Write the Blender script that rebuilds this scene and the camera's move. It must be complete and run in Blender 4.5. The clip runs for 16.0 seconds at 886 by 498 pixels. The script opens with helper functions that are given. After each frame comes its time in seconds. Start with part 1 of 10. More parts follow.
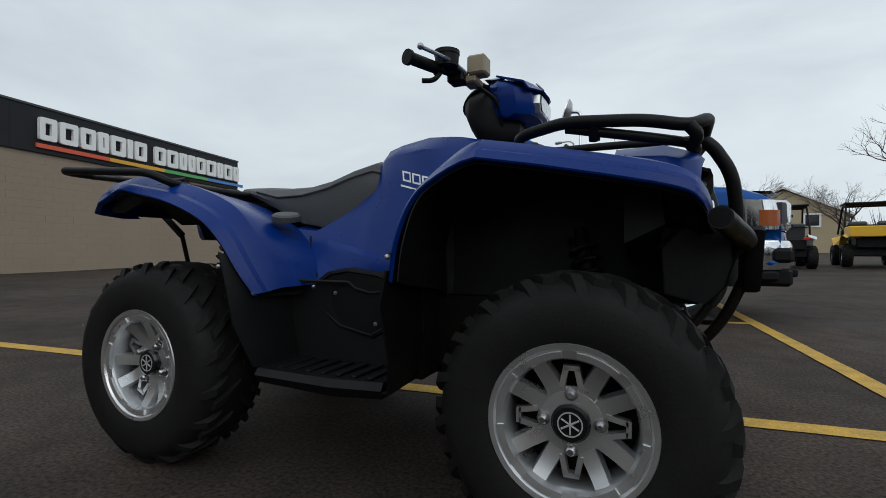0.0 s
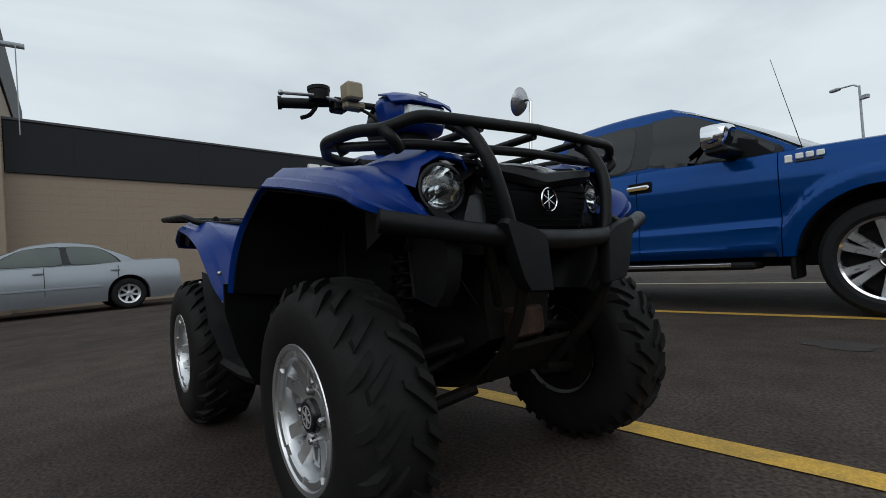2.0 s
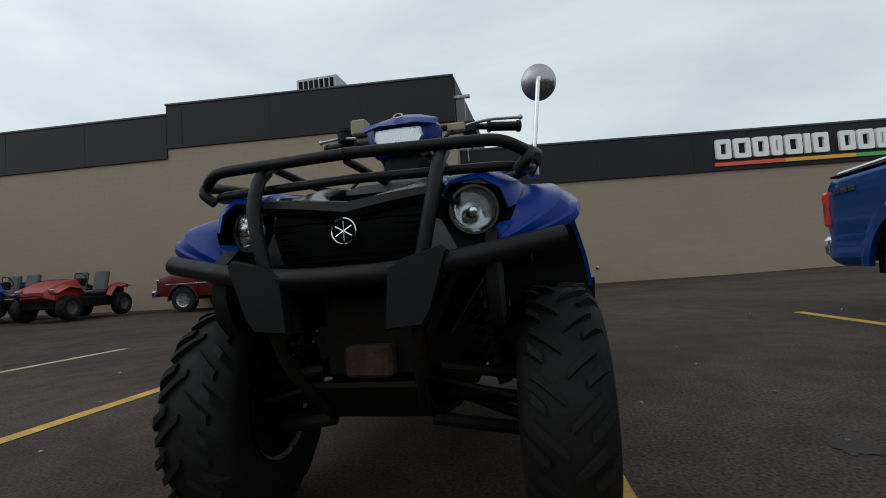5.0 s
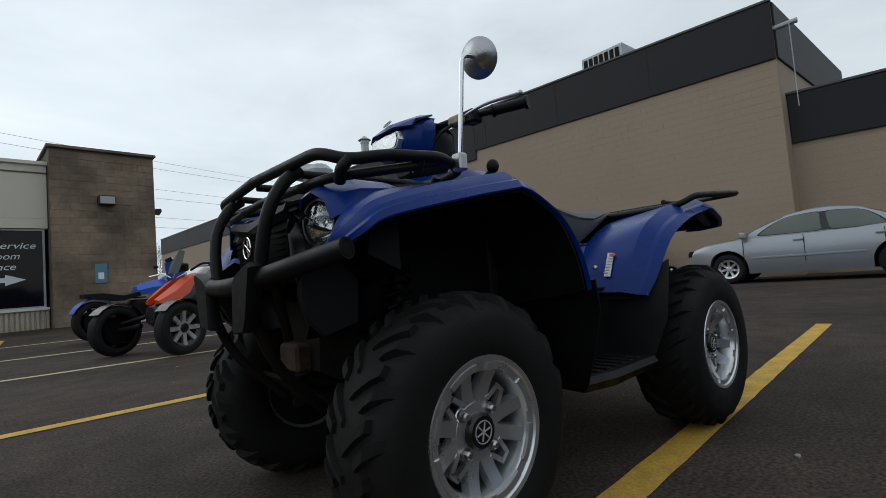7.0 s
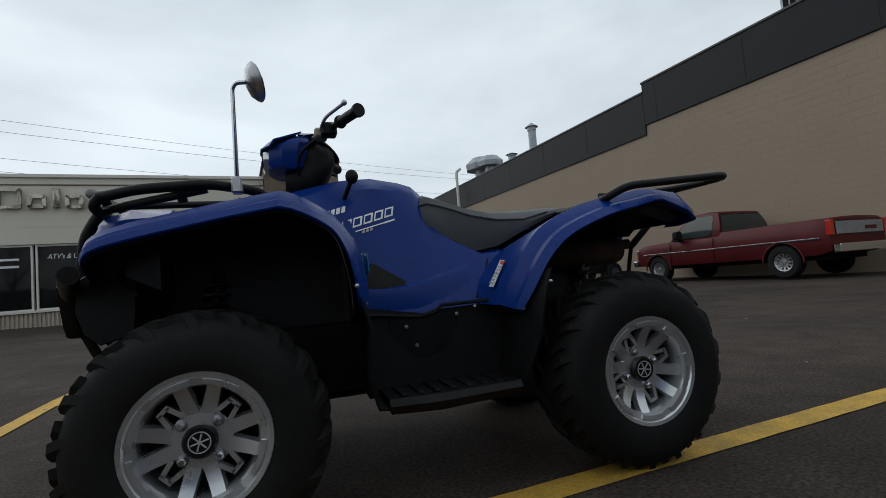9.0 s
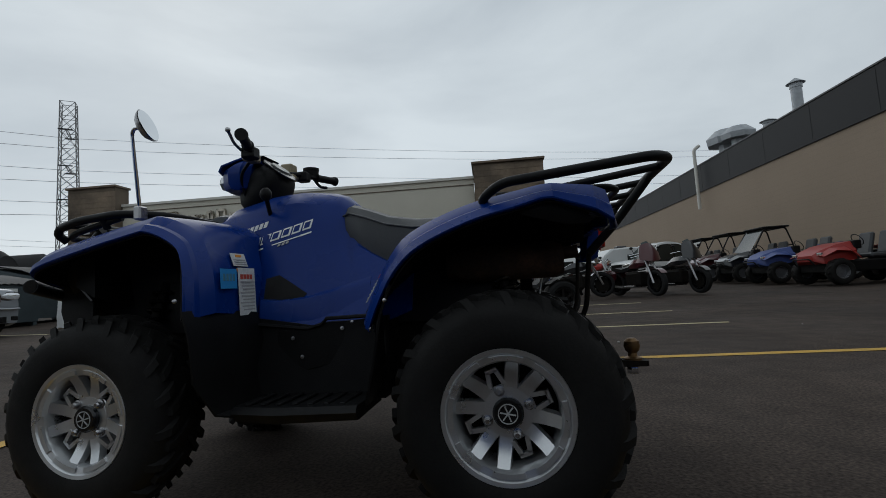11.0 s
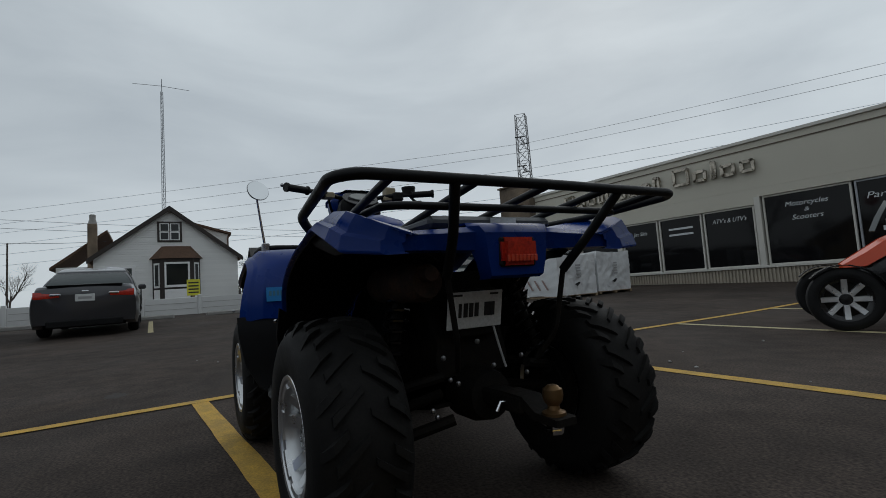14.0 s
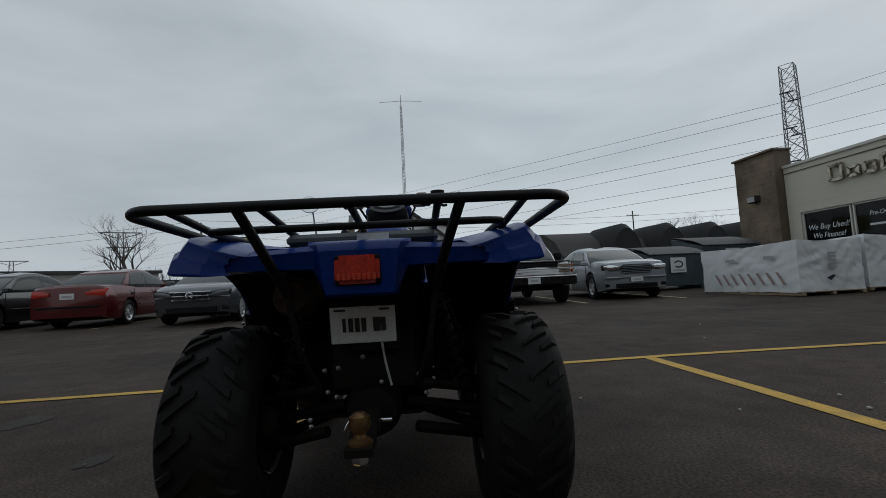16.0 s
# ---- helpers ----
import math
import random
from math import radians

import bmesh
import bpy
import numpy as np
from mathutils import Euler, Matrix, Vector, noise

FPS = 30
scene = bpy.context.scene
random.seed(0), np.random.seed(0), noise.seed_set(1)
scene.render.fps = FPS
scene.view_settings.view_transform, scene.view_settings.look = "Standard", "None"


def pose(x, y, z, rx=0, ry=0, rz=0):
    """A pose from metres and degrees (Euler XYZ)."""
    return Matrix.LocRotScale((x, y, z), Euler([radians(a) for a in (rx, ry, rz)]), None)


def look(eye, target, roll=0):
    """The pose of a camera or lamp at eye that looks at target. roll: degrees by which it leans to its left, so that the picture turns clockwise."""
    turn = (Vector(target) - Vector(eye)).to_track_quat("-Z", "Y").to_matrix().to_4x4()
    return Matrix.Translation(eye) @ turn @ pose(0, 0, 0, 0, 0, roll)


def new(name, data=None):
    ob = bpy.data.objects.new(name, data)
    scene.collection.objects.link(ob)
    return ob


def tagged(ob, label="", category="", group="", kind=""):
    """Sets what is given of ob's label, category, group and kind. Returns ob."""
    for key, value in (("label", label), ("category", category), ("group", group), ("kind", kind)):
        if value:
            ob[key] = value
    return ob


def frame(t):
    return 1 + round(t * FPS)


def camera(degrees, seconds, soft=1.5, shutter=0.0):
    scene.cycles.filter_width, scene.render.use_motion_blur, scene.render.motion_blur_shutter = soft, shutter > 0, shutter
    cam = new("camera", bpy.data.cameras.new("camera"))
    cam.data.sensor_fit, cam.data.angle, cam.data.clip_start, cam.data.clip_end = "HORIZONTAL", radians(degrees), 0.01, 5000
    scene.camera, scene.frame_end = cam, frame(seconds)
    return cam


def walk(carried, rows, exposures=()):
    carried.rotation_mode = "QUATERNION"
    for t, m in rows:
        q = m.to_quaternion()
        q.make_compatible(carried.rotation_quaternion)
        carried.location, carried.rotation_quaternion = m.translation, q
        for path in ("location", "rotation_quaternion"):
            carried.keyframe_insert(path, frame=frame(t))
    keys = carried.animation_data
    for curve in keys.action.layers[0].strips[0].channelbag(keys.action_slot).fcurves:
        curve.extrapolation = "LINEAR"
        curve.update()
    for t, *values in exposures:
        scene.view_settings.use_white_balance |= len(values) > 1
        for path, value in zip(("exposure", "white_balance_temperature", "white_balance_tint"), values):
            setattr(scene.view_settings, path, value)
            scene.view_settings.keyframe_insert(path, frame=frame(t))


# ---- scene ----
cam = camera(86.0, 16.0, soft=0.9)


def view(x, y, z, yaw, pitch, roll):
    """A camera pose from its place, heading (degrees left of +y), tilt up and lean."""
    a, b = radians(yaw), radians(pitch)
    ahead = Vector((-math.sin(a) * math.cos(b), math.cos(a) * math.cos(b), math.sin(b)))
    eye = Vector((x, y, z))
    return look(eye, eye + ahead, roll)


ROWS = [
    (0, 0.768, -1.480, 0.645, 23.38, 0.14, 0.12),
    (0.5, 0.984, -1.368, 0.627, 31.24, -0.23, -1.03),
    (1, 1.229, -1.252, 0.637, 39.23, -0.24, -2.67),
    (1.5, 1.458, -1.124, 0.666, 44.27, 0.05, -3.08),
    (2, 1.656, -0.918, 0.634, 51.51, 0.87, -4.02),
    (2.5, 1.815, -0.758, 0.630, 58.35, 1.55, -3.93),
    (3, 1.936, -0.488, 0.657, 65.73, 2.89, -3.82),
    (3.5, 1.984, -0.256, 0.673, 73.28, 2.64, -4.05),
    (4, 1.993, -0.049, 0.673, 81.47, 2.63, -4.01),
    (4.5, 1.990, 0.149, 0.657, 89.70, 2.82, -4.00),
    (5, 1.889, 0.413, 0.646, 101.68, 2.94, -3.86),
    (5.5, 1.767, 0.671, 0.642, 113.38, 3.07, -3.86),
    (6, 1.643, 0.898, 0.641, 123.52, 3.19, -4.02),
    (6.5, 1.505, 1.097, 0.641, 132.21, 3.30, -4.26),
    (7, 1.342, 1.271, 0.637, 139.57, 3.38, -4.52),
    (7.5, 1.144, 1.420, 0.627, 145.72, 3.41, -4.73),
    (8, 0.913, 1.551, 0.612, 150.95, 3.43, -4.83),
    (8.5, 0.674, 1.677, 0.610, 156.26, 3.58, -4.82),
    (9, 0.400, 1.763, 0.630, 162.25, 3.62, -4.60),
    (9.5, 0.148, 1.797, 0.629, 168.68, 3.89, -4.42),
    (10, -0.121, 1.799, 0.624, 175.61, 4.20, -4.16),
    (10.5, -0.412, 1.775, 0.622, 182.98, 4.45, -3.85),
    (11, -0.709, 1.722, 0.623, 190.64, 4.63, -3.55),
    (11.5, -0.998, 1.641, 0.623, 198.43, 4.73, -3.37),
    (12, -1.262, 1.529, 0.623, 206.20, 4.75, -3.38),
    (12.5, -1.502, 1.384, 0.629, 214.06, 4.73, -3.53),
    (13, -1.725, 1.209, 0.667, 222.32, 4.76, -3.47),
    (13.5, -1.837, 1.017, 0.679, 230.04, 4.71, -3.57),
    (14, -1.934, 0.813, 0.672, 240.09, 4.56, -3.85),
    (14.5, -2.058, 0.564, 0.692, 249.38, 4.58, -4.22),
    (15, -2.134, 0.315, 0.674, 255.11, 4.82, -3.79),
    (15.5, -2.168, 0.085, 0.679, 260.82, 4.94, -3.30),
    (16, -2.174, -0.165, 0.694, 267.38, 4.73, -2.96),
]
walk(cam, [(t, view(*r)) for t, *r in ROWS],
     exposures=[(0,-0.30),(2,-0.28),(5,-0.32),(9,-0.44),(12.5,-0.97),(16,-0.94)])

# ---- world, sun ----
world = bpy.data.worlds.new("overcast")
scene.world = world
world.use_nodes = True
wn, wl = world.node_tree.nodes, world.node_tree.links
wn.clear()
w_out = wn.new("ShaderNodeOutputWorld")
w_bg = wn.new("ShaderNodeBackground")
w_sky = wn.new("ShaderNodeTexSky")
w_sky.sky_type = "NISHITA"
w_sky.sun_disc = False
w_sky.sun_elevation, w_sky.sun_rotation = radians(35), radians(140)
w_tc = wn.new("ShaderNodeTexCoord")
w_map = wn.new("ShaderNodeMapping")
w_map.inputs["Scale"].default_value = (1.0, 1.0, 3.2)
w_n1 = wn.new("ShaderNodeTexNoise")
w_n1.inputs["Scale"].default_value, w_n1.inputs["Detail"].default_value, w_n1.inputs["Roughness"].default_value = 1.6, 6, 0.52
w_n1.inputs["Distortion"].default_value = 0.35
w_rmp = wn.new("ShaderNodeValToRGB")
w_rmp.color_ramp.elements[0].position, w_rmp.color_ramp.elements[0].color = 0.30, (0.435,0.490,0.535,1)
w_rmp.color_ramp.elements[1].position, w_rmp.color_ramp.elements[1].color = 0.66, (0.605,0.668,0.708,1)
w_mul = wn.new("ShaderNodeMix")
w_mul.data_type = "RGBA"
w_mul.inputs["Factor"].default_value = 0.96
w_sc = wn.new("ShaderNodeVectorMath")
w_sc.operation = "SCALE"
w_sc.inputs["Scale"].default_value = 0.10
wl.new(w_sky.outputs["Color"], w_sc.inputs[0])
wl.new(w_tc.outputs["Generated"], w_map.inputs["Vector"])
wl.new(w_map.outputs["Vector"], w_n1.inputs["Vector"])
wl.new(w_n1.outputs["Fac"], w_rmp.inputs["Fac"])
wl.new(w_sc.outputs["Vector"], w_mul.inputs["A"])
wl.new(w_rmp.outputs["Color"], w_mul.inputs["B"])
# the cloud is thinner, so brighter, on the sun's side
w_dot = wn.new("ShaderNodeVectorMath")
w_dot.operation = "DOT_PRODUCT"
w_dot.inputs[1].default_value = (0.60, -0.72, 0.35)
w_gain = wn.new("ShaderNodeMath")
w_gain.operation = "MULTIPLY_ADD"
w_gain.inputs[1].default_value, w_gain.inputs[2].default_value = 0.15, 1.0
w_fin = wn.new("ShaderNodeVectorMath")
w_fin.operation = "SCALE"
wl.new(w_tc.outputs["Generated"], w_dot.inputs[0])
wl.new(w_dot.outputs["Value"], w_gain.inputs[0])
wl.new(w_mul.outputs["Result"], w_fin.inputs[0])
wl.new(w_gain.outputs["Value"], w_fin.inputs["Scale"])
wl.new(w_fin.outputs["Vector"], w_bg.inputs["Color"])
w_bg.inputs["Strength"].default_value = 1.66
wl.new(w_bg.outputs["Background"], w_out.inputs["Surface"])

sun_data = bpy.data.lights.new("sun", "SUN")
sun_data.energy, sun_data.angle, sun_data.color = 0.5, radians(50), (1.0, 0.97, 0.93)
sun = new("sun", sun_data)
sun.matrix_world = look((18, -21.6, 20), (0, 0, 0))


# ---- materials ----
def mat(name, base, rough=0.5, metal=0.0, vary=0.0, scale=8.0, fine=0.0, fine_scale=120.0, bump=0.0, bump_scale=60.0,
        second=None, coat=0.0, spec=0.5, obj_vary=0.0, rough_vary=0.0, placed=False, mid=0.0, mid_scale=6.0):
    """A procedural surface: base colour with wide stains, fine grain, relief and uneven gloss."""
    m = bpy.data.materials.new(name)
    m.use_nodes = True
    nt = m.node_tree
    n, l = nt.nodes, nt.links
    p = n["Principled BSDF"]
    p.inputs["Base Color"].default_value = (*base, 1)
    p.inputs["Roughness"].default_value, p.inputs["Metallic"].default_value = rough, metal
    p.inputs["Specular IOR Level"].default_value = spec
    p.inputs["Coat Weight"].default_value, p.inputs["Coat Roughness"].default_value = coat, 0.06
    where = n.new("ShaderNodeNewGeometry").outputs["Position"] if placed else n.new("ShaderNodeTexCoord").outputs["Object"]
    col = None

    def tex(s, detail=4):
        t = n.new("ShaderNodeTexNoise")
        t.inputs["Scale"].default_value, t.inputs["Detail"].default_value = s, detail
        l.new(where, t.inputs["Vector"])
        return t.outputs["Fac"]

    def mix(kind, a, b, fac):
        x = n.new("ShaderNodeMix")
        x.data_type, x.blend_type = "RGBA", kind
        for key, v in (("A", a), ("B", b), ("Factor", fac)):
            if isinstance(v, (tuple, float, int)):
                x.inputs[key].default_value = v
            else:
                l.new(v, x.inputs[key])
        return x.outputs["Result"]

    def remap(v, lo, hi, a=0.3, b=0.7):
        r = n.new("ShaderNodeMapRange")
        l.new(v, r.inputs["Value"])
        for key, q in (("From Min", a), ("From Max", b), ("To Min", lo), ("To Max", hi)):
            r.inputs[key].default_value = q
        return r.outputs["Result"]

    col = (*base, 1)
    if vary:
        other = second or tuple(c * (1 - 0.75 * vary) for c in base)
        col = mix("MIX", col, (*other, 1), remap(tex(scale, 6), 0.0, min(1.0, vary * 1.6)))
    for amount, size, depth in ((mid, mid_scale, 5), (fine, fine_scale, 2)):
        if not amount:
            continue
        g = remap(tex(size, depth), 1 - amount, 1 + amount)
        x = n.new("ShaderNodeVectorMath")
        x.operation = "SCALE"
        if isinstance(col, tuple):
            x.inputs[0].default_value = col[:3]
        else:
            l.new(col, x.inputs[0])
        l.new(g, x.inputs["Scale"])
        col = x.outputs["Vector"]
    if obj_vary:
        oi = n.new("ShaderNodeObjectInfo")
        x = n.new("ShaderNodeVectorMath")
        x.operation = "SCALE"
        if isinstance(col, tuple):
            x.inputs[0].default_value = col[:3]
        else:
            l.new(col, x.inputs[0])
        l.new(remap(oi.outputs["Random"], 1 - obj_vary, 1 + obj_vary, 0, 1), x.inputs["Scale"])
        col = x.outputs["Vector"]
    if not isinstance(col, tuple):
        l.new(col, p.inputs["Base Color"])
    if rough_vary:
        l.new(remap(tex(scale * 1.7, 5), max(0.02, rough - rough_vary), min(1, rough + rough_vary)), p.inputs["Roughness"])
    if bump:
        b = n.new("ShaderNodeBump")
        b.inputs["Strength"].default_value, b.inputs["Distance"].default_value = bump, min(0.01, 0.4 / bump_scale)
        l.new(tex(bump_scale, 3), b.inputs["Height"])
        l.new(b.outputs["Normal"], p.inputs["Normal"])
    return m


def glow(name, colour, strength):
    m = mat(name, colour, 0.4)
    p = m.node_tree.nodes["Principled BSDF"]
    p.inputs["Emission Color"].default_value, p.inputs["Emission Strength"].default_value = (*colour, 1), strength
    return m


def clear(name, tint, rough=0.02, trans=1.0):
    m = mat(name, tint, rough)
    p = m.node_tree.nodes["Principled BSDF"]
    p.inputs["Transmission Weight"].default_value, p.inputs["IOR"].default_value = trans, 1.45
    return m


ASPHALT = mat("asphalt", (0.0650, 0.0492, 0.0402), 0.86, vary=0.60, scale=0.55, mid=0.26, mid_scale=4.5, fine=0.55, fine_scale=75, bump=0.7, bump_scale=120,
              second=(0.0315, 0.0245, 0.0208), rough_vary=0.08, spec=0.17)
STAIN = mat("oil_stain", (0.036, 0.029, 0.0255), 0.9, vary=0.5, scale=6, fine=0.3, bump=0.3, bump_scale=150)
YELLOW = mat("line_yellow", (0.62, 0.36, 0.045), 0.75, vary=0.5, scale=9, fine=0.22, fine_scale=130, second=(0.34, 0.22, 0.05), bump=0.3, bump_scale=150)
PALE = mat("line_pale", (0.55, 0.46, 0.24), 0.78, vary=0.5, scale=9, fine=0.22, fine_scale=130, second=(0.3, 0.27, 0.18), bump=0.3, bump_scale=150)
BLOCK = mat("painted_block", (0.315, 0.245, 0.182), 0.85, vary=0.24, scale=0.45, fine=0.07, fine_scale=40, bump=0.45, bump_scale=70, obj_vary=0.02, placed=True)
BLOCK_JOINT = mat("painted_joint", (0.276, 0.213, 0.157), 0.9, vary=0.24, scale=0.45, bump=0.2, placed=True)
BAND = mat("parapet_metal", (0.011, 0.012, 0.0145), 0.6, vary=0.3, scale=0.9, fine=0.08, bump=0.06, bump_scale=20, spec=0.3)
COPING = mat("coping_metal", (0.05, 0.05, 0.055), 0.5, vary=0.3, scale=2)
STONE = mat("stone_block", (0.285, 0.215, 0.152), 0.92, vary=0.62, scale=0.75, fine=0.10, fine_scale=9, bump=0.5, bump_scale=14, obj_vary=0.10, second=(0.070, 0.056, 0.044), placed=True)
STONE_JOINT = mat("stone_joint", (0.17, 0.13, 0.095), 0.95, vary=0.5, scale=0.75, bump=0.4, second=(0.06, 0.048, 0.038), placed=True)
STUCCO = mat("stucco", (0.58, 0.55, 0.47), 0.9, vary=0.22, scale=0.8, fine=0.08, fine_scale=90, bump=0.35, bump_scale=90)
TRIM = mat("white_trim", (0.62, 0.60, 0.55), 0.6, vary=0.2, scale=4)
RIBBED = mat("ribbed_concrete", (0.42, 0.37, 0.30), 0.9, vary=0.4, scale=3, fine=0.15, bump=0.4)
SHOP_GLASS = mat("tinted_shop_glass", (0.004, 0.004, 0.005), 0.05, vary=0.3, scale=1.5, spec=0.22)
WHITE = mat("white_paint", (0.80, 0.80, 0.79), 0.5, vary=0.12, scale=5)
LETTER = mat("sign_white", (0.85, 0.85, 0.83), 0.4, vary=0.08, scale=6)
FILM = mat("window_film_white", (0.62, 0.64, 0.66), 0.5, vary=0.12, scale=6)
CHROME = mat("chrome", (0.75, 0.76, 0.78), 0.10, 1.0, vary=0.1, scale=8, rough_vary=0.05)
MIRROR = mat("mirror_glass", (0.82, 0.84, 0.85), 0.03, 1.0, vary=0.05, scale=6)
OLD_CHROME = mat("weathered_chrome", (0.42, 0.38, 0.32), 0.24, 1.0, vary=0.6, scale=5, rough_vary=0.15)
ALU = mat("cast_aluminium", (0.66, 0.67, 0.68), 0.31, 0.88, vary=0.12, scale=9, fine=0.02, fine_scale=200, rough_vary=0.05)
ALU_DARK = mat("aluminium_recess", (0.15, 0.155, 0.165), 0.5, 0.8, vary=0.3, scale=14, rough_vary=0.1)
STEEL = mat("steel", (0.45, 0.45, 0.46), 0.35, 0.95, vary=0.4, scale=12, rough_vary=0.15)
GALV = mat("galvanised", (0.36, 0.38, 0.40), 0.5, 0.6, vary=0.35, scale=5, rough_vary=0.1)
RUST = mat("rusty_steel", (0.075, 0.034, 0.017), 0.85, 0.2, vary=0.7, scale=18, fine=0.3, bump=0.4, second=(0.018, 0.011, 0.008))
BRASS = mat("tarnished_brass", (0.24, 0.14, 0.06), 0.45, 0.8, vary=0.6, scale=25, rough_vary=0.2)
GREY_PLASTIC = mat("grey_plastic", (0.085, 0.090, 0.096), 0.5, vary=0.2, scale=8, fine=0.08, fine_scale=200, bump=0.2, bump_scale=240, spec=0.3)
RUBBER = mat("tyre_rubber", (0.0066, 0.0062, 0.0060), 0.72, vary=0.45, scale=7, fine=0.2, fine_scale=140, bump=0.25, bump_scale=160, second=(0.0115, 0.0108, 0.0100), rough_vary=0.12, spec=0.22)
CAR_RUBBER = mat("road_tyre_rubber", (0.007, 0.007, 0.0075), 0.75, vary=0.4, scale=8, bump=0.2, bump_scale=120, spec=0.3)
BLUE = mat("atv_blue_plastic", (0.0006, 0.0255, 0.178), 0.30, vary=0.20, scale=5, fine=0.05, fine_scale=220, bump=0.05, bump_scale=260, second=(0.0006, 0.0205, 0.146), coat=0.0, rough_vary=0.08, spec=0.22)
BLACK = mat("black_plastic", (0.0042, 0.0042, 0.0048), 0.55, vary=0.4, scale=6, fine=0.2, fine_scale=180, bump=0.25, bump_scale=240, rough_vary=0.12, second=(0.007, 0.007, 0.007), spec=0.20)
# darker than BLACK: the shade of deep holes is put into this plastic's colour
GRILLE_BLACK = mat("hollow_shade_black", (0.0022, 0.0022, 0.0025), 0.7, vary=0.3, scale=20, fine=0.2, fine_scale=150, spec=0.06)
CLEAR_GLASS = mat("clear_car_glass", (0.105, 0.120, 0.108), 0.06, vary=0.35, scale=1.6, spec=0.45)
GLOSS = mat("gloss_black", (0.006, 0.006, 0.007), 0.25, vary=0.3, scale=8, rough_vary=0.08)
POWDER = mat("black_powder_coat", (0.0055, 0.0057, 0.0062), 0.48, vary=0.35, scale=15, fine=0.2, fine_scale=260, bump=0.2, bump_scale=320, rough_vary=0.1, spec=0.20)
VINYL = mat("seat_vinyl", (0.058, 0.061, 0.065), 0.52, vary=0.3, scale=8, fine=0.12, fine_scale=240, bump=0.3, bump_scale=300, spec=0.40)
UNDER = mat("dirty_black_metal", (0.0050, 0.0047, 0.0045), 0.7, 0.3, vary=0.6, scale=14, fine=0.3, bump=0.3, second=(0.012, 0.009, 0.0065), spec=0.2)
TAN_PART = mat("tan_plastic", (0.30, 0.25, 0.16), 0.55, vary=0.25, scale=20)
LAMP_GLASS = clear("lamp_glass", (0.92, 0.95, 0.96))
REFLECTOR = mat("lamp_reflector", (0.72, 0.73, 0.74), 0.09, 1.0, vary=0.25, scale=30)
RED_LENS = mat("red_lens", (0.55, 0.028, 0.010), 0.22, vary=0.35, scale=40, fine=0.25, fine_scale=120, coat=0.4, second=(0.22, 0.01, 0.008))
RED_BRIGHT = mat("bright_red_lens", (0.55, 0.055, 0.02), 0.25, vary=0.3, scale=40, coat=0.3)
AMBER = mat("amber_lens", (0.34, 0.085, 0.018), 0.2, vary=0.3, scale=40, coat=0.4)
DISPLAY = mat("gauge_face", (0.22, 0.23, 0.22), 0.35, vary=0.2, scale=20)
PLATE = mat("plate_white", (0.66, 0.67, 0.66), 0.45, vary=0.25, scale=20, fine=0.1)
INK = mat("dark_ink", (0.02, 0.02, 0.022), 0.5, vary=0.2, scale=10)
GREY_PRINT = mat("grey_print", (0.38, 0.38, 0.38), 0.5, vary=0.2, scale=10)
STICKER_BLUE = mat("sticker_blue", (0.03, 0.27, 0.62), 0.4, vary=0.2, scale=10)
STICKER_RED = mat("sticker_red", (0.5, 0.07, 0.04), 0.45, vary=0.2, scale=10)
STICKER_ORANGE = mat("sticker_orange", (0.75, 0.28, 0.03), 0.45, vary=0.2, scale=10)
F_BLUE = mat("truck_blue_metallic", (0.0003, 0.050, 0.215), 0.16, 0.45, vary=0.10, scale=3, fine=0.10, fine_scale=700, coat=0.15, spec=0.25)
SILVER = mat("silver_car_paint", (0.29, 0.31, 0.335), 0.32, 0.5, vary=0.08, scale=3, fine=0.06, fine_scale=600, coat=0.5)
SILVER_BLUE = mat("steel_grey_car_paint", (0.095, 0.105, 0.115), 0.24, 0.6, vary=0.08, scale=3, fine=0.06, fine_scale=600, coat=0.5)
GREY_CAR = mat("dark_grey_car_paint", (0.045, 0.045, 0.05), 0.30, 0.5, vary=0.08, scale=3, coat=0.8)
BLACK_CAR = mat("black_car_paint", (0.012, 0.013, 0.015), 0.28, 0.2, vary=0.08, scale=3, coat=0.8)
RED_CAR = mat("dark_red_car_paint", (0.095, 0.005, 0.006), 0.22, 0.3, vary=0.12, scale=3, coat=0.5)
OLD_RED = mat("faded_red_truck_paint", (0.085, 0.008, 0.009), 0.38, 0.10, vary=0.30, scale=2.5, coat=0.05, spec=0.25)
WHITE_CAR = mat("white_truck_paint", (0.62, 0.63, 0.63), 0.35, vary=0.12, scale=2, coat=0.5)
CAR_GLASS = mat("car_window_glass", (0.016, 0.020, 0.0195), 0.06, vary=0.2, scale=2, spec=0.4)
TRUCK_GLASS = mat("tinted_truck_glass", (0.016, 0.018, 0.019), 0.05, vary=0.3, scale=2, spec=0.5)
# paler than CAR_GLASS: the sky's reflection is put into the base colour
PALE_GLASS = mat("sky_reflection_glass", (0.036, 0.046, 0.045), 0.08, vary=0.2, scale=2, spec=0.45)
UTV_RED = mat("utv_red_plastic", (0.30, 0.018, 0.014), 0.38, vary=0.15, scale=6)
UTV_BLUE = mat("utv_blue_plastic", (0.03, 0.06, 0.22), 0.4, vary=0.15, scale=6)
UTV_YELLOW = mat("utv_yellow_plastic", (0.75, 0.42, 0.02), 0.4, vary=0.15, scale=6)
UTV_WHITE = mat("utv_white_plastic", (0.62, 0.64, 0.66), 0.4, vary=0.15, scale=6)
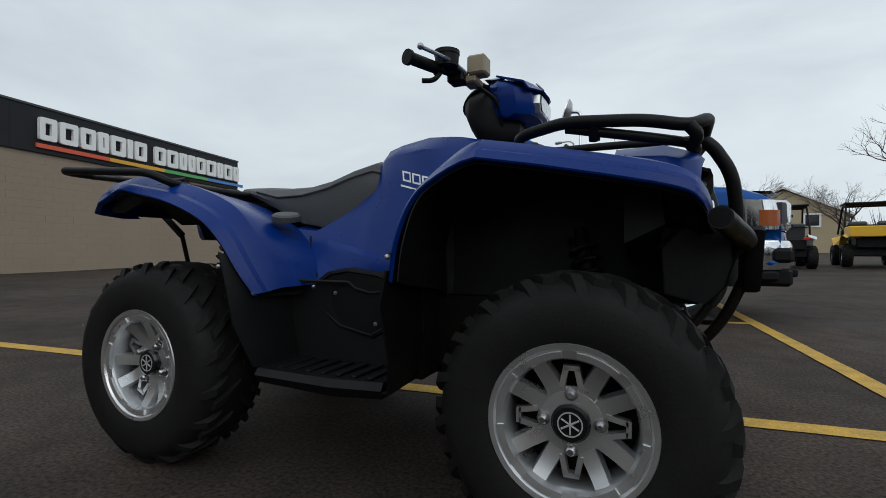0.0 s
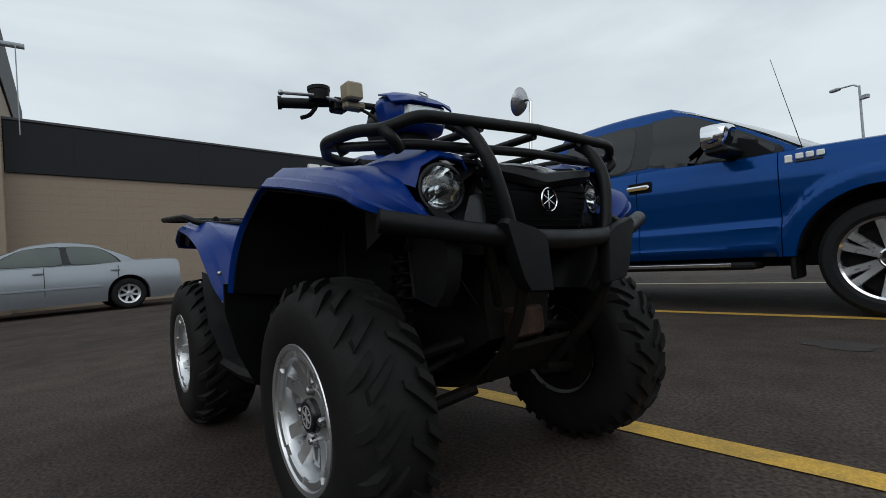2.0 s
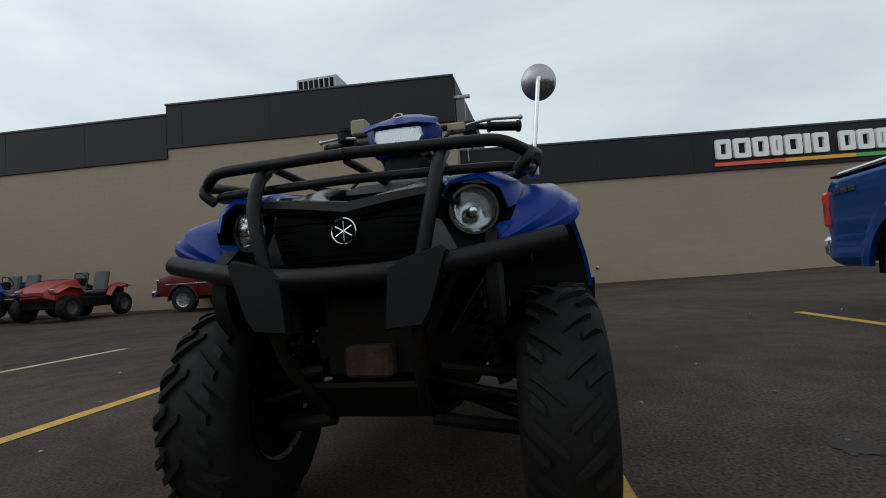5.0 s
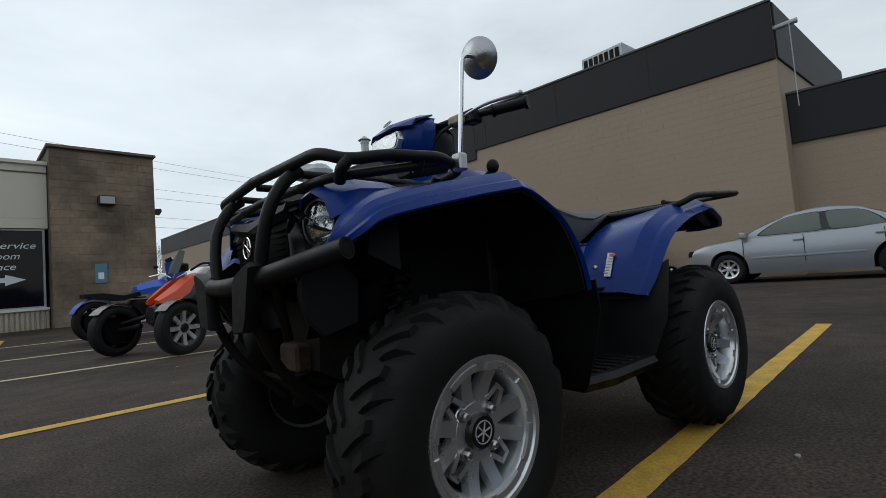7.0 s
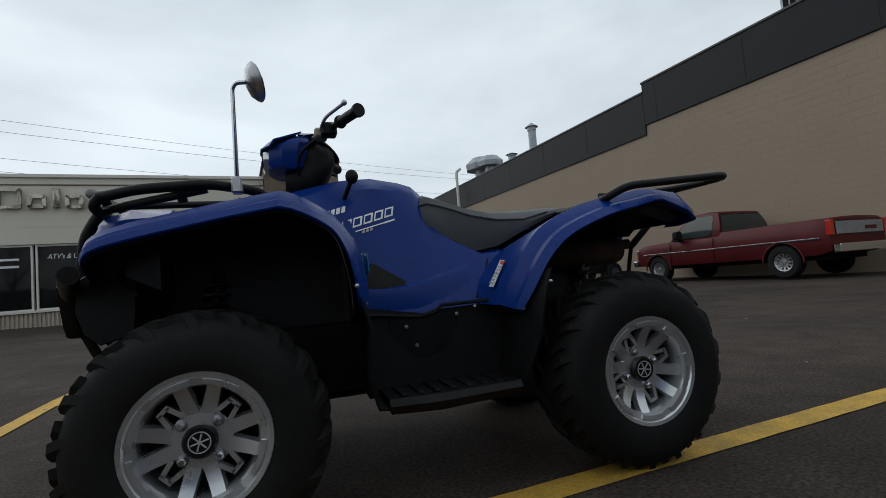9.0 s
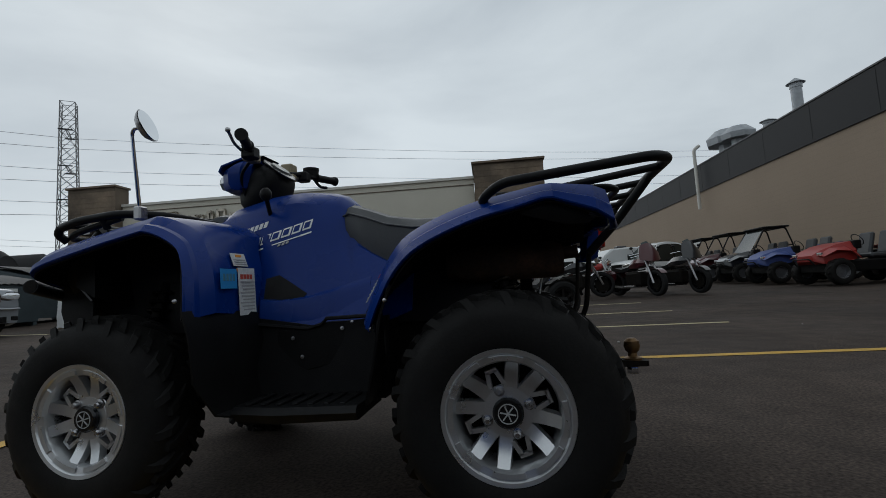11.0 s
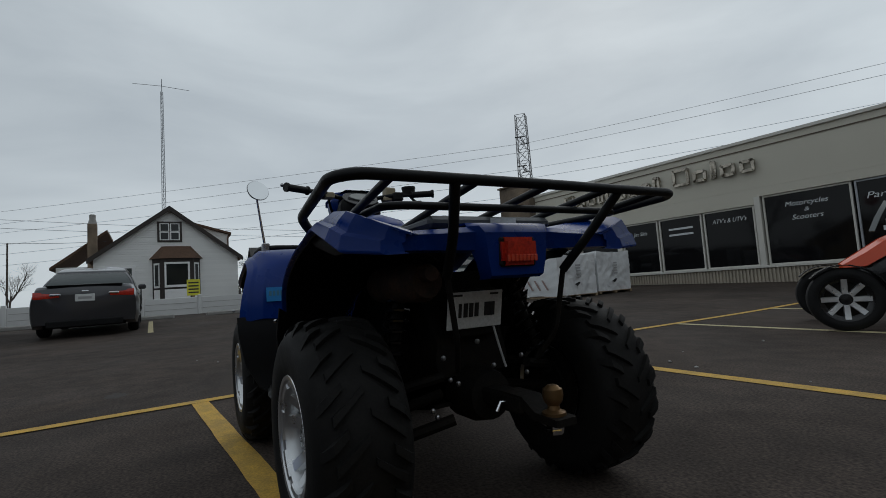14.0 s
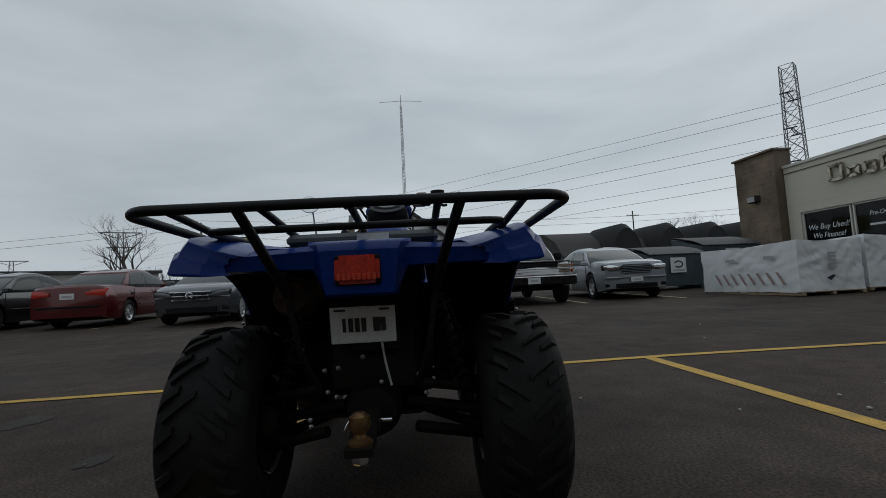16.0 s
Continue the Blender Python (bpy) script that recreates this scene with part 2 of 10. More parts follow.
ORANGE = mat("trike_orange_plastic", (0.60, 0.060, 0.012), 0.36, vary=0.12, scale=6, coat=0.1)
BIKE_BLUE = mat("bike_blue_plastic", (0.03, 0.10, 0.50), 0.3, vary=0.12, scale=6, coat=0.4)
MAROON = mat("bike_maroon_paint", (0.060, 0.007, 0.011), 0.28, 0.2, vary=0.12, scale=6, coat=0.6)
DUMPSTER = mat("dumpster_blue_grey", (0.055, 0.075, 0.085), 0.6, vary=0.45, scale=2.2, fine=0.12, bump=0.15, rough_vary=0.15)
LID = mat("dumpster_lid", (0.020, 0.021, 0.023), 0.45, vary=0.3, scale=3)
WRAP = mat("crate_wrap_film", (0.74, 0.75, 0.755), 0.36, vary=0.25, scale=1.8, fine=0.03, fine_scale=26, bump=0.45, bump_scale=6, second=(0.56, 0.57, 0.58))
WRAP_PRINT = mat("wrap_print_rust", (0.34, 0.24, 0.22), 0.5, vary=0.3, scale=8)
WOOD = mat("pallet_wood", (0.30, 0.22, 0.14), 0.85, vary=0.4, scale=9, fine=0.2, fine_scale=60, bump=0.4, obj_vary=0.15)
FENCE = mat("weathered_fence_wood", (0.16, 0.13, 0.105), 0.9, vary=0.4, scale=7, fine=0.2, bump=0.4, obj_vary=0.15)
SIDING = mat("white_siding", (0.80, 0.80, 0.78), 0.6, vary=0.12, scale=2, obj_vary=0.03)
DARK_TRIM = mat("dark_brown_trim", (0.030, 0.022, 0.018), 0.65, vary=0.3, scale=6)
SHINGLE = mat("brown_shingles", (0.115, 0.066, 0.042), 0.92, vary=0.4, scale=4, fine=0.3, fine_scale=22, bump=0.6, bump_scale=18)
SHINGLE_GREY = mat("grey_shingles", (0.060, 0.055, 0.052), 0.92, vary=0.4, scale=4, fine=0.3, fine_scale=22, bump=0.6, bump_scale=18)
TAN_SIDING = mat("tan_siding", (0.44, 0.35, 0.22), 0.7, vary=0.15, scale=2)
CONCRETE = mat("concrete", (0.36, 0.35, 0.33), 0.9, vary=0.4, scale=2.5, fine=0.15, bump=0.4)
WALL_WHITE = mat("white_vinyl_panel", (0.66, 0.66, 0.65), 0.6, vary=0.2, scale=3, obj_vary=0.04)
SIGN_YELLOW = mat("sign_yellow", (0.66, 0.62, 0.05), 0.5, vary=0.12, scale=4)
POLE_WOOD = mat("pole_wood", (0.085, 0.068, 0.055), 0.9, vary=0.4, scale=6, bump=0.4)
BARK = mat("bark", (0.075, 0.060, 0.050), 0.95, vary=0.4, scale=9, bump=0.5)
TWIG = mat("twigs", (0.085, 0.066, 0.056), 0.95, vary=0.3, scale=5)
WIRE = mat("wire", (0.24, 0.24, 0.245), 0.6, vary=0.2, scale=3)
FAR_WOOD = mat("far_twigs", (0.10, 0.088, 0.080), 0.95, vary=0.4, scale=0.8)
AWNING = mat("dark_awning_canvas", (0.020, 0.020, 0.021), 0.85, vary=0.3, scale=3)
OPEN_RED = glow("neon_red", (0.9, 0.06, 0.05), 1.6)
BLUE_SIGN = mat("sign_blue", (0.08, 0.22, 0.30), 0.5, vary=0.15, scale=8)
STRIPES = [mat("stripe_" + k, c, 0.45, vary=0.08, scale=4) for k, c in
           (("red", (0.72, 0.10, 0.04)), ("amber", (0.78, 0.40, 0.03)), ("green", (0.10, 0.42, 0.12)), ("blue", (0.06, 0.22, 0.55)))]


# ---- mesh helpers ----
def finish(bm, sharp=0.55):
    bmesh.ops.recalc_face_normals(bm, faces=bm.faces)
    for f in bm.faces:
        f.smooth = True
    for e in bm.edges:
        if len(e.link_faces) == 2 and e.calc_face_angle(0) > sharp:
            e.smooth = False
    return bm


def mesh_of(name, bm, material):
    finish(bm)
    me = bpy.data.meshes.new(name)
    bm.to_mesh(me)
    bm.free()
    me.materials.append(material)
    return me


def part(name, bm, material, parent, label=""):
    """Links a bmesh as one mesh object under a thing or a part."""
    ob = new(name, mesh_of(name, bm, material))
    ob.parent = parent
    if label:
        ob["label"] = label
    return ob


def thing(name, label, category, m=None, group="", kind=""):
    ob = new(name)
    ob.empty_display_size = 0.1
    if m is not None:
        ob.matrix_world = m
    return tagged(ob, label, category, group, kind)


def solo(name, bm, material, label, category="", group="", kind="", m=None):
    ob = new(name, mesh_of(name, bm, material))
    if m is not None:
        ob.matrix_world = m
    return tagged(ob, label, category, group, kind)


def B():
    return bmesh.new()


def box(bm, lo, hi, bevel=0.0, m=None, seg=1):
    lo, hi = Vector(lo), Vector(hi)
    c, s = (lo + hi) / 2, hi - lo
    t = Matrix.Translation(c) @ Matrix.Diagonal((abs(s.x), abs(s.y), abs(s.z), 1))
    vs = bmesh.ops.create_cube(bm, size=1, matrix=t)["verts"]
    if bevel:
        es = list({e for v in vs for e in v.link_edges})
        r = bmesh.ops.bevel(bm, geom=es, offset=bevel, segments=seg, affect="EDGES", clamp_overlap=True)
        vs = list({v for f in r["faces"] for v in f.verts} | {v for v in vs if v.is_valid})
    if m is not None:
        bmesh.ops.transform(bm, matrix=m, verts=vs)
    return bm


def ring_loft(bm, rings, closed=True, cap=True):
    """Skins rings of equal point counts."""
    vr = [[bm.verts.new(p) for p in r] for r in rings]
    n = len(vr[0])
    for a, b in zip(vr, vr[1:]):
        for i in range(n if closed else n - 1):
            j = (i + 1) % n
            bm.faces.new((a[i], a[j], b[j], b[i]))
    if cap and closed:
        bm.faces.new(vr[0][::-1])
        bm.faces.new(vr[-1])
    return bm


def sheet(bm, rows, thick=0.004):
    """An open skin over rows of points, given thickness."""
    start = set(bm.faces)
    ring_loft(bm, rows, closed=False, cap=False)
    fs = [f for f in bm.faces if f not in start]
    bmesh.ops.recalc_face_normals(bm, faces=fs)
    bmesh.ops.solidify(bm, geom=fs, thickness=thick)
    return bm


def fillet(pts, r, n=5, loop=False):
    """A polyline with rounded corners."""
    pts = [Vector(p) for p in pts]
    out = []
    count = len(pts)
    for i, p in enumerate(pts):
        if not loop and i in (0, count - 1):
            out.append(p)
            continue
        a, b = pts[i - 1] - p, pts[(i + 1) % count] - p
        k = min(r, a.length * 0.45, b.length * 0.45)
        p0, p1 = p + a.normalized() * k, p + b.normalized() * k
        for q in range(n + 1):
            t = q / n
            out.append(p0 * (1 - t) ** 2 + p * 2 * t * (1 - t) + p1 * t * t)
    return out


def tube(bm, pts, r, sides=10, bend=0.0, loop=False, taper=None):
    """A round bar along a polyline, with filleted corners."""
    path = fillet(pts, bend, loop=loop) if bend else [Vector(p) for p in pts]
    clean = [path[0]]
    for p in path[1:]:
        if (p - clean[-1]).length > 1e-5:
            clean.append(p)
    path = clean
    count = len(path)
    up = None
    rings = []
    for i, p in enumerate(path):
        if loop:
            d = (path[(i + 1) % count] - path[i - 1]).normalized()
        else:
            d = (path[min(i + 1, count - 1)] - path[max(i - 1, 0)]).normalized()
        if up is None:
            up = d.orthogonal().normalized()
        up = (up - d * up.dot(d)).normalized()
        side = d.cross(up)
        rr = r if taper is None else r + (taper - r) * i / max(1, count - 1)
        rings.append([p + (up * math.cos(a) + side * math.sin(a)) * rr for a in (2 * math.pi * k / sides for k in range(sides))])
    if loop:
        rings.append(rings[0])
        ring_loft(bm, rings, cap=False)
        bmesh.ops.remove_doubles(bm, verts=bm.verts, dist=1e-6)
    else:
        ring_loft(bm, rings)
    return bm


def lathe(bm, profile, n=32, axis="y", centre=(0, 0, 0), cap=True):
    """Turns (radius, along) pairs about an axis."""
    rings = []
    for r, h in profile:
        ring = []
        for k in range(n):
            a = 2 * math.pi * k / n
            c, s = r * math.cos(a), r * math.sin(a)
            ring.append({"y": (c, h, s), "x": (h, c, s), "z": (c, s, h)}[axis])
        rings.append([Vector(p) + Vector(centre) for p in ring])
    return ring_loft(bm, rings, cap=cap)


def prism(bm, poly, lo, hi, axis="y", chamfer=0.0, shrink=0.97):
    """Extrudes a 2D outline between two stations of an axis; chamfer draws the end outlines in."""
    cx, cz = sum(p[0] for p in poly) / len(poly), sum(p[1] for p in poly) / len(poly)

    def at(h, k):
        out = []
        for a, b in poly:
            a, b = cx + (a - cx) * k, cz + (b - cz) * k
            out.append({"y": (a, h, b), "x": (h, a, b), "z": (a, b, h)}[axis])
        return out

    if chamfer:
        return ring_loft(bm, [at(lo, shrink), at(lo + chamfer, 1), at(hi - chamfer, 1), at(hi, shrink)])
    return ring_loft(bm, [at(lo, 1), at(hi, 1)])


def flip(pts, s):
    return [(p[0], p[1] * s, p[2]) for p in pts]


def letters(bm_name, text, size, m, material, parent, extrude=0.004, shear=0.0, width=None):
    """A line of writing in the built-in face, as one mesh."""
    cu = bpy.data.curves.new(bm_name, "FONT")
    cu.body, cu.size, cu.extrude, cu.align_x, cu.shear = text, size, extrude, "CENTER", shear
    tmp = bpy.data.objects.new(bm_name, cu)
    scene.collection.objects.link(tmp)
    dg = bpy.context.evaluated_depsgraph_get()
    me = bpy.data.meshes.new_from_object(tmp.evaluated_get(dg))
    if width:
        now = max(v.co.x for v in me.vertices) - min(v.co.x for v in me.vertices)
        for v in me.vertices:
            v.co.x *= width / now
    bpy.data.objects.remove(tmp)
    bpy.data.curves.remove(cu)
    me.materials.clear()
    me.materials.append(material)
    ob = new(bm_name, me)
    ob.matrix_basis = m
    ob.parent = parent
    return ob


def smoothstep(a, b, v):
    t = min(1.0, max(0.0, (v - a) / (b - a)))
    return t * t * (3 - 2 * t)


def soft_ramp(v):
    """max(0, v) with a soft start."""
    return 0.0 if v < -1 else (v if v > 1 else (v + 1) ** 2 / 4)


def height(x, y):
    """The lot's surface: level round the quad, rising gently beyond."""
    h = 0.022 * min(soft_ramp(x - 3.0), 26) + 0.014 * min(soft_ramp(-y - 6.5), 12) + 0.014 * min(soft_ramp(y - 6.5), 14)
    return h


# ---- ground ----
def axis_steps(lo, hi):
    fine = [i * 1.0 for i in range(int(lo), int(hi) + 1)]
    far = [1.35 ** k * 40 for k in range(15)]
    return [-f for f in reversed(far) if -f < lo] + fine + [f for f in far if f > hi]


gx, gy = axis_steps(-18, 32), axis_steps(-30, 26)
g_rows = [[(x, y, height(x, y)) for y in gy] for x in gx]
g_bm = B()
ring_loft(g_bm, g_rows, closed=False, cap=False)
solo("ground", g_bm, ASPHALT, "dark worn asphalt of a parking lot", "ground", kind="structure")


def strip(name, a, b, w, material, label, lift=0.004):
    """A painted line that lies on the lot."""
    a, b = Vector((*a, 0)), Vector((*b, 0))
    d = (b - a).normalized()
    s = Vector((-d.y, d.x, 0)) * w / 2
    n = max(2, int((b - a).length / 0.12))
    rnd = random.Random(name + str(a.x))
    bm = B()
    rows = []
    for i in range(n + 1):
        p = a + (b - a) * i / n
        wob = rnd.uniform(-0.006, 0.006)
        row = []
        for k in (-1, 1):
            q = p + s * (k + wob * 6) 
            row.append((q.x, q.y, height(q.x, q.y) + lift))
        rows.append(row)
    ring_loft(bm, rows, closed=False, cap=False)
    return solo(name, bm, material, label, "marking", "painted stall lines", "structure")


LW = 0.105
for k, (a, b) in enumerate([((-3.61, 0.25), (1.76, 0.66)), ((-3.70, 2.95), (1.60, 3.45)), ((-3.14, -2.18), (1.97, -2.10)),
                            ((-2.95, -4.55), (1.95, -4.80)), ((-2.9, -6.75), (1.95, -7.1)), ((-2.9, -9.1), (1.95, -9.5)), ((-3.7, 5.75), (1.66, 6.3))]):
    strip("road_marking", a, b, LW, YELLOW if k < 3 else PALE, "worn yellow stall line painted on asphalt")
strip("road_marking", (1.28, 9.0), (1.99, -2.3), LW, YELLOW, "worn yellow cross line painted on asphalt", 0.006)
strip("road_marking", (1.99, -2.3), (1.95, -11.5), LW, YELLOW, "worn yellow cross line painted on asphalt", 0.006)
for yy in (7.7, 4.6, 1.2, -1.7, -4.2, -6.7):
    strip("road_marking", (9.5, yy), (14.2, yy + 0.15), 0.10, PALE, "worn pale stall line before the white wall")


def blotch(x, y, r, seed):
    rnd = random.Random(seed)
    bm = B()
    n = 60
    ring = []
    for k in range(n):
        a = 2 * math.pi * k / n
        q = r * (1 + 0.45 * noise.noise((math.cos(a) * 1.6 + seed, math.sin(a) * 1.6, seed)) + 0.25 * noise.noise((math.cos(a) * 5, math.sin(a) * 5, seed))) * rnd.uniform(0.86, 1.08)
        px, py = x + q * math.cos(a), y + 0.6 * q * math.sin(a)
        ring.append(bm.verts.new((px, py, height(px, py) + 0.003)))
    bm.faces.new(ring)
    solo("oil_stain", bm, STAIN, "dark oil stain soaked into asphalt", "stain", kind="structure")


for k, (x, y, r) in enumerate([(0.95, 2.35, 0.20), (0.1, 1.35, 0.10), (2.6, 1.2, 0.12)]):
    blotch(x, y, r, k + 3)
for k in range(46):
    rnd = random.Random(k * 7 + 1)
    x, y, s = rnd.uniform(-4, 4.5), rnd.uniform(-4, 4.5), rnd.uniform(0.006, 0.016)
    if abs(x) < 1.1 and abs(y) < 0.7:
        continue
    bm = B()
    bmesh.ops.create_icosphere(bm, subdivisions=1, radius=s, matrix=Matrix.Translation((x, y, height(x, y) + s * 0.4)) @ Matrix.Diagonal((1, rnd.uniform(0.6, 1), 0.6, 1)))
    solo("pebble", bm, CONCRETE if k % 3 else FENCE, "small loose pebble on asphalt", "pebble", "loose grit")


# ---- the long block building ----
PIECES = []  # the small wall pieces are built last


def wall_run(name, a, b, z0, z1, thick, material, label):
    """A straight wall whose outer face runs from a to b (outer side to the left of a->b)."""
    a, b = Vector((*a, 0)), Vector((*b, 0))
    d = (b - a).normalized()
    n = Vector((-d.y, d.x, 0))
    ln = (b - a).length
    m = Matrix(((d.x, n.x, 0, a.x), (d.y, n.y, 0, a.y), (0, 0, 1, 0), (0, 0, 0, 1)))
    bm = B()
    box(bm, (0, -thick, z0), (ln, 0, z1))
    ob = solo(name, bm, material, label, "wall", kind="structure")
    ob.matrix_world = m
    return ob, ln


def band(wall, ln, z0, z1, ends=(0, 0)):
    bm = B()
    box(bm, (-ends[0], 0.0, z0), (ln + ends[1], 0.06, z1), 0.01)
    for k in range(1, int(ln / 3.05) + 1):
        box(bm, (k * 3.05 - 0.012, 0.058, z0 + 0.02), (k * 3.05 + 0.012, 0.066, z1 - 0.02))
    part("fascia_band", bm, BAND, wall, "black metal parapet band")
    bm = B()
    box(bm, (-ends[0] - 0.02, -0.28, z1), (ln + ends[1] + 0.02, 0.09, z1 + 0.07), 0.012)
    part("coping", bm, COPING, wall)


wall_a, len_a = wall_run("wall_west", (-16.19, 14.4), (-13.30, -1.94), -0.3, 4.55, 0.3, BLOCK_JOINT, "tan painted block wall below a black band")
band(wall_a, len_a, 3.31, 4.55)
wall_b, len_b = wall_run("wall_west_tall", (-12.79, -1.94), (-11.70, -11.57), -0.3, 6.88, 0.3, BLOCK_JOINT, "tall tan painted block wall below a black band")
band(wall_b, len_b, 5.42, 6.88)
wall_c, len_c = wall_run("wall_southwest", (-11.70, -11.57), (-8.0, -53.0), -0.3, 6.55, 0.3, BLOCK_JOINT, "long tan painted block wall below a black band")
band(wall_c, len_c, 5.08, 6.55)
PIECES += [(wall_a, len_a, 0.0, 3.30, BLOCK), (wall_b, len_b, 0.0, 5.41, BLOCK), (wall_c, len_c, 0.0, 5.07, BLOCK)]
for nm, a, b, z1 in (("wall_return", (-20.8, -1.94), (-12.82, -1.94), 6.88), ("wall_end", (-22.0, 14.4), (-16.22, 14.4), 4.55), ("wall_far_end", (-8.3, -53.0), (-20.0, -53.0), 6.55)):
    w, ln = wall_run(nm, a, b, -0.3, z1, 0.3, BLOCK, "tan block end wall with a black top band")
    bm = B()
    box(bm, (0, -0.001, z1 - 1.44), (ln, 0.05, z1), 0.01)
    part("fascia_band", bm, BAND, w, "black metal parapet band")
for lo, hi in (((-22, -1.94, 3.9), (-16.6, 14.1, 4.05)), ((-20.5, -11.6, 6.4), (-13.1, -2.25, 6.55)), ((-20, -53, 6.1), (-12.0, -11.9, 6.25))):
    bm = B()
    box(bm, lo, hi)
    solo("roof", bm, COPING, "flat dark roof behind the parapet", "roof", kind="structure")

def plain_ring(bm, a, b, z0, z1, lo, hi, bar_w, axis):
    """A rounded block with an oblong hole: one plain raised sign shape between a and b."""
    def loop(q, r):
        pts = []
        for cx, cz, k in ((b - q - r, z1 - q - r, 0), (a + q + r, z1 - q - r, 1), (a + q + r, z0 + q + r, 2), (b - q - r, z0 + q + r, 3)):
            for i in range(4):
                t = (k + i / 3) * math.pi / 2
                pts.append((cx + r * math.cos(t), cz + r * math.sin(t)))
        return pts
    outer, inner = loop(0.0, 0.06), loop(bar_w, 0.012)
    rings = []
    for (x0, c0), (x1, c1) in zip(outer, inner):
        quad4 = [(x0, c0, lo), (x0, c0, hi), (x1, c1, hi), (x1, c1, lo)]
        rings.append([(d, u_, c) if axis == "x" else (u_, d, c) for u_, c, d in quad4])
    vs = [[bm.verts.new(p) for p in r] for r in rings]
    for r, q in zip(vs, vs[1:] + vs[:1]):
        for i in range(4):
            bm.faces.new((r[i], r[(i + 1) % 4], q[(i + 1) % 4], q[i]))
    bmesh.ops.recalc_face_normals(bm, faces=bm.faces)


# sign: row of plain white shapes over a four-coloured stripe
sign = thing("wall_sign", "white raised shapes over a red, amber, green and blue stripe", "sign")
sign.matrix_world = Matrix.Translation((-14.64, 6.02, 0)) @ Matrix.Rotation(math.atan(0.1769), 4, "Z")
u = 0.05
for word in ("0102130", "042201242"):
    for ch in word:
        w = (0.475, 0.53, 0.355, 0.185, 0.50)[int(ch)]
        bm = B()
        if w < 0.2:
            box(bm, (0.0, u, 3.67), (0.09, u + w, 4.30), 0.008)
        else:
            plain_ring(bm, u, u + w, 3.67, 4.30, 0.0, 0.09, 0.15, "x")
        part("sign_shape", bm, LETTER, sign)
        u += w + 0.082
    u += 0.26
for k in range(4):
    bm = B()
    a = k * u / 4
    box(bm, (0.0, a, 3.45), (0.05, a + u / 4 - 0.006, 3.57), 0.004)
    part("sign_stripe", bm, STRIPES[k], sign)

# roof plant
ac = thing("rooftop_air_conditioner", "grey metal rooftop air conditioner with a louvred side", "air conditioner", pose(-13.48, -7.3, 6.88))
bm = B()
box(bm, (-0.5, 0.0, -0.9), (0.5, 1.2, 0.0))
part("curb", bm, COPING, ac)
bm = B()
box(bm, (-0.6, -0.1, 0), (0.6, 1.4, 0.75), 0.03)
part("casing", bm, GALV, ac)
bm = B()
for k in range(7):
    box(bm, (0.6, 0.0 + k * 0.19, 0.10), (0.62, 0.13 + k * 0.19, 0.65))
part("louvre", bm, UNDER, ac)
bm = B()
lathe(bm, [(0.0, 0.75), (0.38, 0.75), (0.38, 0.84), (0.25, 0.9), (0.0, 0.9)], 20, "z", (0, 0.6, 0), cap=False)
part("fan_hood", bm, GALV, ac)
for (x, y, z, s, lab) in ((-12.3, -20.6, 6.75, 1.0, "tall"), (-12.1, -22.8, 6.6, 0.55, "short")):
    fl = thing("flue", lab + " galvanised flue with a conical cap on the roof", "flue", pose(x, y, z))
    bm = B()
    lathe(bm, [(0.21, -0.7), (0.21, 1.5 * s)], 16, "z")
    part("pipe", bm, GALV, fl)
    bm = B()
    lathe(bm, [(0.24, 1.45 * s), (0.24, 1.62 * s), (0.36, 1.64 * s), (0.03, 1.88 * s)], 16, "z")
    part("cap", bm, GALV, fl)
for y, s in ((-26.0, 1.0), (-24.6, 0.8)):
    vh = thing("exhaust_hood", "galvanised mushroom exhaust hood on the roof edge", "vent", pose(-11.5, y, 6.85))
    bm = B()
    lathe(bm, [(0.45 * s, -0.8), (0.45 * s, 0.55 * s)], 8, "z")
    part("neck", bm, GALV, vh)
    bm = B()
    lathe(bm, [(1.0 * s, 0.5 * s), (1.05 * s, 0.85 * s), (0.55 * s, 1.3 * s), (0.0, 1.32 * s)], 8, "z")
    part("hood", bm, GALV, vh)
dp = thing("downpipe", "white pipe rising over the parapet", "pipe", pose(-9.95, -26.5, 0))
bm = B()
tube(bm, [(-0.3, 0, 7.6), (0, 0, 7.4), (0, 0, 4.2), (0.0, 0.0, 4.05)], 0.09, 10, bend=0.15)
part("pipe", bm, TRIM, dp)
ant = thing("roof_pipe", "short pipe bracket on the tall wall's corner", "pipe", pose(-12.84, -1.8, 6.2))
bm = B()
tube(bm, [(0, -0.2, 0), (0, 0.36, 0)], 0.065, 10)
tube(bm, [(0.05, 0.20, 0), (0.05, 0.20, -2.1)], 0.012, 6)
part("bracket", bm, GALV, ant)

# ---- the shop ----
SHOP = Matrix.Translation((1.16, -14.95, 0)) @ Matrix.Rotation(math.atan(0.1), 4, "Z")
SL = 13.40


def shop_thing(name, label, cat, kind="structure"):
    ob = thing(name, label, cat, kind=kind)
    ob.matrix_world = SHOP
    return ob


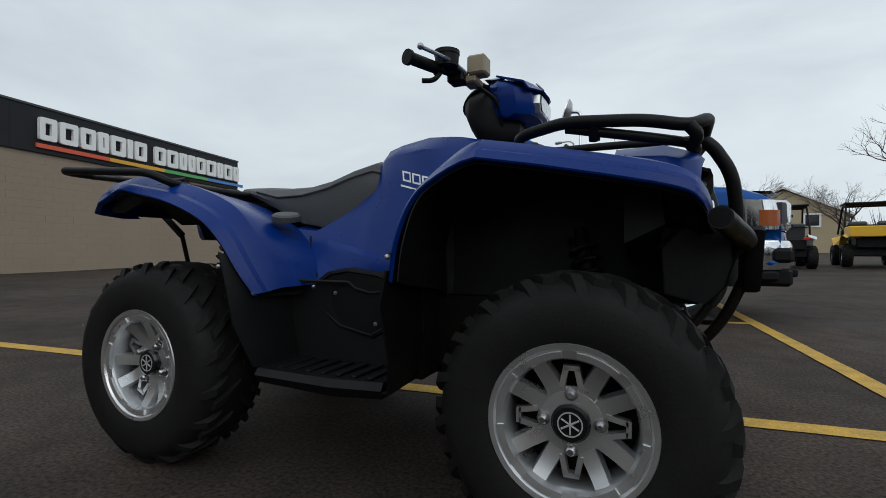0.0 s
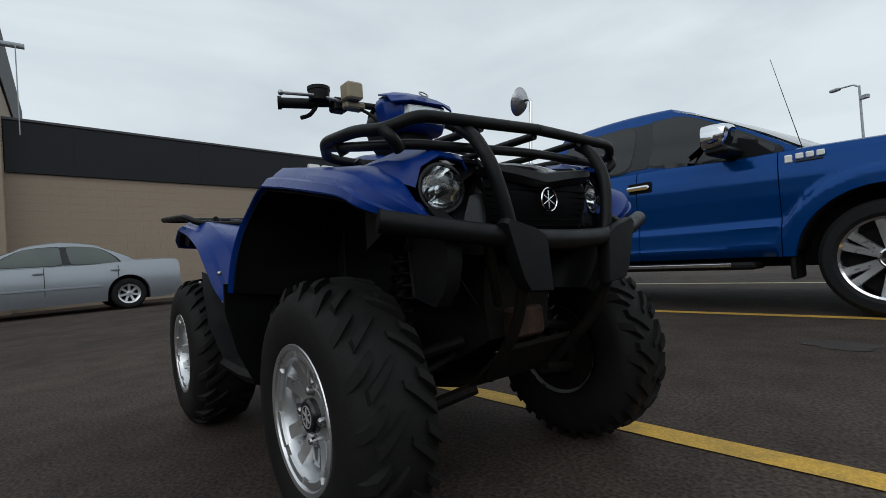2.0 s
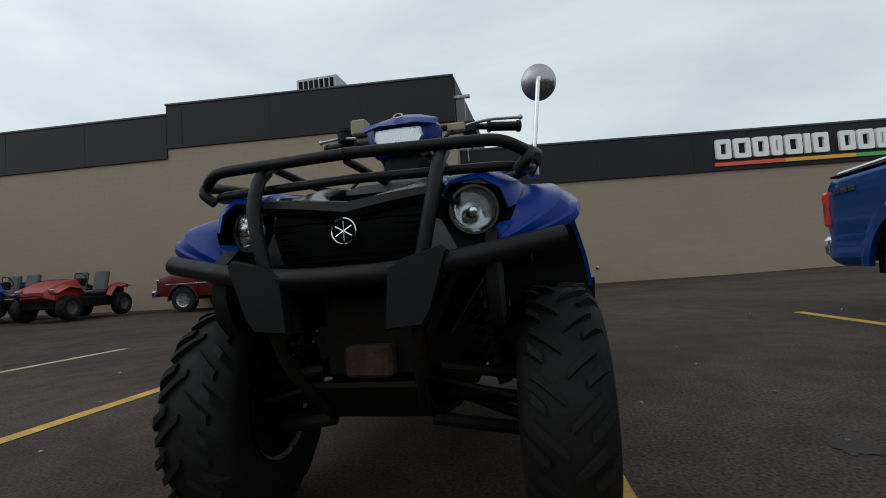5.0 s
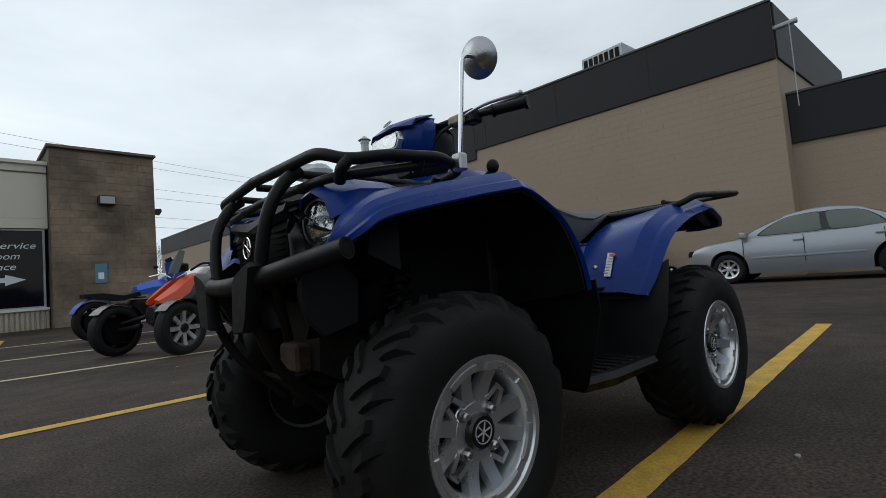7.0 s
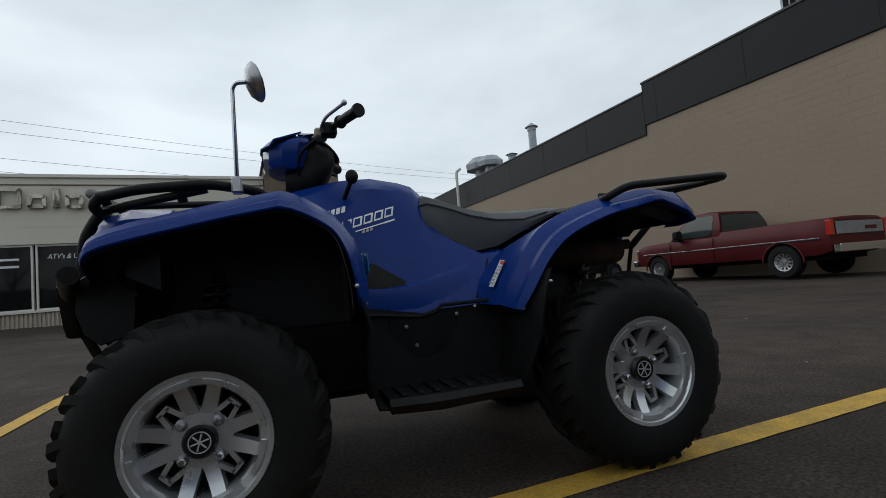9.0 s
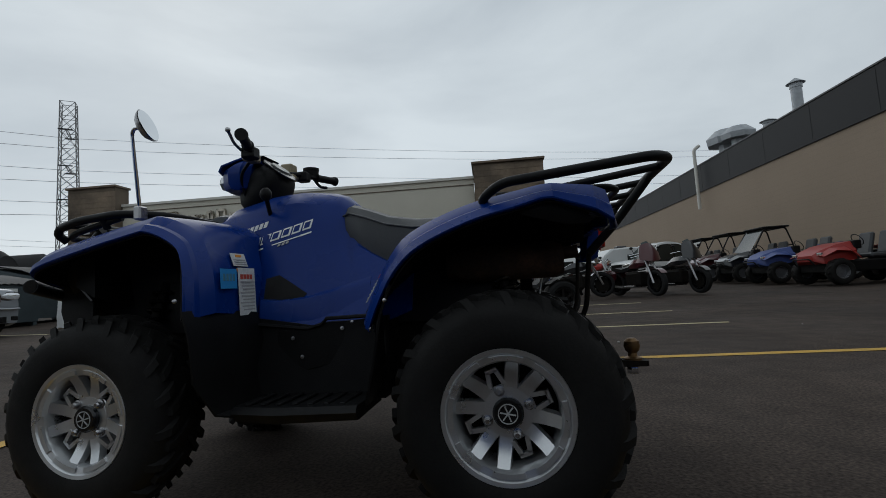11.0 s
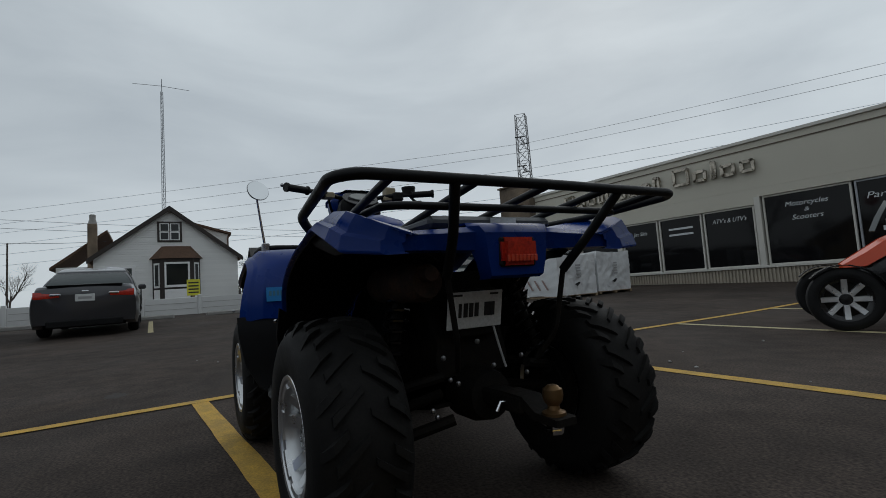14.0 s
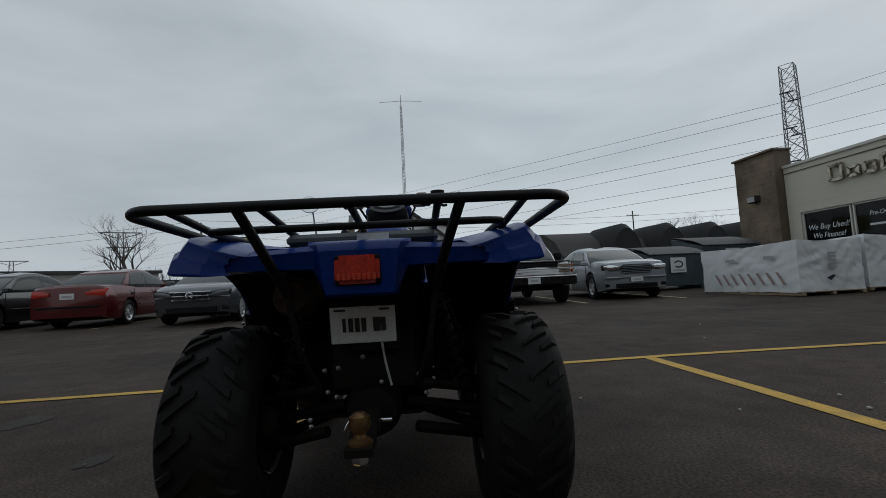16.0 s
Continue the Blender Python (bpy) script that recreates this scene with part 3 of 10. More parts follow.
sw = shop_thing("wall_south", "pale stucco shop front with dark windows below a blank fascia", "wall")
bm = B()
box(bm, (0, -0.3, 3.0), (SL, 0, 4.42))
part("fascia", bm, STUCCO, sw, "pale beige stucco fascia")
bm = B()
box(bm, (0.0, -0.3, 2.74), (4.42, 0, 2.997))
box(bm, (4.42, -0.3, 2.52), (9.3, 0, 2.997))
box(bm, (9.3, -0.3, 2.72), (SL, 0, 2.997))
part("lintel", bm, STUCCO, sw, "stepped stucco edge over the windows")
bm = B()
box(bm, (0, -0.3, -0.2), (SL, -0.06, 0.60))
part("plinth", bm, RIBBED, sw)
bm = B()
for k in range(int(SL / 0.10)):
    box(bm, (k * 0.10 + 0.02, -0.062, 0.0), (k * 0.10 + 0.075, -0.02, 0.59))
rb = part("rib", bm, RIBBED, sw, "ribbed concrete plinth")
rb["kind"] = "stuff"
bm = B()
box(bm, (0, -0.3, 0.60), (SL, 0.03, 0.67), 0.008)
part("sill", bm, TRIM, sw)
bm = B()
box(bm, (-0.02, -0.34, 4.42), (SL, 0.07, 4.52), 0.01)
part("coping", bm, TRIM, sw)
bm = B()
box(bm, (0, 0.0, 4.20), (SL, 0.025, 4.23))
part("reveal", bm, STONE_JOINT, sw)
bm = B()
box(bm, (12.9, -0.3, 0.6), (SL, -0.002, 2.72))
part("end_panel", bm, STUCCO, sw)
wins = [(0.06, 2.20, 2.73), (2.26, 4.36, 2.73), (4.60, 6.12, 2.51), (6.18, 7.66, 2.51), (7.72, 9.14, 2.51), (9.36, 11.1, 2.71), (11.16, 12.9, 2.71)]
texts = {0: [("Parts & Service", 0.235, 2.22, 1.75), ("Showroom", 0.235, 1.95, 1.12), ("Entrance", 0.235, 1.68, 0.96)],
         1: [("Motorcycles", 0.2, 2.32, 1.02), ("&", 0.16, 2.13, 0.12), ("Scooters", 0.2, 1.92, 0.74)],
         2: [("ATV's & UTV's", 0.2, 2.10, 1.02)],
         4: [("Jet Skis", 0.19, 2.05, 0.56)],
         5: [("Pre-Owned", 0.2, 2.26, 0.85)],
         6: [("We Buy Used!", 0.26, 2.05, 1.45), ("We Finance!", 0.26, 1.75, 1.15)]}
FLIP = Matrix.Rotation(math.pi, 4, "Z") @ Matrix.Rotation(math.pi / 2, 4, "X")
for k, (a, b, zt) in enumerate(wins):
    wi = shop_thing("window_%d" % (k + 1), "dark tinted shop window with pale lettering", "window")
    bm = B()
    box(bm, (a + 0.03, -0.14, 0.68), (b - 0.03, -0.11, zt - 0.01))
    part("pane", bm, SHOP_GLASS, wi)
    bm = B()
    for lo, hi in (((a, -0.18, 0.67), (a + 0.05, -0.06, zt)), ((b - 0.05, -0.18, 0.67), (b, -0.06, zt)), ((a + 0.05, -0.18, zt - 0.05), (b - 0.05, -0.06, zt)), ((a + 0.05, -0.18, 0.67), (b - 0.05, -0.06, 0.71))):
        box(bm, lo, hi, 0.004)
    part("window_frame", bm, TRIM if k not in (0,) else GALV, wi)
    for tx, size, z, wd in texts.get(k, ()):
        letters("lettering", tx, size, Matrix.Translation(((a + b) / 2, -0.104, z)) @ FLIP, FILM, wi, 0.002, 0.25, wd)
    if k in (3, 5):
        bm = B()
        for q in range(2 if k == 3 else 1):
            zz = (2.12 if k == 3 else 1.98) - 0.2 * q
            box(bm, ((a + b) / 2 - 0.42, -0.106, zz - 0.032), ((a + b) / 2 + 0.42, -0.102, zz + 0.032))
        part("print_bar", bm, FILM, wi)
    if k == 0:
        bm = B()
        prism(bm, [(1.75, 1.36), (0.85, 1.36), (0.85, 1.28), (0.45, 1.42), (0.85, 1.56), (0.85, 1.48), (1.75, 1.48)], -0.106, -0.101)
        part("print_arrow", bm, FILM, wi, "pale arrow")
        letters("open_sign", "OPEN", 0.17, Matrix.Translation((1.12, -0.1, 2.52)) @ FLIP, OPEN_RED, wi, 0.006, 0, 0.38)
for a, b, zt in ((4.40, 4.56, 2.74), (9.16, 9.34, 2.72)):
    bm = B()
    box(bm, (a, -0.2, 0.6), (b, 0.02, zt), 0.008)
    part("pilaster", bm, TRIM, sw)
nm = thing("shop_sign", "weathered chrome raised shapes on the stucco fascia", "sign")
nm.matrix_world = SHOP


def chrome_shape(a, w, h, tall):
    """A worn raised shape: a bent strip with broken facets."""
    rnd = random.Random(int(a * 100))
    z0 = 3.52
    bm = B()
    if w < 0.2:
        box(bm, (a, 0.05, z0), (a + w, 0.15, z0 + h), 0.02)
    else:
        plain_ring(bm, a, a + w, z0, z0 + h, 0.05, 0.15, 0.085 if tall else 0.095, "y")
    bmesh.ops.subdivide_edges(bm, edges=bm.edges, cuts=1)
    for v in bm.verts:
        if v.co.y > 0.1:
            v.co += Vector((rnd.uniform(-1, 1), rnd.uniform(-1.6, 0.6), rnd.uniform(-1, 1))) * 0.016
    part("sign_shape", bm, OLD_CHROME, nm)


u = 11.6
for w, h in ((0.50, 0.55), (0.38, 0.36), (0.38, 0.36), (0.24, 0.48), (0.36, 0.52), (0.36, 0.36), (0.38, 0.36), (0.34, 0.36), (0.24, 0.50)):
    chrome_shape(u - w, w, h, h > 0.4)
    u -= w + 0.13
u -= 0.35
for w, h in ((0.55, 0.58), (0.42, 0.38), (0.17, 0.58), (0.42, 0.38), (0.40, 0.38)):
    chrome_shape(u - w, w, h, h > 0.4)
    u -= w + 0.14
for nm_, a, b, zt, deep in (("pier_east", -2.46, 0.0, 4.86, 2.6), ("pier_far", SL, SL + 1.95, 5.15, 0.35)):
    pr = shop_thing(nm_, "brown split-stone block pier with rain stains", "pier")
    bm = B()
    box(bm, (a + 0.02, -deep, -0.3), (b - 0.02, 0.33, zt))
    part("core", bm, STONE_JOINT, pr)
    bm = B()
    box(bm, (a - 0.04, -deep - 0.05, zt), (b + 0.04, 0.42, zt + 0.08), 0.012)
    part("coping", bm, STONE, pr)
    lp = shop_thing("wall_lamp", "square bronze floodlight on the stone pier", "lamp", kind=" ")
    del lp["kind"]
    bm = B()
    mid = (a + b) / 2
    box(bm, (mid - 0.2, 0.345, 3.35), (mid + 0.2, 0.6, 3.62), 0.03)
    part("housing", bm, DARK_TRIM, lp)
    bm = B()
    box(bm, (mid - 0.17, 0.6, 3.38), (mid + 0.17, 0.612, 3.58))
    part("lens", bm, GREY_PRINT, lp)
sg = shop_thing("parking_sign", "small blue accessible parking sign on the pier", "sign", kind=" ")
del sg["kind"]
bm = B()
box(bm, (-1.20, 0.345, 1.22), (-0.93, 0.36, 1.74))
part("panel", bm, BLUE_SIGN, sg)
bm = B()
box(bm, (-1.13, 0.36, 1.32), (-1.0, 0.364, 1.50))
part("print_bar", bm, WHITE, sg)
fl = shop_thing("flood_light", "small dark flood light on the pier's corner", "lamp", kind=" ")
del fl["kind"]
bm = B()
box(bm, (-2.47, 0.02, 3.22), (-2.42, 0.10, 3.30), 0.006)
part("bracket", bm, DARK_TRIM, fl)
bm = B()
prism(bm, [(-2.46, 3.22), (-2.62, 3.19), (-2.68, 3.30), (-2.66, 3.38), (-2.46, 3.36)], -0.02, 0.15, chamfer=0.012)
part("housing", bm, DARK_TRIM, fl)
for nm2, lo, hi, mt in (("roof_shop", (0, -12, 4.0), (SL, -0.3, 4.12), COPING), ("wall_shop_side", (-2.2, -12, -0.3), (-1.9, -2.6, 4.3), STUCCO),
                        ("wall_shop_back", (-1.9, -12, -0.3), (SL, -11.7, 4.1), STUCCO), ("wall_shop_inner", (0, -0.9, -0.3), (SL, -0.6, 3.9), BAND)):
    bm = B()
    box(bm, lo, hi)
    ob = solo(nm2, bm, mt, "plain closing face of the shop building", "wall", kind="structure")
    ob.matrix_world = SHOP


# ---- the quad bike ----
def tyre_mesh(R, W, rim_r, lugs=0, lug=0.014):
    """The carcass of a balloon tyre, with joined lugs where a count is given."""
    bm = B()
    h = W / 2
    half = [(rim_r, h - 0.022), (rim_r + 0.010, h - 0.012), (rim_r + 0.028, h - 0.004), (rim_r + 0.052, h), (R - 0.062, h - 0.001), (R - 0.042, h - 0.008), (R - 0.027, h - 0.022),
            (R - lug - 0.003, h - 0.042), (R - lug * 0.7, h * 0.34)]
    prof = [(r, -y) for r, y in half] + [(R - lug * 0.5, 0)] + [(r, y) for r, y in reversed(half)]
    lathe(bm, prof, 56, "y", cap=False)
    for i in range(lugs):
        for s in (-1, 1):
            tooth = B()
            lug_ring(tooth, crown_of(R, h), h, s, 0.0, 1.0, 0.30, 0.07)
            bmesh.ops.transform(tooth, matrix=Matrix.Rotation(-(i + (0.5 if s > 0 else 0)) * 2 * math.pi / lugs, 4, "Y"), verts=tooth.verts)
            keep = bpy.data.meshes.new("tooth")
            tooth.to_mesh(keep)
            bm.from_mesh(keep)
            bpy.data.meshes.remove(keep)
            tooth.free()
    return bm


def lug_ring(bm, crown, h, s, t0, t1, lean, thick):
    """One slanted lug between two shares of the half width, thicker at its outer end."""
    rings = []
    for k in range(5):
        t = t0 + (t1 - t0) * k / 4
        y = s * h * (0.04 + 0.95 * t)
        a = lean * t
        wd = thick * (0.72 + 0.5 * t)
        lift = 0.005 if 0 < k < 4 else 0.001
        ro, ri = crown(y) + (lift if t < 0.95 else -0.012), crown(y) - 0.024
        rings.append([(r * math.cos(a + da), y, r * math.sin(a + da)) for da, r in ((-wd, ri), (-wd * 0.70, ro), (wd * 0.70, ro), (wd, ri))])
    ring_loft(bm, rings)


def crown_of(R, h):
    def crown(y):
        q = abs(y) / h
        return R - 0.001 - 0.012 * q ** 2 if q < 0.70 else (R - 0.007 - (q - 0.70) * 0.15 if q < 1.0 else R - 0.060)
    return crown


def add_lugs(wheel, R, W, lugs=18):
    """The lugs of one tyre, each a piece of its own on a shared mesh: long ones from the middle, short ones on the shoulder."""
    step = 2 * math.pi / lugs
    for s in (-1, 1):
        for t0, t1, turn in ((0.0, 0.66, 0.0), (0.40, 1.0, 0.5)):
            bm = B()
            lug_ring(bm, crown_of(R, W / 2), W / 2, s, t0, t1, 0.30, 0.050)
            me = mesh_of("lug", bm, RUBBER)
            for i in range(lugs):
                ob = new("lug", me)
                ob.parent = wheel
                ob.matrix_basis = Matrix.Rotation(-((i + turn) * step + (step / 2 if s > 0 else 0)), 4, "Y")


def spoke(bm, ang, r0, r1, w0, w1, y0, y1, t=0.016):
    """A tapered spoke in the wheel's plane, from the hub out to the rim."""
    d, e = Vector((math.cos(ang), 0, math.sin(ang))), Vector((-math.sin(ang), 0, math.cos(ang)))
    rings = []
    for k in range(5):
        u = k / 4
        r, w, y = r0 + (r1 - r0) * u, w0 + (w1 - w0) * u, y0 + (y1 - y0) * u ** 2.2
        c = d * r + Vector((0, y, 0))
        rings.append([c - e * w + Vector((0, -t, 0)), c - e * w * 0.8, c + e * w * 0.8, c + e * w + Vector((0, -t, 0))])
    ring_loft(bm, rings)


def quad_wheel(root, x, y, R, W, s, deep, turn):
    """One wheel; s is the side that faces out, deep how far the hub lies behind the lip."""
    wh = new("wheel")
    wh.parent = root
    wh.matrix_basis = pose(x, y, R, 0, turn, 0 if s > 0 else 180)
    rr = 0.159
    part("tyre", tyre_mesh(R, W, rr - 0.012), RUBBER, wh, "knobbly black all-terrain tyre")
    add_lugs(wh, R, W)
    lip = W / 2 - 0.012
    bm = B()
    lathe(bm, [(rr - 0.012, -lip), (rr - 0.03, -lip + 0.02), (rr - 0.034, lip - 0.06), (rr - 0.030, lip - 0.014), (rr - 0.026, lip - 0.006), (rr - 0.010, lip - 0.002), (rr - 0.006, lip + 0.004), (rr + 0.004, lip + 0.006), (rr + 0.008, lip - 0.002), (rr, lip - 0.012)], 56, "y", cap=False)
    part("rim", bm, ALU, wh, "silver cast rim")
    for k in range(8):  # raised lands on the rim's face
        bm = B()
        a0 = k * math.pi / 4 + 0.10
        ring_loft(bm, [[(r * math.cos(a), y, r * math.sin(a)) for r, y in ((rr - 0.027, lip - 0.008), (rr - 0.025, lip - 0.001), (rr - 0.013, lip + 0.001), (rr - 0.010, lip - 0.006))] for a in (a0 + q * 0.583 / 5 for q in range(6))])
        part("rim_land", bm, ALU, wh)
    dish = lip - deep
    bm = B()
    lathe(bm, [(0.0, dish - 0.05), (rr - 0.034, dish - 0.05), (rr - 0.034, dish - 0.06), (0.0, dish - 0.06)], 40, "y", cap=False)
    part("brake_plate", bm, UNDER, wh)
    bm = B()
    lathe(bm, [(0.0, -lip + 0.012), (rr - 0.020, -lip + 0.010), (rr - 0.022, -lip + 0.03), (0.0, -lip + 0.04)], 36, "y", cap=False)
    part("wheel_back", bm, UNDER, wh)
    bm = B()
    lathe(bm, [(0.0, dish - 0.03), (0.064, dish - 0.03), (0.070, dish - 0.004), (0.062, dish + 0.004), (0.0, dish + 0.006)], 28, "y", cap=False)
    part("hub", bm, ALU, wh)
    for k in range(4):
        a = k * math.pi / 2 + math.pi / 2
        for da in (-0.50, 0.50):
            bm = B()
            spoke(bm, a + da, 0.05, rr - 0.026, 0.021, 0.019, dish + 0.003, lip - 0.012, 0.022)
            part("spoke", bm, ALU, wh)
        d, e = Vector((math.cos(a), 0, math.sin(a))), Vector((-math.sin(a), 0, math.cos(a)))
        for sg in (-1, 1):
            bm = B()
            foot, top = d * 0.068 + e * sg * 0.019, d * (rr - 0.052) + e * sg * 0.011
            ring_loft(bm, [[c + e * q * 0.0058 + Vector((0, y, 0)) for q, y in ((-1, dish - 0.012), (-1, dish + 0.006), (1, dish + 0.006), (1, dish - 0.012))] for c in (foot, top)])
            part("rib", bm, ALU, wh)
        bm = B()
        ring_loft(bm, [[c + Vector((0, y, 0)) for c, y in ((d * (rr - 0.056) + e * q, dish - 0.012), (d * (rr - 0.056) + e * q, dish + 0.006), (d * (rr - 0.046) + e * q, dish + 0.006), (d * (rr - 0.046) + e * q, dish - 0.012))] for q in (-0.016, 0.016)])
        part("rib_tie", bm, ALU, wh)
        bm = B()
        nc = (math.cos(a) * 0.056, 0, math.sin(a) * 0.056)
        lathe(bm, [(0.014, dish), (0.014, dish + 0.005), (0.0095, dish + 0.006), (0.0095, dish + 0.016), (0.006, dish + 0.020), (0.0, dish + 0.020)], 12, "y", nc, cap=False)
        part("lug_nut", bm, STEEL, wh)
    bm = B()
    lathe(bm, [(0.039, dish), (0.039, dish + 0.016), (0.034, dish + 0.022), (0.0, dish + 0.022)], 24, "y", cap=False)
    cap = part("hub_cap", bm, GLOSS, wh, "gloss black cap with a grey ring mark")
    bm = B()
    lathe(bm, [(0.025, dish + 0.0215), (0.025, dish + 0.0235), (0.0225, dish + 0.0235), (0.0225, dish + 0.0215)], 24, "y", cap=False)
    part("cap_mark", bm, GREY_PRINT, cap)
    for k in range(3):
        bm = B()
        a = k * math.pi / 3 + math.pi / 6
        d = Vector((math.cos(a), 0, math.sin(a))) * 0.020
        o = Vector((0, dish + 0.0228, 0))
        tube(bm, [o - d, o + d], 0.0020, 5)
        part("cap_bar", bm, GREY_PRINT, cap)
    return wh


quad = thing("quad_bike", "blue utility quad bike with black racks on asphalt", "quad bike")
for s in (1, -1):
    quad_wheel(quad, 0.626, s * 0.440, 0.300, 0.205, s, 0.036, 45 if s > 0 else 0)
    quad_wheel(quad, -0.620, s * 0.436, 0.303, 0.245, s, 0.050, 20 if s > 0 else 62)


def fender(name, stations, label, n_in=5, top_bulge=0.012, way=1, crisp=(99, 99)):
    """A curved wing: each station gives the outer edge, the crest and the inner edge as (x, y, z)."""
    for s in (1, -1):
        rows = []
        # ease the stations along the wing
        pts = []
        for i in range(len(stations) - 1):
            if crisp[0] <= i < crisp[1]:
                pts.append([Vector(p) for p in stations[i]])
                continue
            for k in range(4):
                t = k / 4
                row = []
                for c in range(3):
                    p0, p1, p2, p3 = (Vector(stations[min(max(i + q, 0), len(stations) - 1)][c]) for q in (-1, 0, 1, 2))
                    row.append(0.5 * ((2 * p1) + (p2 - p0) * t + (2 * p0 - 5 * p1 + 4 * p2 - p3) * t * t + (3 * p1 - p0 - 3 * p2 + p3) * t ** 3))
                pts.append(row)
        pts.append([Vector(p) for p in stations[-1]])
        for e, c, i in pts:
            out = (c - i).normalized()
            nrm = Vector((0, 0, 1))
            row = [i + (c - i) * (k / n_in) + nrm * top_bulge * math.sin(math.pi * k / n_in) for k in range(n_in)]
            row += [c - out * 0.012 + nrm * 0.001, c, c + (e - c) * 0.30 + Vector((0, 0.004, 0)), c + (e - c) * 0.48 + Vector((0, 0.002, 0)), c + (e - c) * 0.56 + Vector((0, 0.012, 0)), e + Vector((0, 0.002, 0.004)), e, e + Vector((0, -0.012, -0.004))]
            rows.append(flip(row, s))
        bm = B()
        sheet(bm, rows, 0.004)
        skin_ob = part(name, bm, BLUE, quad, label)
        skin_ob.data.set_sharp_from_angle(angle=radians(13))
        # black sheet under the blue wing: the underside's shade put into its colour
        shade_rows = []
        for e, c, i in pts:
            if e.x < -0.90:
                continue
            mid = (e + i) / 2
            leg = max(0.0, min(1.0, (0.80 - e.z) / 0.10)) if abs(e.x) < 0.45 else 0.0
            d = Vector((way * 0.020 * leg, 0, 0))
            shade_rows.append(flip([e + Vector((0, -0.010, -0.006 * (1 - leg))) + d * 0.6, Vector((c.x, c.y, c.z - 0.022)) * 0.5 + Vector((e.x, e.y - 0.02, e.z - 0.01)) * 0.5 + d, Vector((i.x, i.y, i.z - 0.028)) + d, Vector((i.x, 0.21, min(i.z - 0.05, 0.52 if i.x > -0.60 else 0.74))) + d], s))
        bm = B()
        sheet(bm, shade_rows, 0.003)
        part("wing_liner", bm, BLACK, quad)


FRONT = [((0.246, 0.568, 0.575), (0.208, 0.480, 0.59), (0.208, 0.24, 0.56)),
         ((0.252, 0.558, 0.655), (0.214, 0.475, 0.685), (0.212, 0.22, 0.69)),
         ((0.270, 0.540, 0.732), (0.246, 0.458, 0.775), (0.236, 0.205, 0.79)),
         ((0.312, 0.522, 0.792), (0.310, 0.435, 0.848), (0.25, 0.19, 0.855)),
         ((0.425, 0.516, 0.842), (0.420, 0.456, 0.897), (0.38, 0.185, 0.898)),
         ((0.560, 0.512, 0.818), (0.550, 0.460, 0.872), (0.55, 0.20, 0.886)),
         ((0.715, 0.508, 0.786), (0.715, 0.464, 0.836), (0.71, 0.26, 0.866)),
         ((0.822, 0.500, 0.760), (0.826, 0.466, 0.804), (0.79, 0.375, 0.828)),
         ((0.858, 0.484, 0.738), (0.866, 0.448, 0.772), (0.848, 0.370, 0.792)),
         ((0.876, 0.420, 0.716), (0.888, 0.385, 0.733), (0.868, 0.352, 0.748)),
         ((0.884, 0.315, 0.690), (0.890, 0.318, 0.700), (0.876, 0.326, 0.714))]
fender("front_fender", FRONT, "blue front wing", top_bulge=0.004, crisp=(4, 6))
REAR = [((-0.250, 0.465, 0.515), (-0.212, 0.395, 0.535), (-0.175, 0.28, 0.540)),
        ((-0.285, 0.490, 0.580), (-0.248, 0.410, 0.615), (-0.205, 0.25, 0.62)),
        ((-0.340, 0.505, 0.668), (-0.300, 0.42, 0.708), (-0.275, 0.20, 0.685)),
        ((-0.415, 0.510, 0.732), (-0.374, 0.43, 0.782), (-0.36, 0.185, 0.735)),
        ((-0.550, 0.512, 0.786), (-0.525, 0.435, 0.842), (-0.52, 0.175, 0.805)),
        ((-0.680, 0.512, 0.815), (-0.672, 0.440, 0.870), (-0.67, 0.18, 0.832)),
        ((-0.770, 0.512, 0.830), (-0.770, 0.454, 0.880), (-0.76, 0.285, 0.836)),
        ((-0.872, 0.508, 0.792), (-0.872, 0.456, 0.864), (-0.865, 0.292, 0.820)),
        ((-0.916, 0.492, 0.764), (-0.906, 0.446, 0.850), (-0.898, 0.292, 0.810)),
        ((-0.936, 0.400, 0.757), (-0.926, 0.372, 0.822), (-0.912, 0.292, 0.803)),
        ((-0.930, 0.338, 0.760), (-0.926, 0.326, 0.808), (-0.912, 0.288, 0.801))]
fender("rear_fender", REAR, "blue rear wing", top_bulge=0.0, way=-1, crisp=(6, 99))

for s in (1, -1):  # black skirt under the tail of each rear wing
    bm = B()
    sheet(bm, [flip([(x + 0.012, y - 0.008, z + 0.004), (x + 0.006, y - 0.010, z - d * 0.5), (x + 0.016, y - 0.018, z - d)], s) for x, y, z, d in ((-0.70, 0.500, 0.815, 0.015), (-0.76, 0.492, 0.822, 0.040), (-0.82, 0.486, 0.805, 0.040), (-0.872, 0.480, 0.780, 0.015))], 0.004)
    part("wing_skirt", bm, BLACK, quad)

for s in (1, -1):  # black mud guard ahead of each front wheel
    bm = B()
    prism(bm, [(0.875, 0.735), (0.925, 0.70), (0.932, 0.62), (0.915, 0.565), (0.880, 0.53), (0.80, 0.55), (0.79, 0.70)], s * 0.300, s * 0.325, axis="y", chamfer=0.006)
    part("mud_guard", bm, BLACK, quad)

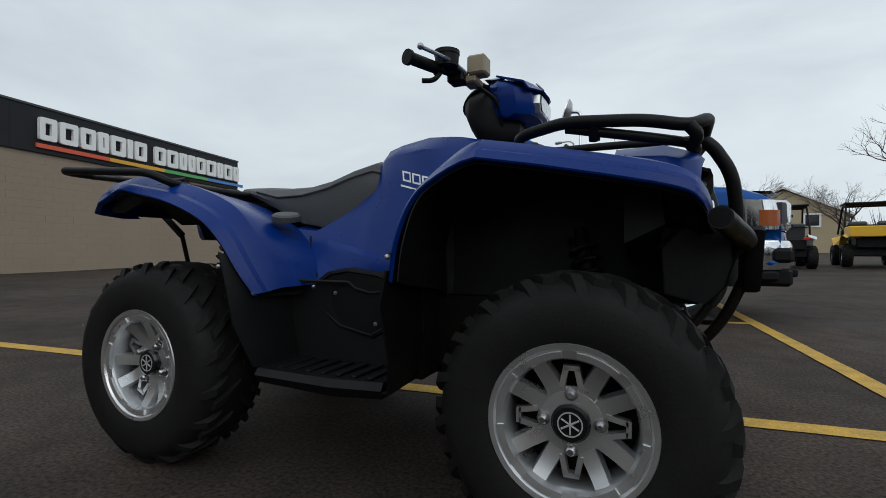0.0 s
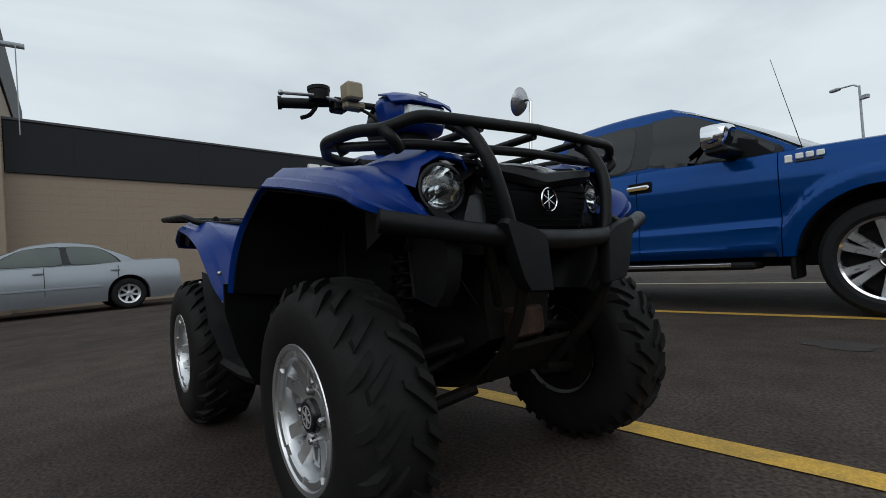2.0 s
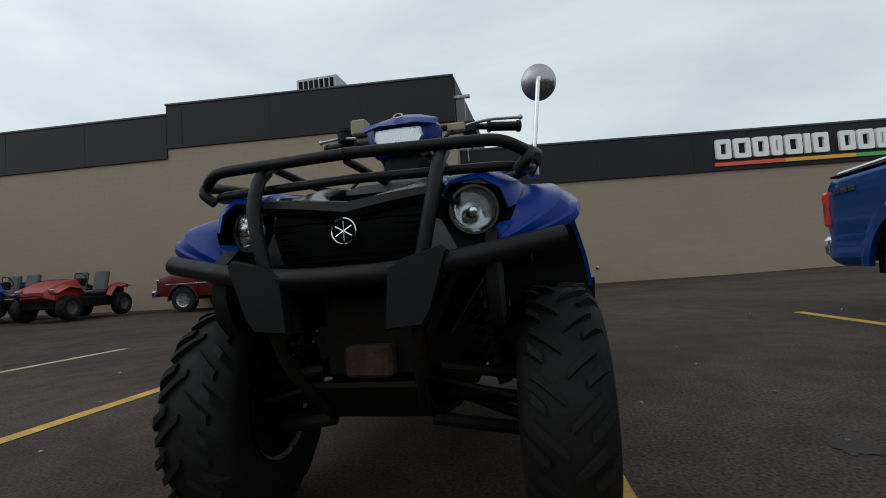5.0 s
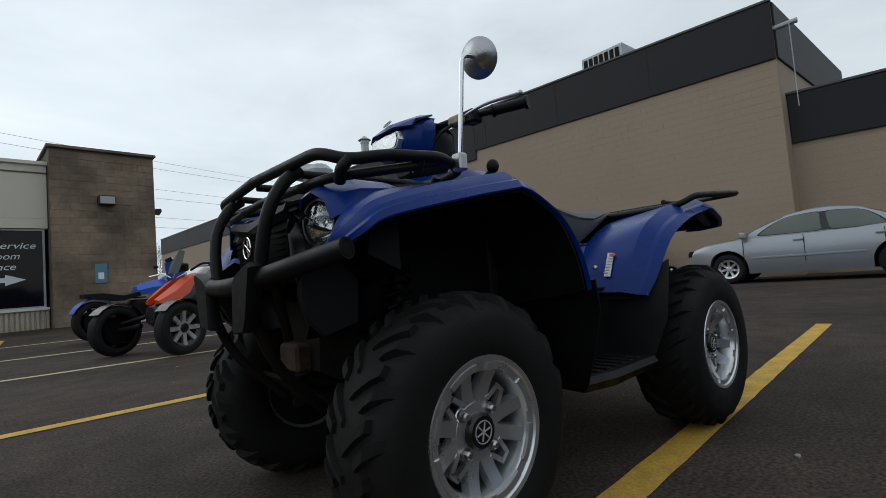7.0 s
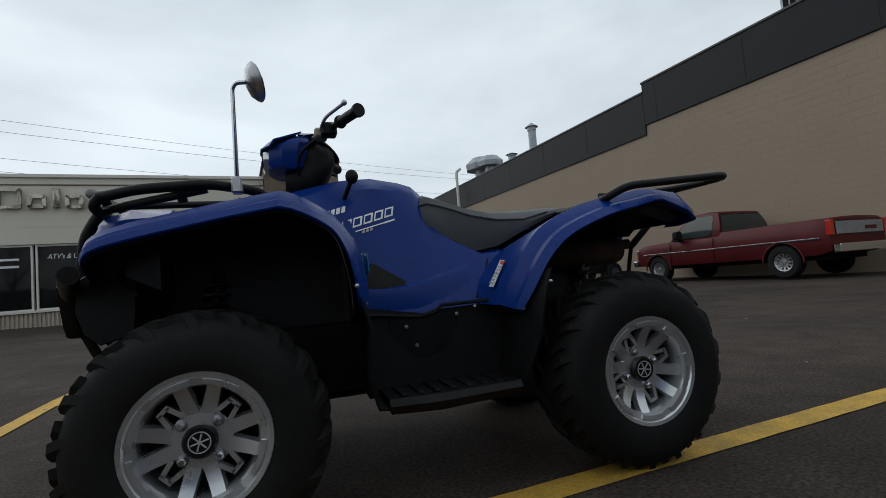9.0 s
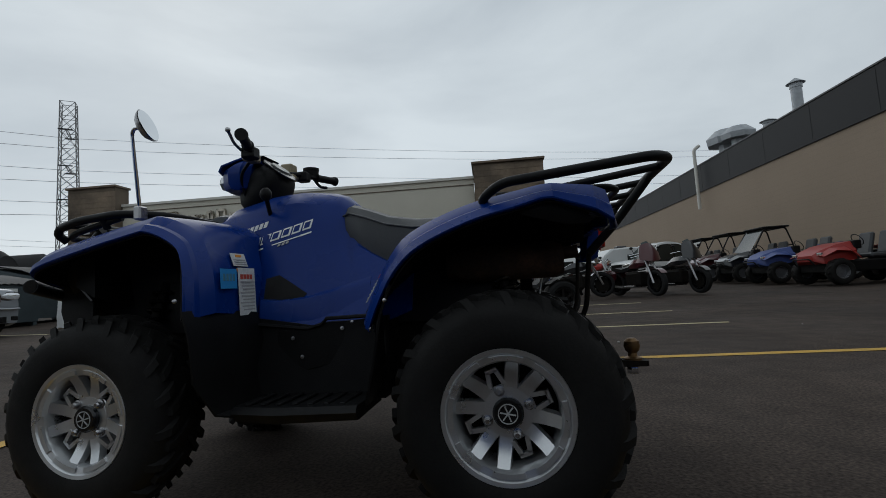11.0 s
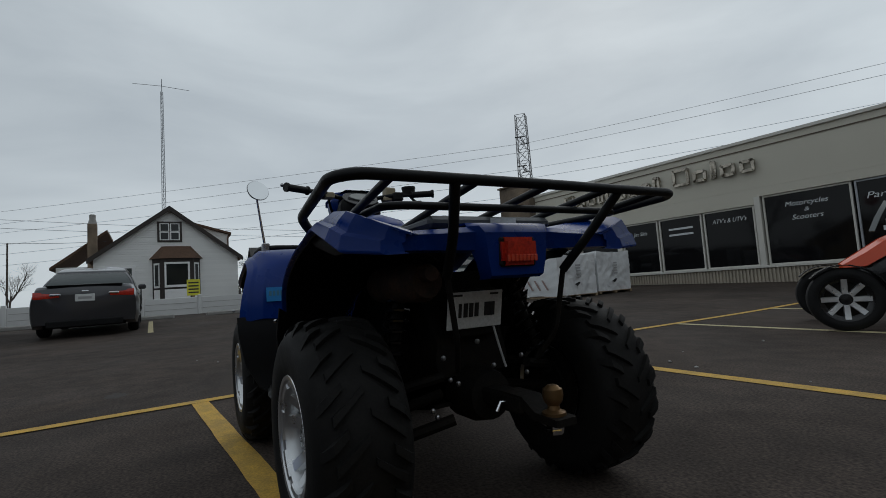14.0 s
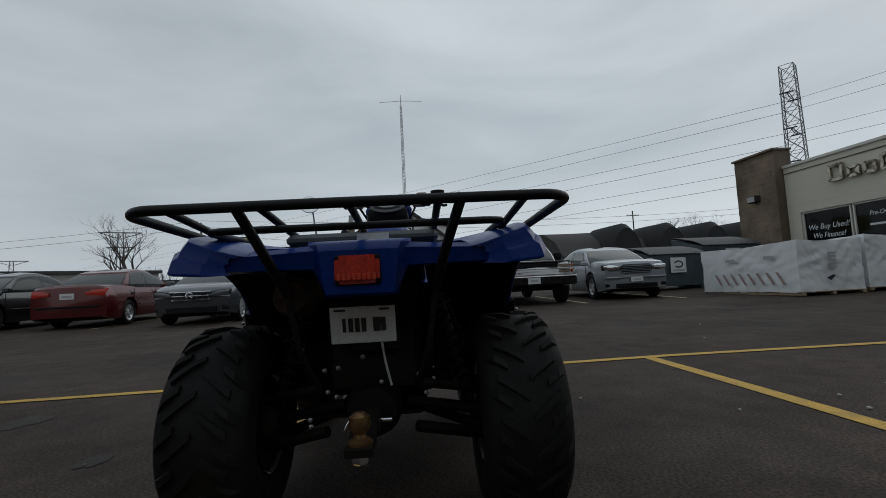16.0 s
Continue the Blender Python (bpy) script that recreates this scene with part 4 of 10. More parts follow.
# centre cover over the tank, with the side panels
SECT = [(0.470, [(0, 0.925), (0.10, 0.915), (0.15, 0.890), (0.18, 0.85), (0.185, 0.83), (0.185, 0.80)]),
        (0.380, [(0, 0.980), (0.11, 0.962), (0.155, 0.922), (0.18, 0.862), (0.190, 0.82), (0.190, 0.78)]),
        (0.235, [(0, 1.015), (0.10, 0.998), (0.147, 0.952), (0.174, 0.866), (0.195, 0.78), (0.200, 0.70)]),
        (0.195, [(0, 1.021), (0.10, 1.002), (0.146, 0.956), (0.170, 0.866), (0.222, 0.72), (0.284, 0.54)]),
        (0.120, [(0, 1.026), (0.09, 1.008), (0.140, 0.962), (0.162, 0.868), (0.206, 0.72), (0.275, 0.53)]),
        (0.020, [(0, 1.012), (0.085, 0.992), (0.130, 0.950), (0.154, 0.862), (0.201, 0.71), (0.268, 0.525)]),
        (-0.030, [(0, 0.996), (0.08, 0.978), (0.118, 0.938), (0.140, 0.862), (0.196, 0.71), (0.268, 0.525)]),
        (-0.068, [(0, 0.962), (0.06, 0.952), (0.092, 0.920), (0.110, 0.848), (0.150, 0.815), (0.27, 0.53)]),
        (-0.110, [(0, 0.826), (0.08, 0.816), (0.120, 0.808), (0.153, 0.790), (0.206, 0.688), (0.28, 0.53)]),
        (-0.170, [(0, 0.776), (0.08, 0.771), (0.133, 0.766), (0.168, 0.752), (0.221, 0.668), (0.29, 0.53)]),
        (-0.250, [(0, 0.722), (0.08, 0.722), (0.147, 0.718), (0.187, 0.709), (0.241, 0.646), (0.30, 0.53)]),
        (-0.330, [(0, 0.730), (0.08, 0.730), (0.152, 0.728), (0.202, 0.716), (0.251, 0.660), (0.29, 0.56)])]


def skin(x, z):
    """The flank's half width at x and z."""
    def at(half):
        for (y0, z0), (y1, z1) in zip(half, half[1:]):
            if z1 <= z <= z0:
                return y0 + (y1 - y0) * (z0 - z) / max(z0 - z1, 1e-6)
        return half[-1][0]
    for (x0, h0), (x1, h1) in zip(SECT, SECT[1:]):
        if x1 <= x <= x0:
            return at(h0) + (at(h1) - at(h0)) * (x0 - x) / (x0 - x1)
    return at(SECT[0][1])


rows = []
for x, half in SECT:
    rows.append([(x, -y, z) for y, z in reversed(half)] + [(x, y, z) for y, z in half[1:]])
bm = B()
sheet(bm, rows, 0.004)
part("body_cover", bm, BLUE, quad, "blue tank cover and side panels")
for s in (1, -1):  # raised flank line, vent and lower edge
    bm = B()
    ring_loft(bm, [flip([(x, skin(x, z + h) - 0.004, z + h), (x, skin(x, z) + b, z), (x, skin(x, z - 0.02) + b * 0.9, z - 0.02), (x, skin(x, z - 0.085) - 0.004, z - 0.085)], s) for x, z, h, b in ((0.192, 0.618, 0.004, 0.016), (0.13, 0.612, 0.006, 0.017), (0.05, 0.614, 0.010, 0.016), (-0.04, 0.630, 0.014, 0.013), (-0.12, 0.652, 0.016, 0.009), (-0.18, 0.672, 0.016, 0.003))])
    part("flank_ridge", bm, BLUE, quad)
    # the vent isn't cut: a black patch on the skin stands for its shade
    bm = B()
    vent = [(0.192, 0.690), (0.15, 0.700), (0.045, 0.632), (0.06, 0.612), (0.19, 0.612)]
    ring_loft(bm, [flip([(x, skin(x, z) - 0.004, z) for x, z in vent], s), flip([(x, skin(x, z) + 0.0025, z) for x, z in vent], s)])
    part("side_vent", bm, BLACK, quad, "flat black patch for the shaded opening in the side panel")
    bm = B()
    tube(bm, flip([(0.24, 0.300, 0.545), (0.02, 0.285, 0.518), (-0.03, 0.290, 0.530), (-0.05, 0.295, 0.548), (-0.20, 0.330, 0.552), (-0.25, 0.42, 0.535)], s), 0.006, 6)
    part("edge_trim", bm, BLACK, quad)

# seat
SEAT = [(0.010, 0.865, 0.905, 0.07), (-0.030, 0.835, 0.940, 0.10), (-0.075, 0.806, 0.950, 0.124), (-0.145, 0.756, 0.926, 0.150), (-0.225, 0.720, 0.893, 0.170),
        (-0.32, 0.736, 0.874, 0.176), (-0.43, 0.786, 0.872, 0.172), (-0.54, 0.832, 0.880, 0.160), (-0.63, 0.858, 0.884, 0.135)]
rings = []
for x, z0, z1, w in SEAT:
    d = z1 - z0
    half = [(0, z1), (w * 0.55, z1 - d * 0.02), (w * 0.82, z1 - min(d * 0.25, 0.014)), (w, z1 - min(d * 0.5, 0.045)), (w * 1.04, z0 + d * 0.25), (w * 1.0, z0), (w * 0.5, z0 - 0.004)]
    rings.append([(x, y, z) for y, z in half] + [(x, -y, z) for y, z in reversed(half[1:])])
bm = B()
ring_loft(bm, rings)
seat = part("seat", bm, VINYL, quad, "black vinyl saddle")
for s in (1, -1):
    bm = B()
    tube(bm, [(x, s * (w * 1.0 + 0.004), z1 - min((z1 - z0) * 0.5, 0.042)) for x, z0, z1, w in SEAT[1:-1]], 0.0035, 6)
    part("piping", bm, VINYL, seat)

# nose
bm = B()
nose = []
for z, x, w in ((0.655, 0.878, 0.16), (0.70, 0.900, 0.175), (0.75, 0.908, 0.185), (0.785, 0.908, 0.19), (0.805, 0.900, 0.193), (0.822, 0.888, 0.195)):
    nose.append([(x - 0.08, -w - 0.012, z), (x - 0.012, -w, z), (x, -w * 0.5, z - 0.008 - 0.10 * max(z - 0.77, 0)), (x + 0.004, 0, z - 0.016 - 0.55 * max(z - 0.77, 0)), (x, w * 0.5, z - 0.008 - 0.10 * max(z - 0.77, 0)), (x - 0.012, w, z), (x - 0.08, w + 0.012, z)])
sheet(bm, nose, 0.006)
gp = part("grille_panel", bm, GRILLE_BLACK, quad, "black front grille panel")
for k in range(9):
    z = 0.662 + k * 0.0145
    w = 0.150 + 0.035 * k / 8
    bm = B()
    ring_loft(bm, [[(x - 0.004, y, z - 0.0025), (x + 0.004, y, z - 0.001), (x + 0.004, y, z + 0.001), (x - 0.004, y, z + 0.0025)] for y, x in ((-w, 0.888 + 0.012 * k / 8), (0, 0.904 + 0.006 * k / 8), (w, 0.888 + 0.012 * k / 8))])
    part("grille_slat", bm, GRILLE_BLACK, gp)
bm = B()
sheet(bm, [[(x - 0.012, -w, z1), (x, -w * 0.5, z1 - d * 0.45), (x + 0.006, 0, z1 - d), (x, w * 0.5, z1 - d * 0.45), (x - 0.012, w, z1)] for x, w, z1, d in ((0.904, 0.200, 0.806, 0.026), (0.920, 0.202, 0.822, 0.028), (0.914, 0.206, 0.838, 0.022), (0.885, 0.212, 0.846, 0.024), (0.850, 0.212, 0.842, 0.030))], 0.008)
part("nose_lip", bm, BLACK, quad)
bm = B()
lathe(bm, [(0.0262, 0.0), (0.030, 0.0), (0.030, 0.006), (0.028, 0.008), (0.0262, 0.006), (0.0262, 0.0)], 28, "x", (0.922, -0.003, 0.752), cap=False)
em = part("badge", bm, CHROME, quad, "round chrome badge")
for k in range(3):
    bm = B()
    a = k * math.pi / 3 + math.pi / 6
    d = Vector((0, math.cos(a), math.sin(a))) * 0.022
    o = Vector((0.926, -0.003, 0.752))
    tube(bm, [o - d, o + d], 0.0020, 6)
    part("badge_bar", bm, CHROME, em)
# hood with open tray
TRAY = ((0.890, 0.040, 0.824), (0.840, 0.080, 0.846), (0.780, 0.108, 0.868), (0.700, 0.122, 0.890), (0.625, 0.128, 0.906), (0.54, 0.130, 0.914), (0.46, 0.130, 0.920))
for s in (1, -1):
    bm = B()
    sheet(bm, [flip([(x, y - 0.006, z - 0.020), (x, y, z - 0.002), (x, y + 0.012, z + 0.004), (x, y + 0.035, z + 0.004), (x, 0.205, z - 0.006), (x, 0.25, z - 0.030)], s) for x, y, z in TRAY], 0.006)
    part("hood", bm, GLOSS, quad, "gloss black hood beside an open tray")
bm = B()
sheet(bm, [[(x, -y + 0.004, z - 0.012), (x, -y * 0.9, 0.80), (x, y * 0.9, 0.80), (x, y - 0.004, z - 0.012)] for x, y, z in TRAY[:5]], 0.004)
box(bm, (0.605, -0.128, 0.80), (0.622, 0.128, 0.900), 0.002)
part("storage_tray", bm, GRILLE_BLACK, quad, "black open storage tray")
bm = B()
ring_loft(bm, [[(x, -w, z0), (x, -w * 0.9, z1 - 0.012), (x, -w * 0.6, z1), (x, w * 0.6, z1), (x, w * 0.9, z1 - 0.012), (x, w, z0)] for x, w, z0, z1 in ((0.628, 0.128, 0.885, 0.908), (0.60, 0.130, 0.88, 0.916), (0.52, 0.13, 0.88, 0.938), (0.46, 0.13, 0.88, 0.955), (0.42, 0.11, 0.88, 0.955))])
part("cowl", bm, GREY_PLASTIC, quad, "grey-black cowl behind the tray")
bm = B()
tube(bm, [(0.56, -0.13, 0.915), (0.55, -0.10, 0.945), (0.55, 0.0, 0.955), (0.55, 0.11, 0.945), (0.56, 0.14, 0.915)], 0.005, 8, bend=0.04)
part("control_cable", bm, BLACK, quad)
for s in (1, -1):
    hl = new("headlamp")
    hl.parent = quad
    hl.matrix_basis = pose(0.852, s * 0.274, 0.782, 0, 0, s * 14) @ Matrix.Scale(0.80, 4)
    bm = B()
    lathe(bm, [(0.050, -0.10), (0.066, -0.04), (0.071, 0.0), (0.069, 0.010), (0.062, 0.010), (0.060, -0.002)], 32, "x", cap=False)
    part("bezel", bm, GLOSS, hl)
    bm = B()
    lathe(bm, [(0.010, -0.066), (0.016, -0.064), (0.026, -0.058), (0.036, -0.048), (0.046, -0.034), (0.054, -0.018), (0.060, -0.002)], 32, "x", cap=False)
    part("reflector", bm, REFLECTOR, hl)
    bm = B()
    lathe(bm, [(0.0, -0.016), (0.010, -0.018), (0.013, -0.026), (0.012, -0.060), (0.0, -0.060)], 16, "x", cap=False)
    part("bulb_shield", bm, CHROME, hl)
    bm = B()
    lathe(bm, [(0.061, 0.004), (0.045, 0.014), (0.02, 0.019), (0.002, 0.020), (0.002, 0.017), (0.02, 0.016), (0.045, 0.011), (0.060, 0.001)], 32, "x", cap=False)
    ln = part("lens", bm, LAMP_GLASS, hl)
    ln.visible_shadow = False
    # blue brow over the lamp and black cheek beside the grille
    bm = B()
    sheet(bm, [flip(r, s) for r in ([(0.872, 0.206, 0.818), (0.876, 0.224, 0.842), (0.882, 0.296, 0.846), (0.872, 0.338, 0.822), (0.868, 0.352, 0.778)],
                                    [(0.862, 0.204, 0.830), (0.860, 0.222, 0.858), (0.866, 0.304, 0.860), (0.858, 0.352, 0.834), (0.856, 0.368, 0.786)],
                                    [(0.80, 0.206, 0.862), (0.80, 0.228, 0.878), (0.80, 0.322, 0.878), (0.80, 0.374, 0.846), (0.81, 0.388, 0.800)],
                                    [(0.70, 0.206, 0.880), (0.70, 0.24, 0.886), (0.70, 0.32, 0.876), (0.70, 0.384, 0.850), (0.73, 0.40, 0.818)])], 0.005)
    part("lamp_brow", bm, BLUE, quad)
    bm = B()
    sheet(bm, [flip(r, s) for r in ([(0.888, 0.185, 0.838), (0.86, 0.196, 0.852), (0.80, 0.20, 0.862)], [(0.896, 0.186, 0.77), (0.865, 0.202, 0.765), (0.80, 0.205, 0.76)], [(0.885, 0.172, 0.69), (0.872, 0.24, 0.690), (0.83, 0.35, 0.700)], [(0.86, 0.15, 0.63), (0.83, 0.24, 0.635), (0.79, 0.34, 0.65)])], 0.006)
    part("cheek_panel", bm, GLOSS, quad)
    bm = B()
    ring_loft(bm, [flip(r, s) for r in ([(0.785, 0.20, 0.86), (0.785, 0.385, 0.82), (0.80, 0.385, 0.70), (0.80, 0.20, 0.66)], [(0.72, 0.20, 0.875), (0.72, 0.39, 0.85), (0.72, 0.39, 0.66), (0.72, 0.20, 0.62)])])
    part("lamp_housing", bm, BLACK, quad)

# steering head
bm = B()
POD = [(1.042, 0.345, 0.440, 0.104), (1.050, 0.335, 0.458, 0.110), (1.070, 0.330, 0.466, 0.114), (1.100, 0.330, 0.464, 0.120), (1.125, 0.325, 0.460, 0.122), (1.145, 0.320, 0.430, 0.112), (1.165, 0.318, 0.385, 0.090), (1.180, 0.325, 0.350, 0.060)]
ring_loft(bm, [[(x0, -w * 0.75, z), (x0 + 0.03, -w, z), (x1 - 0.055, -w, z), (x1 - 0.012, -w * 0.72, z), (x1, -w * 0.3, z), (x1, w * 0.3, z), (x1 - 0.012, w * 0.72, z), (x1 - 0.055, w, z), (x0 + 0.03, w, z), (x0, w * 0.75, z)] for z, x0, x1, w in POD])
part("steering_pod", bm, BLUE, quad, "blue headlamp pod on the handlebar")
bm = B()
prism(bm, [(-0.064, 1.058), (0.064, 1.058), (0.080, 1.082), (0.074, 1.108), (0, 1.112), (-0.074, 1.108), (-0.080, 1.082)], 0.425, 0.472, axis="x", chamfer=0.006)
part("pod_lamp", bm, ALU, quad, "clear headlamp in the pod")
bm = B()
prism(bm, [(-0.060, 1.061), (0.060, 1.061), (0.076, 1.083), (0.070, 1.105), (0, 1.109), (-0.070, 1.105), (-0.076, 1.083)], 0.4725, 0.4770, axis="x", chamfer=0.002)
part("pod_lens", bm, LAMP_GLASS, quad).visible_shadow = False
bm = B()
sheet(bm, [[(0.450, -0.120, 1.118), (0.480, -0.06, 1.122), (0.486, 0, 1.118), (0.480, 0.06, 1.122), (0.450, 0.120, 1.118)], [(0.434, -0.124, 1.140), (0.450, -0.06, 1.145), (0.453, 0, 1.150), (0.450, 0.06, 1.145), (0.434, 0.124, 1.140)], [(0.345, -0.100, 1.174), (0.360, -0.05, 1.184), (0.365, 0, 1.188), (0.360, 0.05, 1.184), (0.345, 0.100, 1.174)]], 0.006)
part("pod_visor", bm, BLUE, quad)
bm = B()
lathe(bm, [(0.012, 0), (0.017, 0), (0.017, 0.003), (0.012, 0.003)], 20, "z", cap=False)
bmesh.ops.transform(bm, matrix=pose(0.456, 0, 1.153, 0, 45, 0), verts=bm.verts)
part("pod_badge", bm, GREY_PRINT, quad)
bm = B()
ring_loft(bm, [[(x, w * math.copysign(abs(math.sin(q)) ** 0.65, math.sin(q)), (z0 + z1) / 2 - (z1 - z0) / 2 * math.copysign(abs(math.cos(q)) ** 0.75, math.cos(q))) for q in (2 * math.pi * k / 18 for k in range(18))] for x, z0, z1, w in ((0.405, 0.985, 1.06, 0.05), (0.365, 0.955, 1.115, 0.085), (0.32, 0.950, 1.142, 0.104), (0.285, 0.968, 1.150, 0.108), (0.258, 1.010, 1.143, 0.103), (0.240, 1.050, 1.128, 0.085), (0.232, 1.080, 1.112, 0.055))])
part("steering_shroud", bm, BLACK, quad, "black plastic steering shroud")
for nm_, rx_, ry_, dz_, mt_ in (("gauge_bezel", 0.064, 0.090, 0.0, GLOSS), ("gauge", 0.030, 0.056, 0.006, DISPLAY)):
    bm = B()
    prism(bm, [(rx_ * math.cos(q), ry_ * math.sin(q)) for q in (2 * math.pi * k / 24 for k in range(24))], 0.0, 0.008, axis="z", chamfer=0.002)
    bmesh.ops.transform(bm, matrix=pose(0.262 - dz_ * 0.6, 0, 1.128 + dz_, 0, -42, 0), verts=bm.verts)
    part(nm_, bm, mt_, quad, "pale digital gauge face" if nm_ == "gauge" else "")
for s in (1, -1):
    bm = B()
    tube(bm, flip([(0.315, 0.0, 1.135), (0.312, 0.09, 1.142), (0.275, 0.16, 1.153), (0.232, 0.255, 1.153), (0.188, 0.358, 1.154)], s), 0.011, 10, bend=0.04)
    part("handlebar", bm, POWDER, quad)
    bm = B()
    d = Vector((-0.048, 0.112, 0.002)).normalized()
    a = Vector((0.229, 0.262, 1.153))
    prof = [(a, 0.021), (a + d * 0.006, 0.021), (a + d * 0.008, 0.0165), (a + d * 0.105, 0.0165), (a + d * 0.108, 0.021), (a + d * 0.118, 0.021)]
    side = d.cross(Vector((0, 0, 1))).normalized()
    up = side.cross(d)
    ring_loft(bm, [flip([tuple(p + (side * math.cos(q) + up * math.sin(q)) * r) for q in (2 * math.pi * k / 16 for k in range(16))], s) for p, r in prof])
    part("grip", bm, BLACK, quad, "black rubber grip")
    bm = B()
    tube(bm, flip([(0.275, 0.165, 1.145), (0.285, 0.20, 1.152), (0.275, 0.272, 1.164), (0.228, 0.372, 1.172)], s), 0.0055, 8, bend=0.03)
    lev = part("brake_lever", bm, STEEL, quad, "bare metal brake lever")
    bm = B()
    bmesh.ops.create_uvsphere(bm, u_segments=10, v_segments=8, radius=0.009, matrix=Matrix.Translation((0.226, s * 0.376, 1.173)))
    part("lever_ball", bm, STEEL, lev)
    bm = B()
    box(bm, (0.235, 0.175 if s > 0 else -0.225, 1.125), (0.285, 0.225 if s > 0 else -0.175, 1.168), 0.006)
    part("switch_block", bm, BLACK, quad)
    bm = B()
    tube(bm, flip([(0.29, 0.15, 1.14), (0.36, 0.12, 1.09), (0.36, 0.07, 1.0), (0.33, 0.05, 0.95)], s), 0.006, 6, bend=0.05)
    part("control_cable", bm, BLACK, quad)
bm = B()
lathe(bm, [(0.0, 1.155), (0.032, 1.155), (0.034, 1.185), (0.036, 1.187), (0.036, 1.198), (0.0, 1.202)], 20, "z", (0.252, -0.262, 0), cap=False)
part("throttle_housing", bm, BLACK, quad)
bm = B()
tube(bm, [(0.240, -0.262, 1.15), (0.222, -0.282, 1.115), (0.195, -0.302, 1.112)], 0.007, 8, bend=0.02)
part("throttle_lever", bm, BLACK, quad)
bm = B()
box(bm, (0.290, -0.208, 1.148), (0.345, -0.152, 1.203), 0.006)
part("brake_reservoir", bm, TAN_PART, quad, "tan brake fluid reservoir")
bm = B()
box(bm, (0.27, -0.20, 1.128), (0.315, -0.13, 1.15), 0.005)
part("brake_cylinder", bm, TAN_PART, quad)
bm = B()
box(bm, (0.262, 0.125, 1.128), (0.305, 0.19, 1.16), 0.006)
part("clamp_block", bm, TAN_PART, quad)
# gear lever
bm = B()
tube(bm, [(0.222, 0.14, 0.92), (0.200, 0.205, 0.975)], 0.008, 8)
gl = part("gear_lever", bm, POWDER, quad)
bm = B()
bmesh.ops.create_uvsphere(bm, u_segments=14, v_segments=10, radius=0.021, matrix=Matrix.Translation((0.197, 0.212, 0.988)) @ Matrix.Diagonal((1, 1, 1.15, 1)))
part("gear_knob", bm, BLACK, gl)
bm = B()
lathe(bm, [(0.0, 0), (0.045, 0), (0.045, 0.016), (0.038, 0.022), (0.0, 0.024)], 10, "z", cap=False)
bmesh.ops.transform(bm, matrix=pose(-0.285, -0.295, 0.738, 12, 8, 0), verts=bm.verts)
part("fuel_cap", bm, VINYL, quad, "ribbed grey filler cap")


def bar(name, pts, r, parent, bend=0.0, sides=16, mt=None, label=""):
    bm = B()
    tube(bm, pts, r, sides, bend)
    return part(name, bm, mt or POWDER, parent, label)


# front rack
fr = new("front_rack")
fr.parent = quad
fr["label"] = "black tubular steel front rack"
for s in (1, -1):
    bar("rail", [(0.47, 0, 0.914), (0.46, s * 0.28, 0.914), (0.485, s * 0.36, 0.918), (0.60, s * 0.418, 0.926), (0.76, s * 0.420, 0.914), (0.846, s * 0.402, 0.898), (0.884, s * 0.345, 0.924), (0.902, 0, 0.928)], 0.0135, fr, 0.035)
    bar("corner", [(0.842, s * 0.404, 0.900), (0.860, s * 0.398, 0.880), (0.850, s * 0.372, 0.858)], 0.013, fr, 0.02)
    bar("post", [(0.66, s * 0.418, 0.92), (0.66, s * 0.398, 0.885)], 0.012, fr)
    bar("post", [(0.50, s * 0.28, 0.914), (0.50, s * 0.255, 0.885)], 0.012, fr)
bar("lower_rail", [(0.60, -0.405, 0.915), (0.78, -0.405, 0.878), (0.862, -0.35, 0.870), (0.882, 0, 0.874), (0.862, 0.35, 0.870), (0.78, 0.405, 0.878), (0.60, 0.405, 0.915)], 0.011, fr, 0.05)
for y in (-0.20, 0.0, 0.20):
    bar("slat", [(0.894, y * 0.9, 0.914), (0.66, y, 0.912), (0.46, y * 0.9, 0.913)], 0.010, fr, 0.08)

# bumper
bp = new("bumper")
bp.parent = quad
bp["label"] = "black steel front bumper with side plates"
bar("tube", [(0.892, -0.46, 0.708), (0.965, -0.26, 0.672), (0.985, -0.13, 0.655), (0.988, 0, 0.652), (0.985, 0.13, 0.655), (0.965, 0.26, 0.672), (0.892, 0.46, 0.708)], 0.0225, bp, 0.10, 20)
for s in (1, -1):
    bar("upright", [(0.868, s * 0.217, 0.915), (0.905, s * 0.214, 0.890), (0.945, s * 0.208, 0.825), (0.958, s * 0.190, 0.74), (0.958, s * 0.168, 0.65)], 0.0155, bp, 0.06, 16)
    bm = B()
    prism(bm, [(s * 0.114, 0.664), (s * 0.150, 0.682), (s * 0.226, 0.702), (s * 0.236, 0.692), (s * 0.198, 0.578), (s * 0.178, 0.548), (s * 0.104, 0.542)], 0.972, 1.006, axis="x", chamfer=0.008, shrink=0.95)
    part("side_plate", bm, POWDER, bp)
    bar("lower_strut", [(0.985, s * 0.165, 0.60), (0.93, s * 0.15, 0.46), (0.80, s * 0.12, 0.33)], 0.013, bp, 0.08, mt=UNDER)
    bar("brace", [(0.96, s * 0.25, 0.675), (0.90, s * 0.17, 0.52)], 0.011, bp, mt=UNDER)
    bm = B()
    lathe(bm, [(0.0195, 0.0), (0.0185, 0.0012), (0.0, 0.0012)], 20, "y", cap=False)
    bmesh.ops.transform(bm, matrix=pose(0.892, s * 0.46, 0.708, 10, 0, 20 if s > 0 else 160), verts=bm.verts)
    part("tube_end", bm, UNDER, bp)

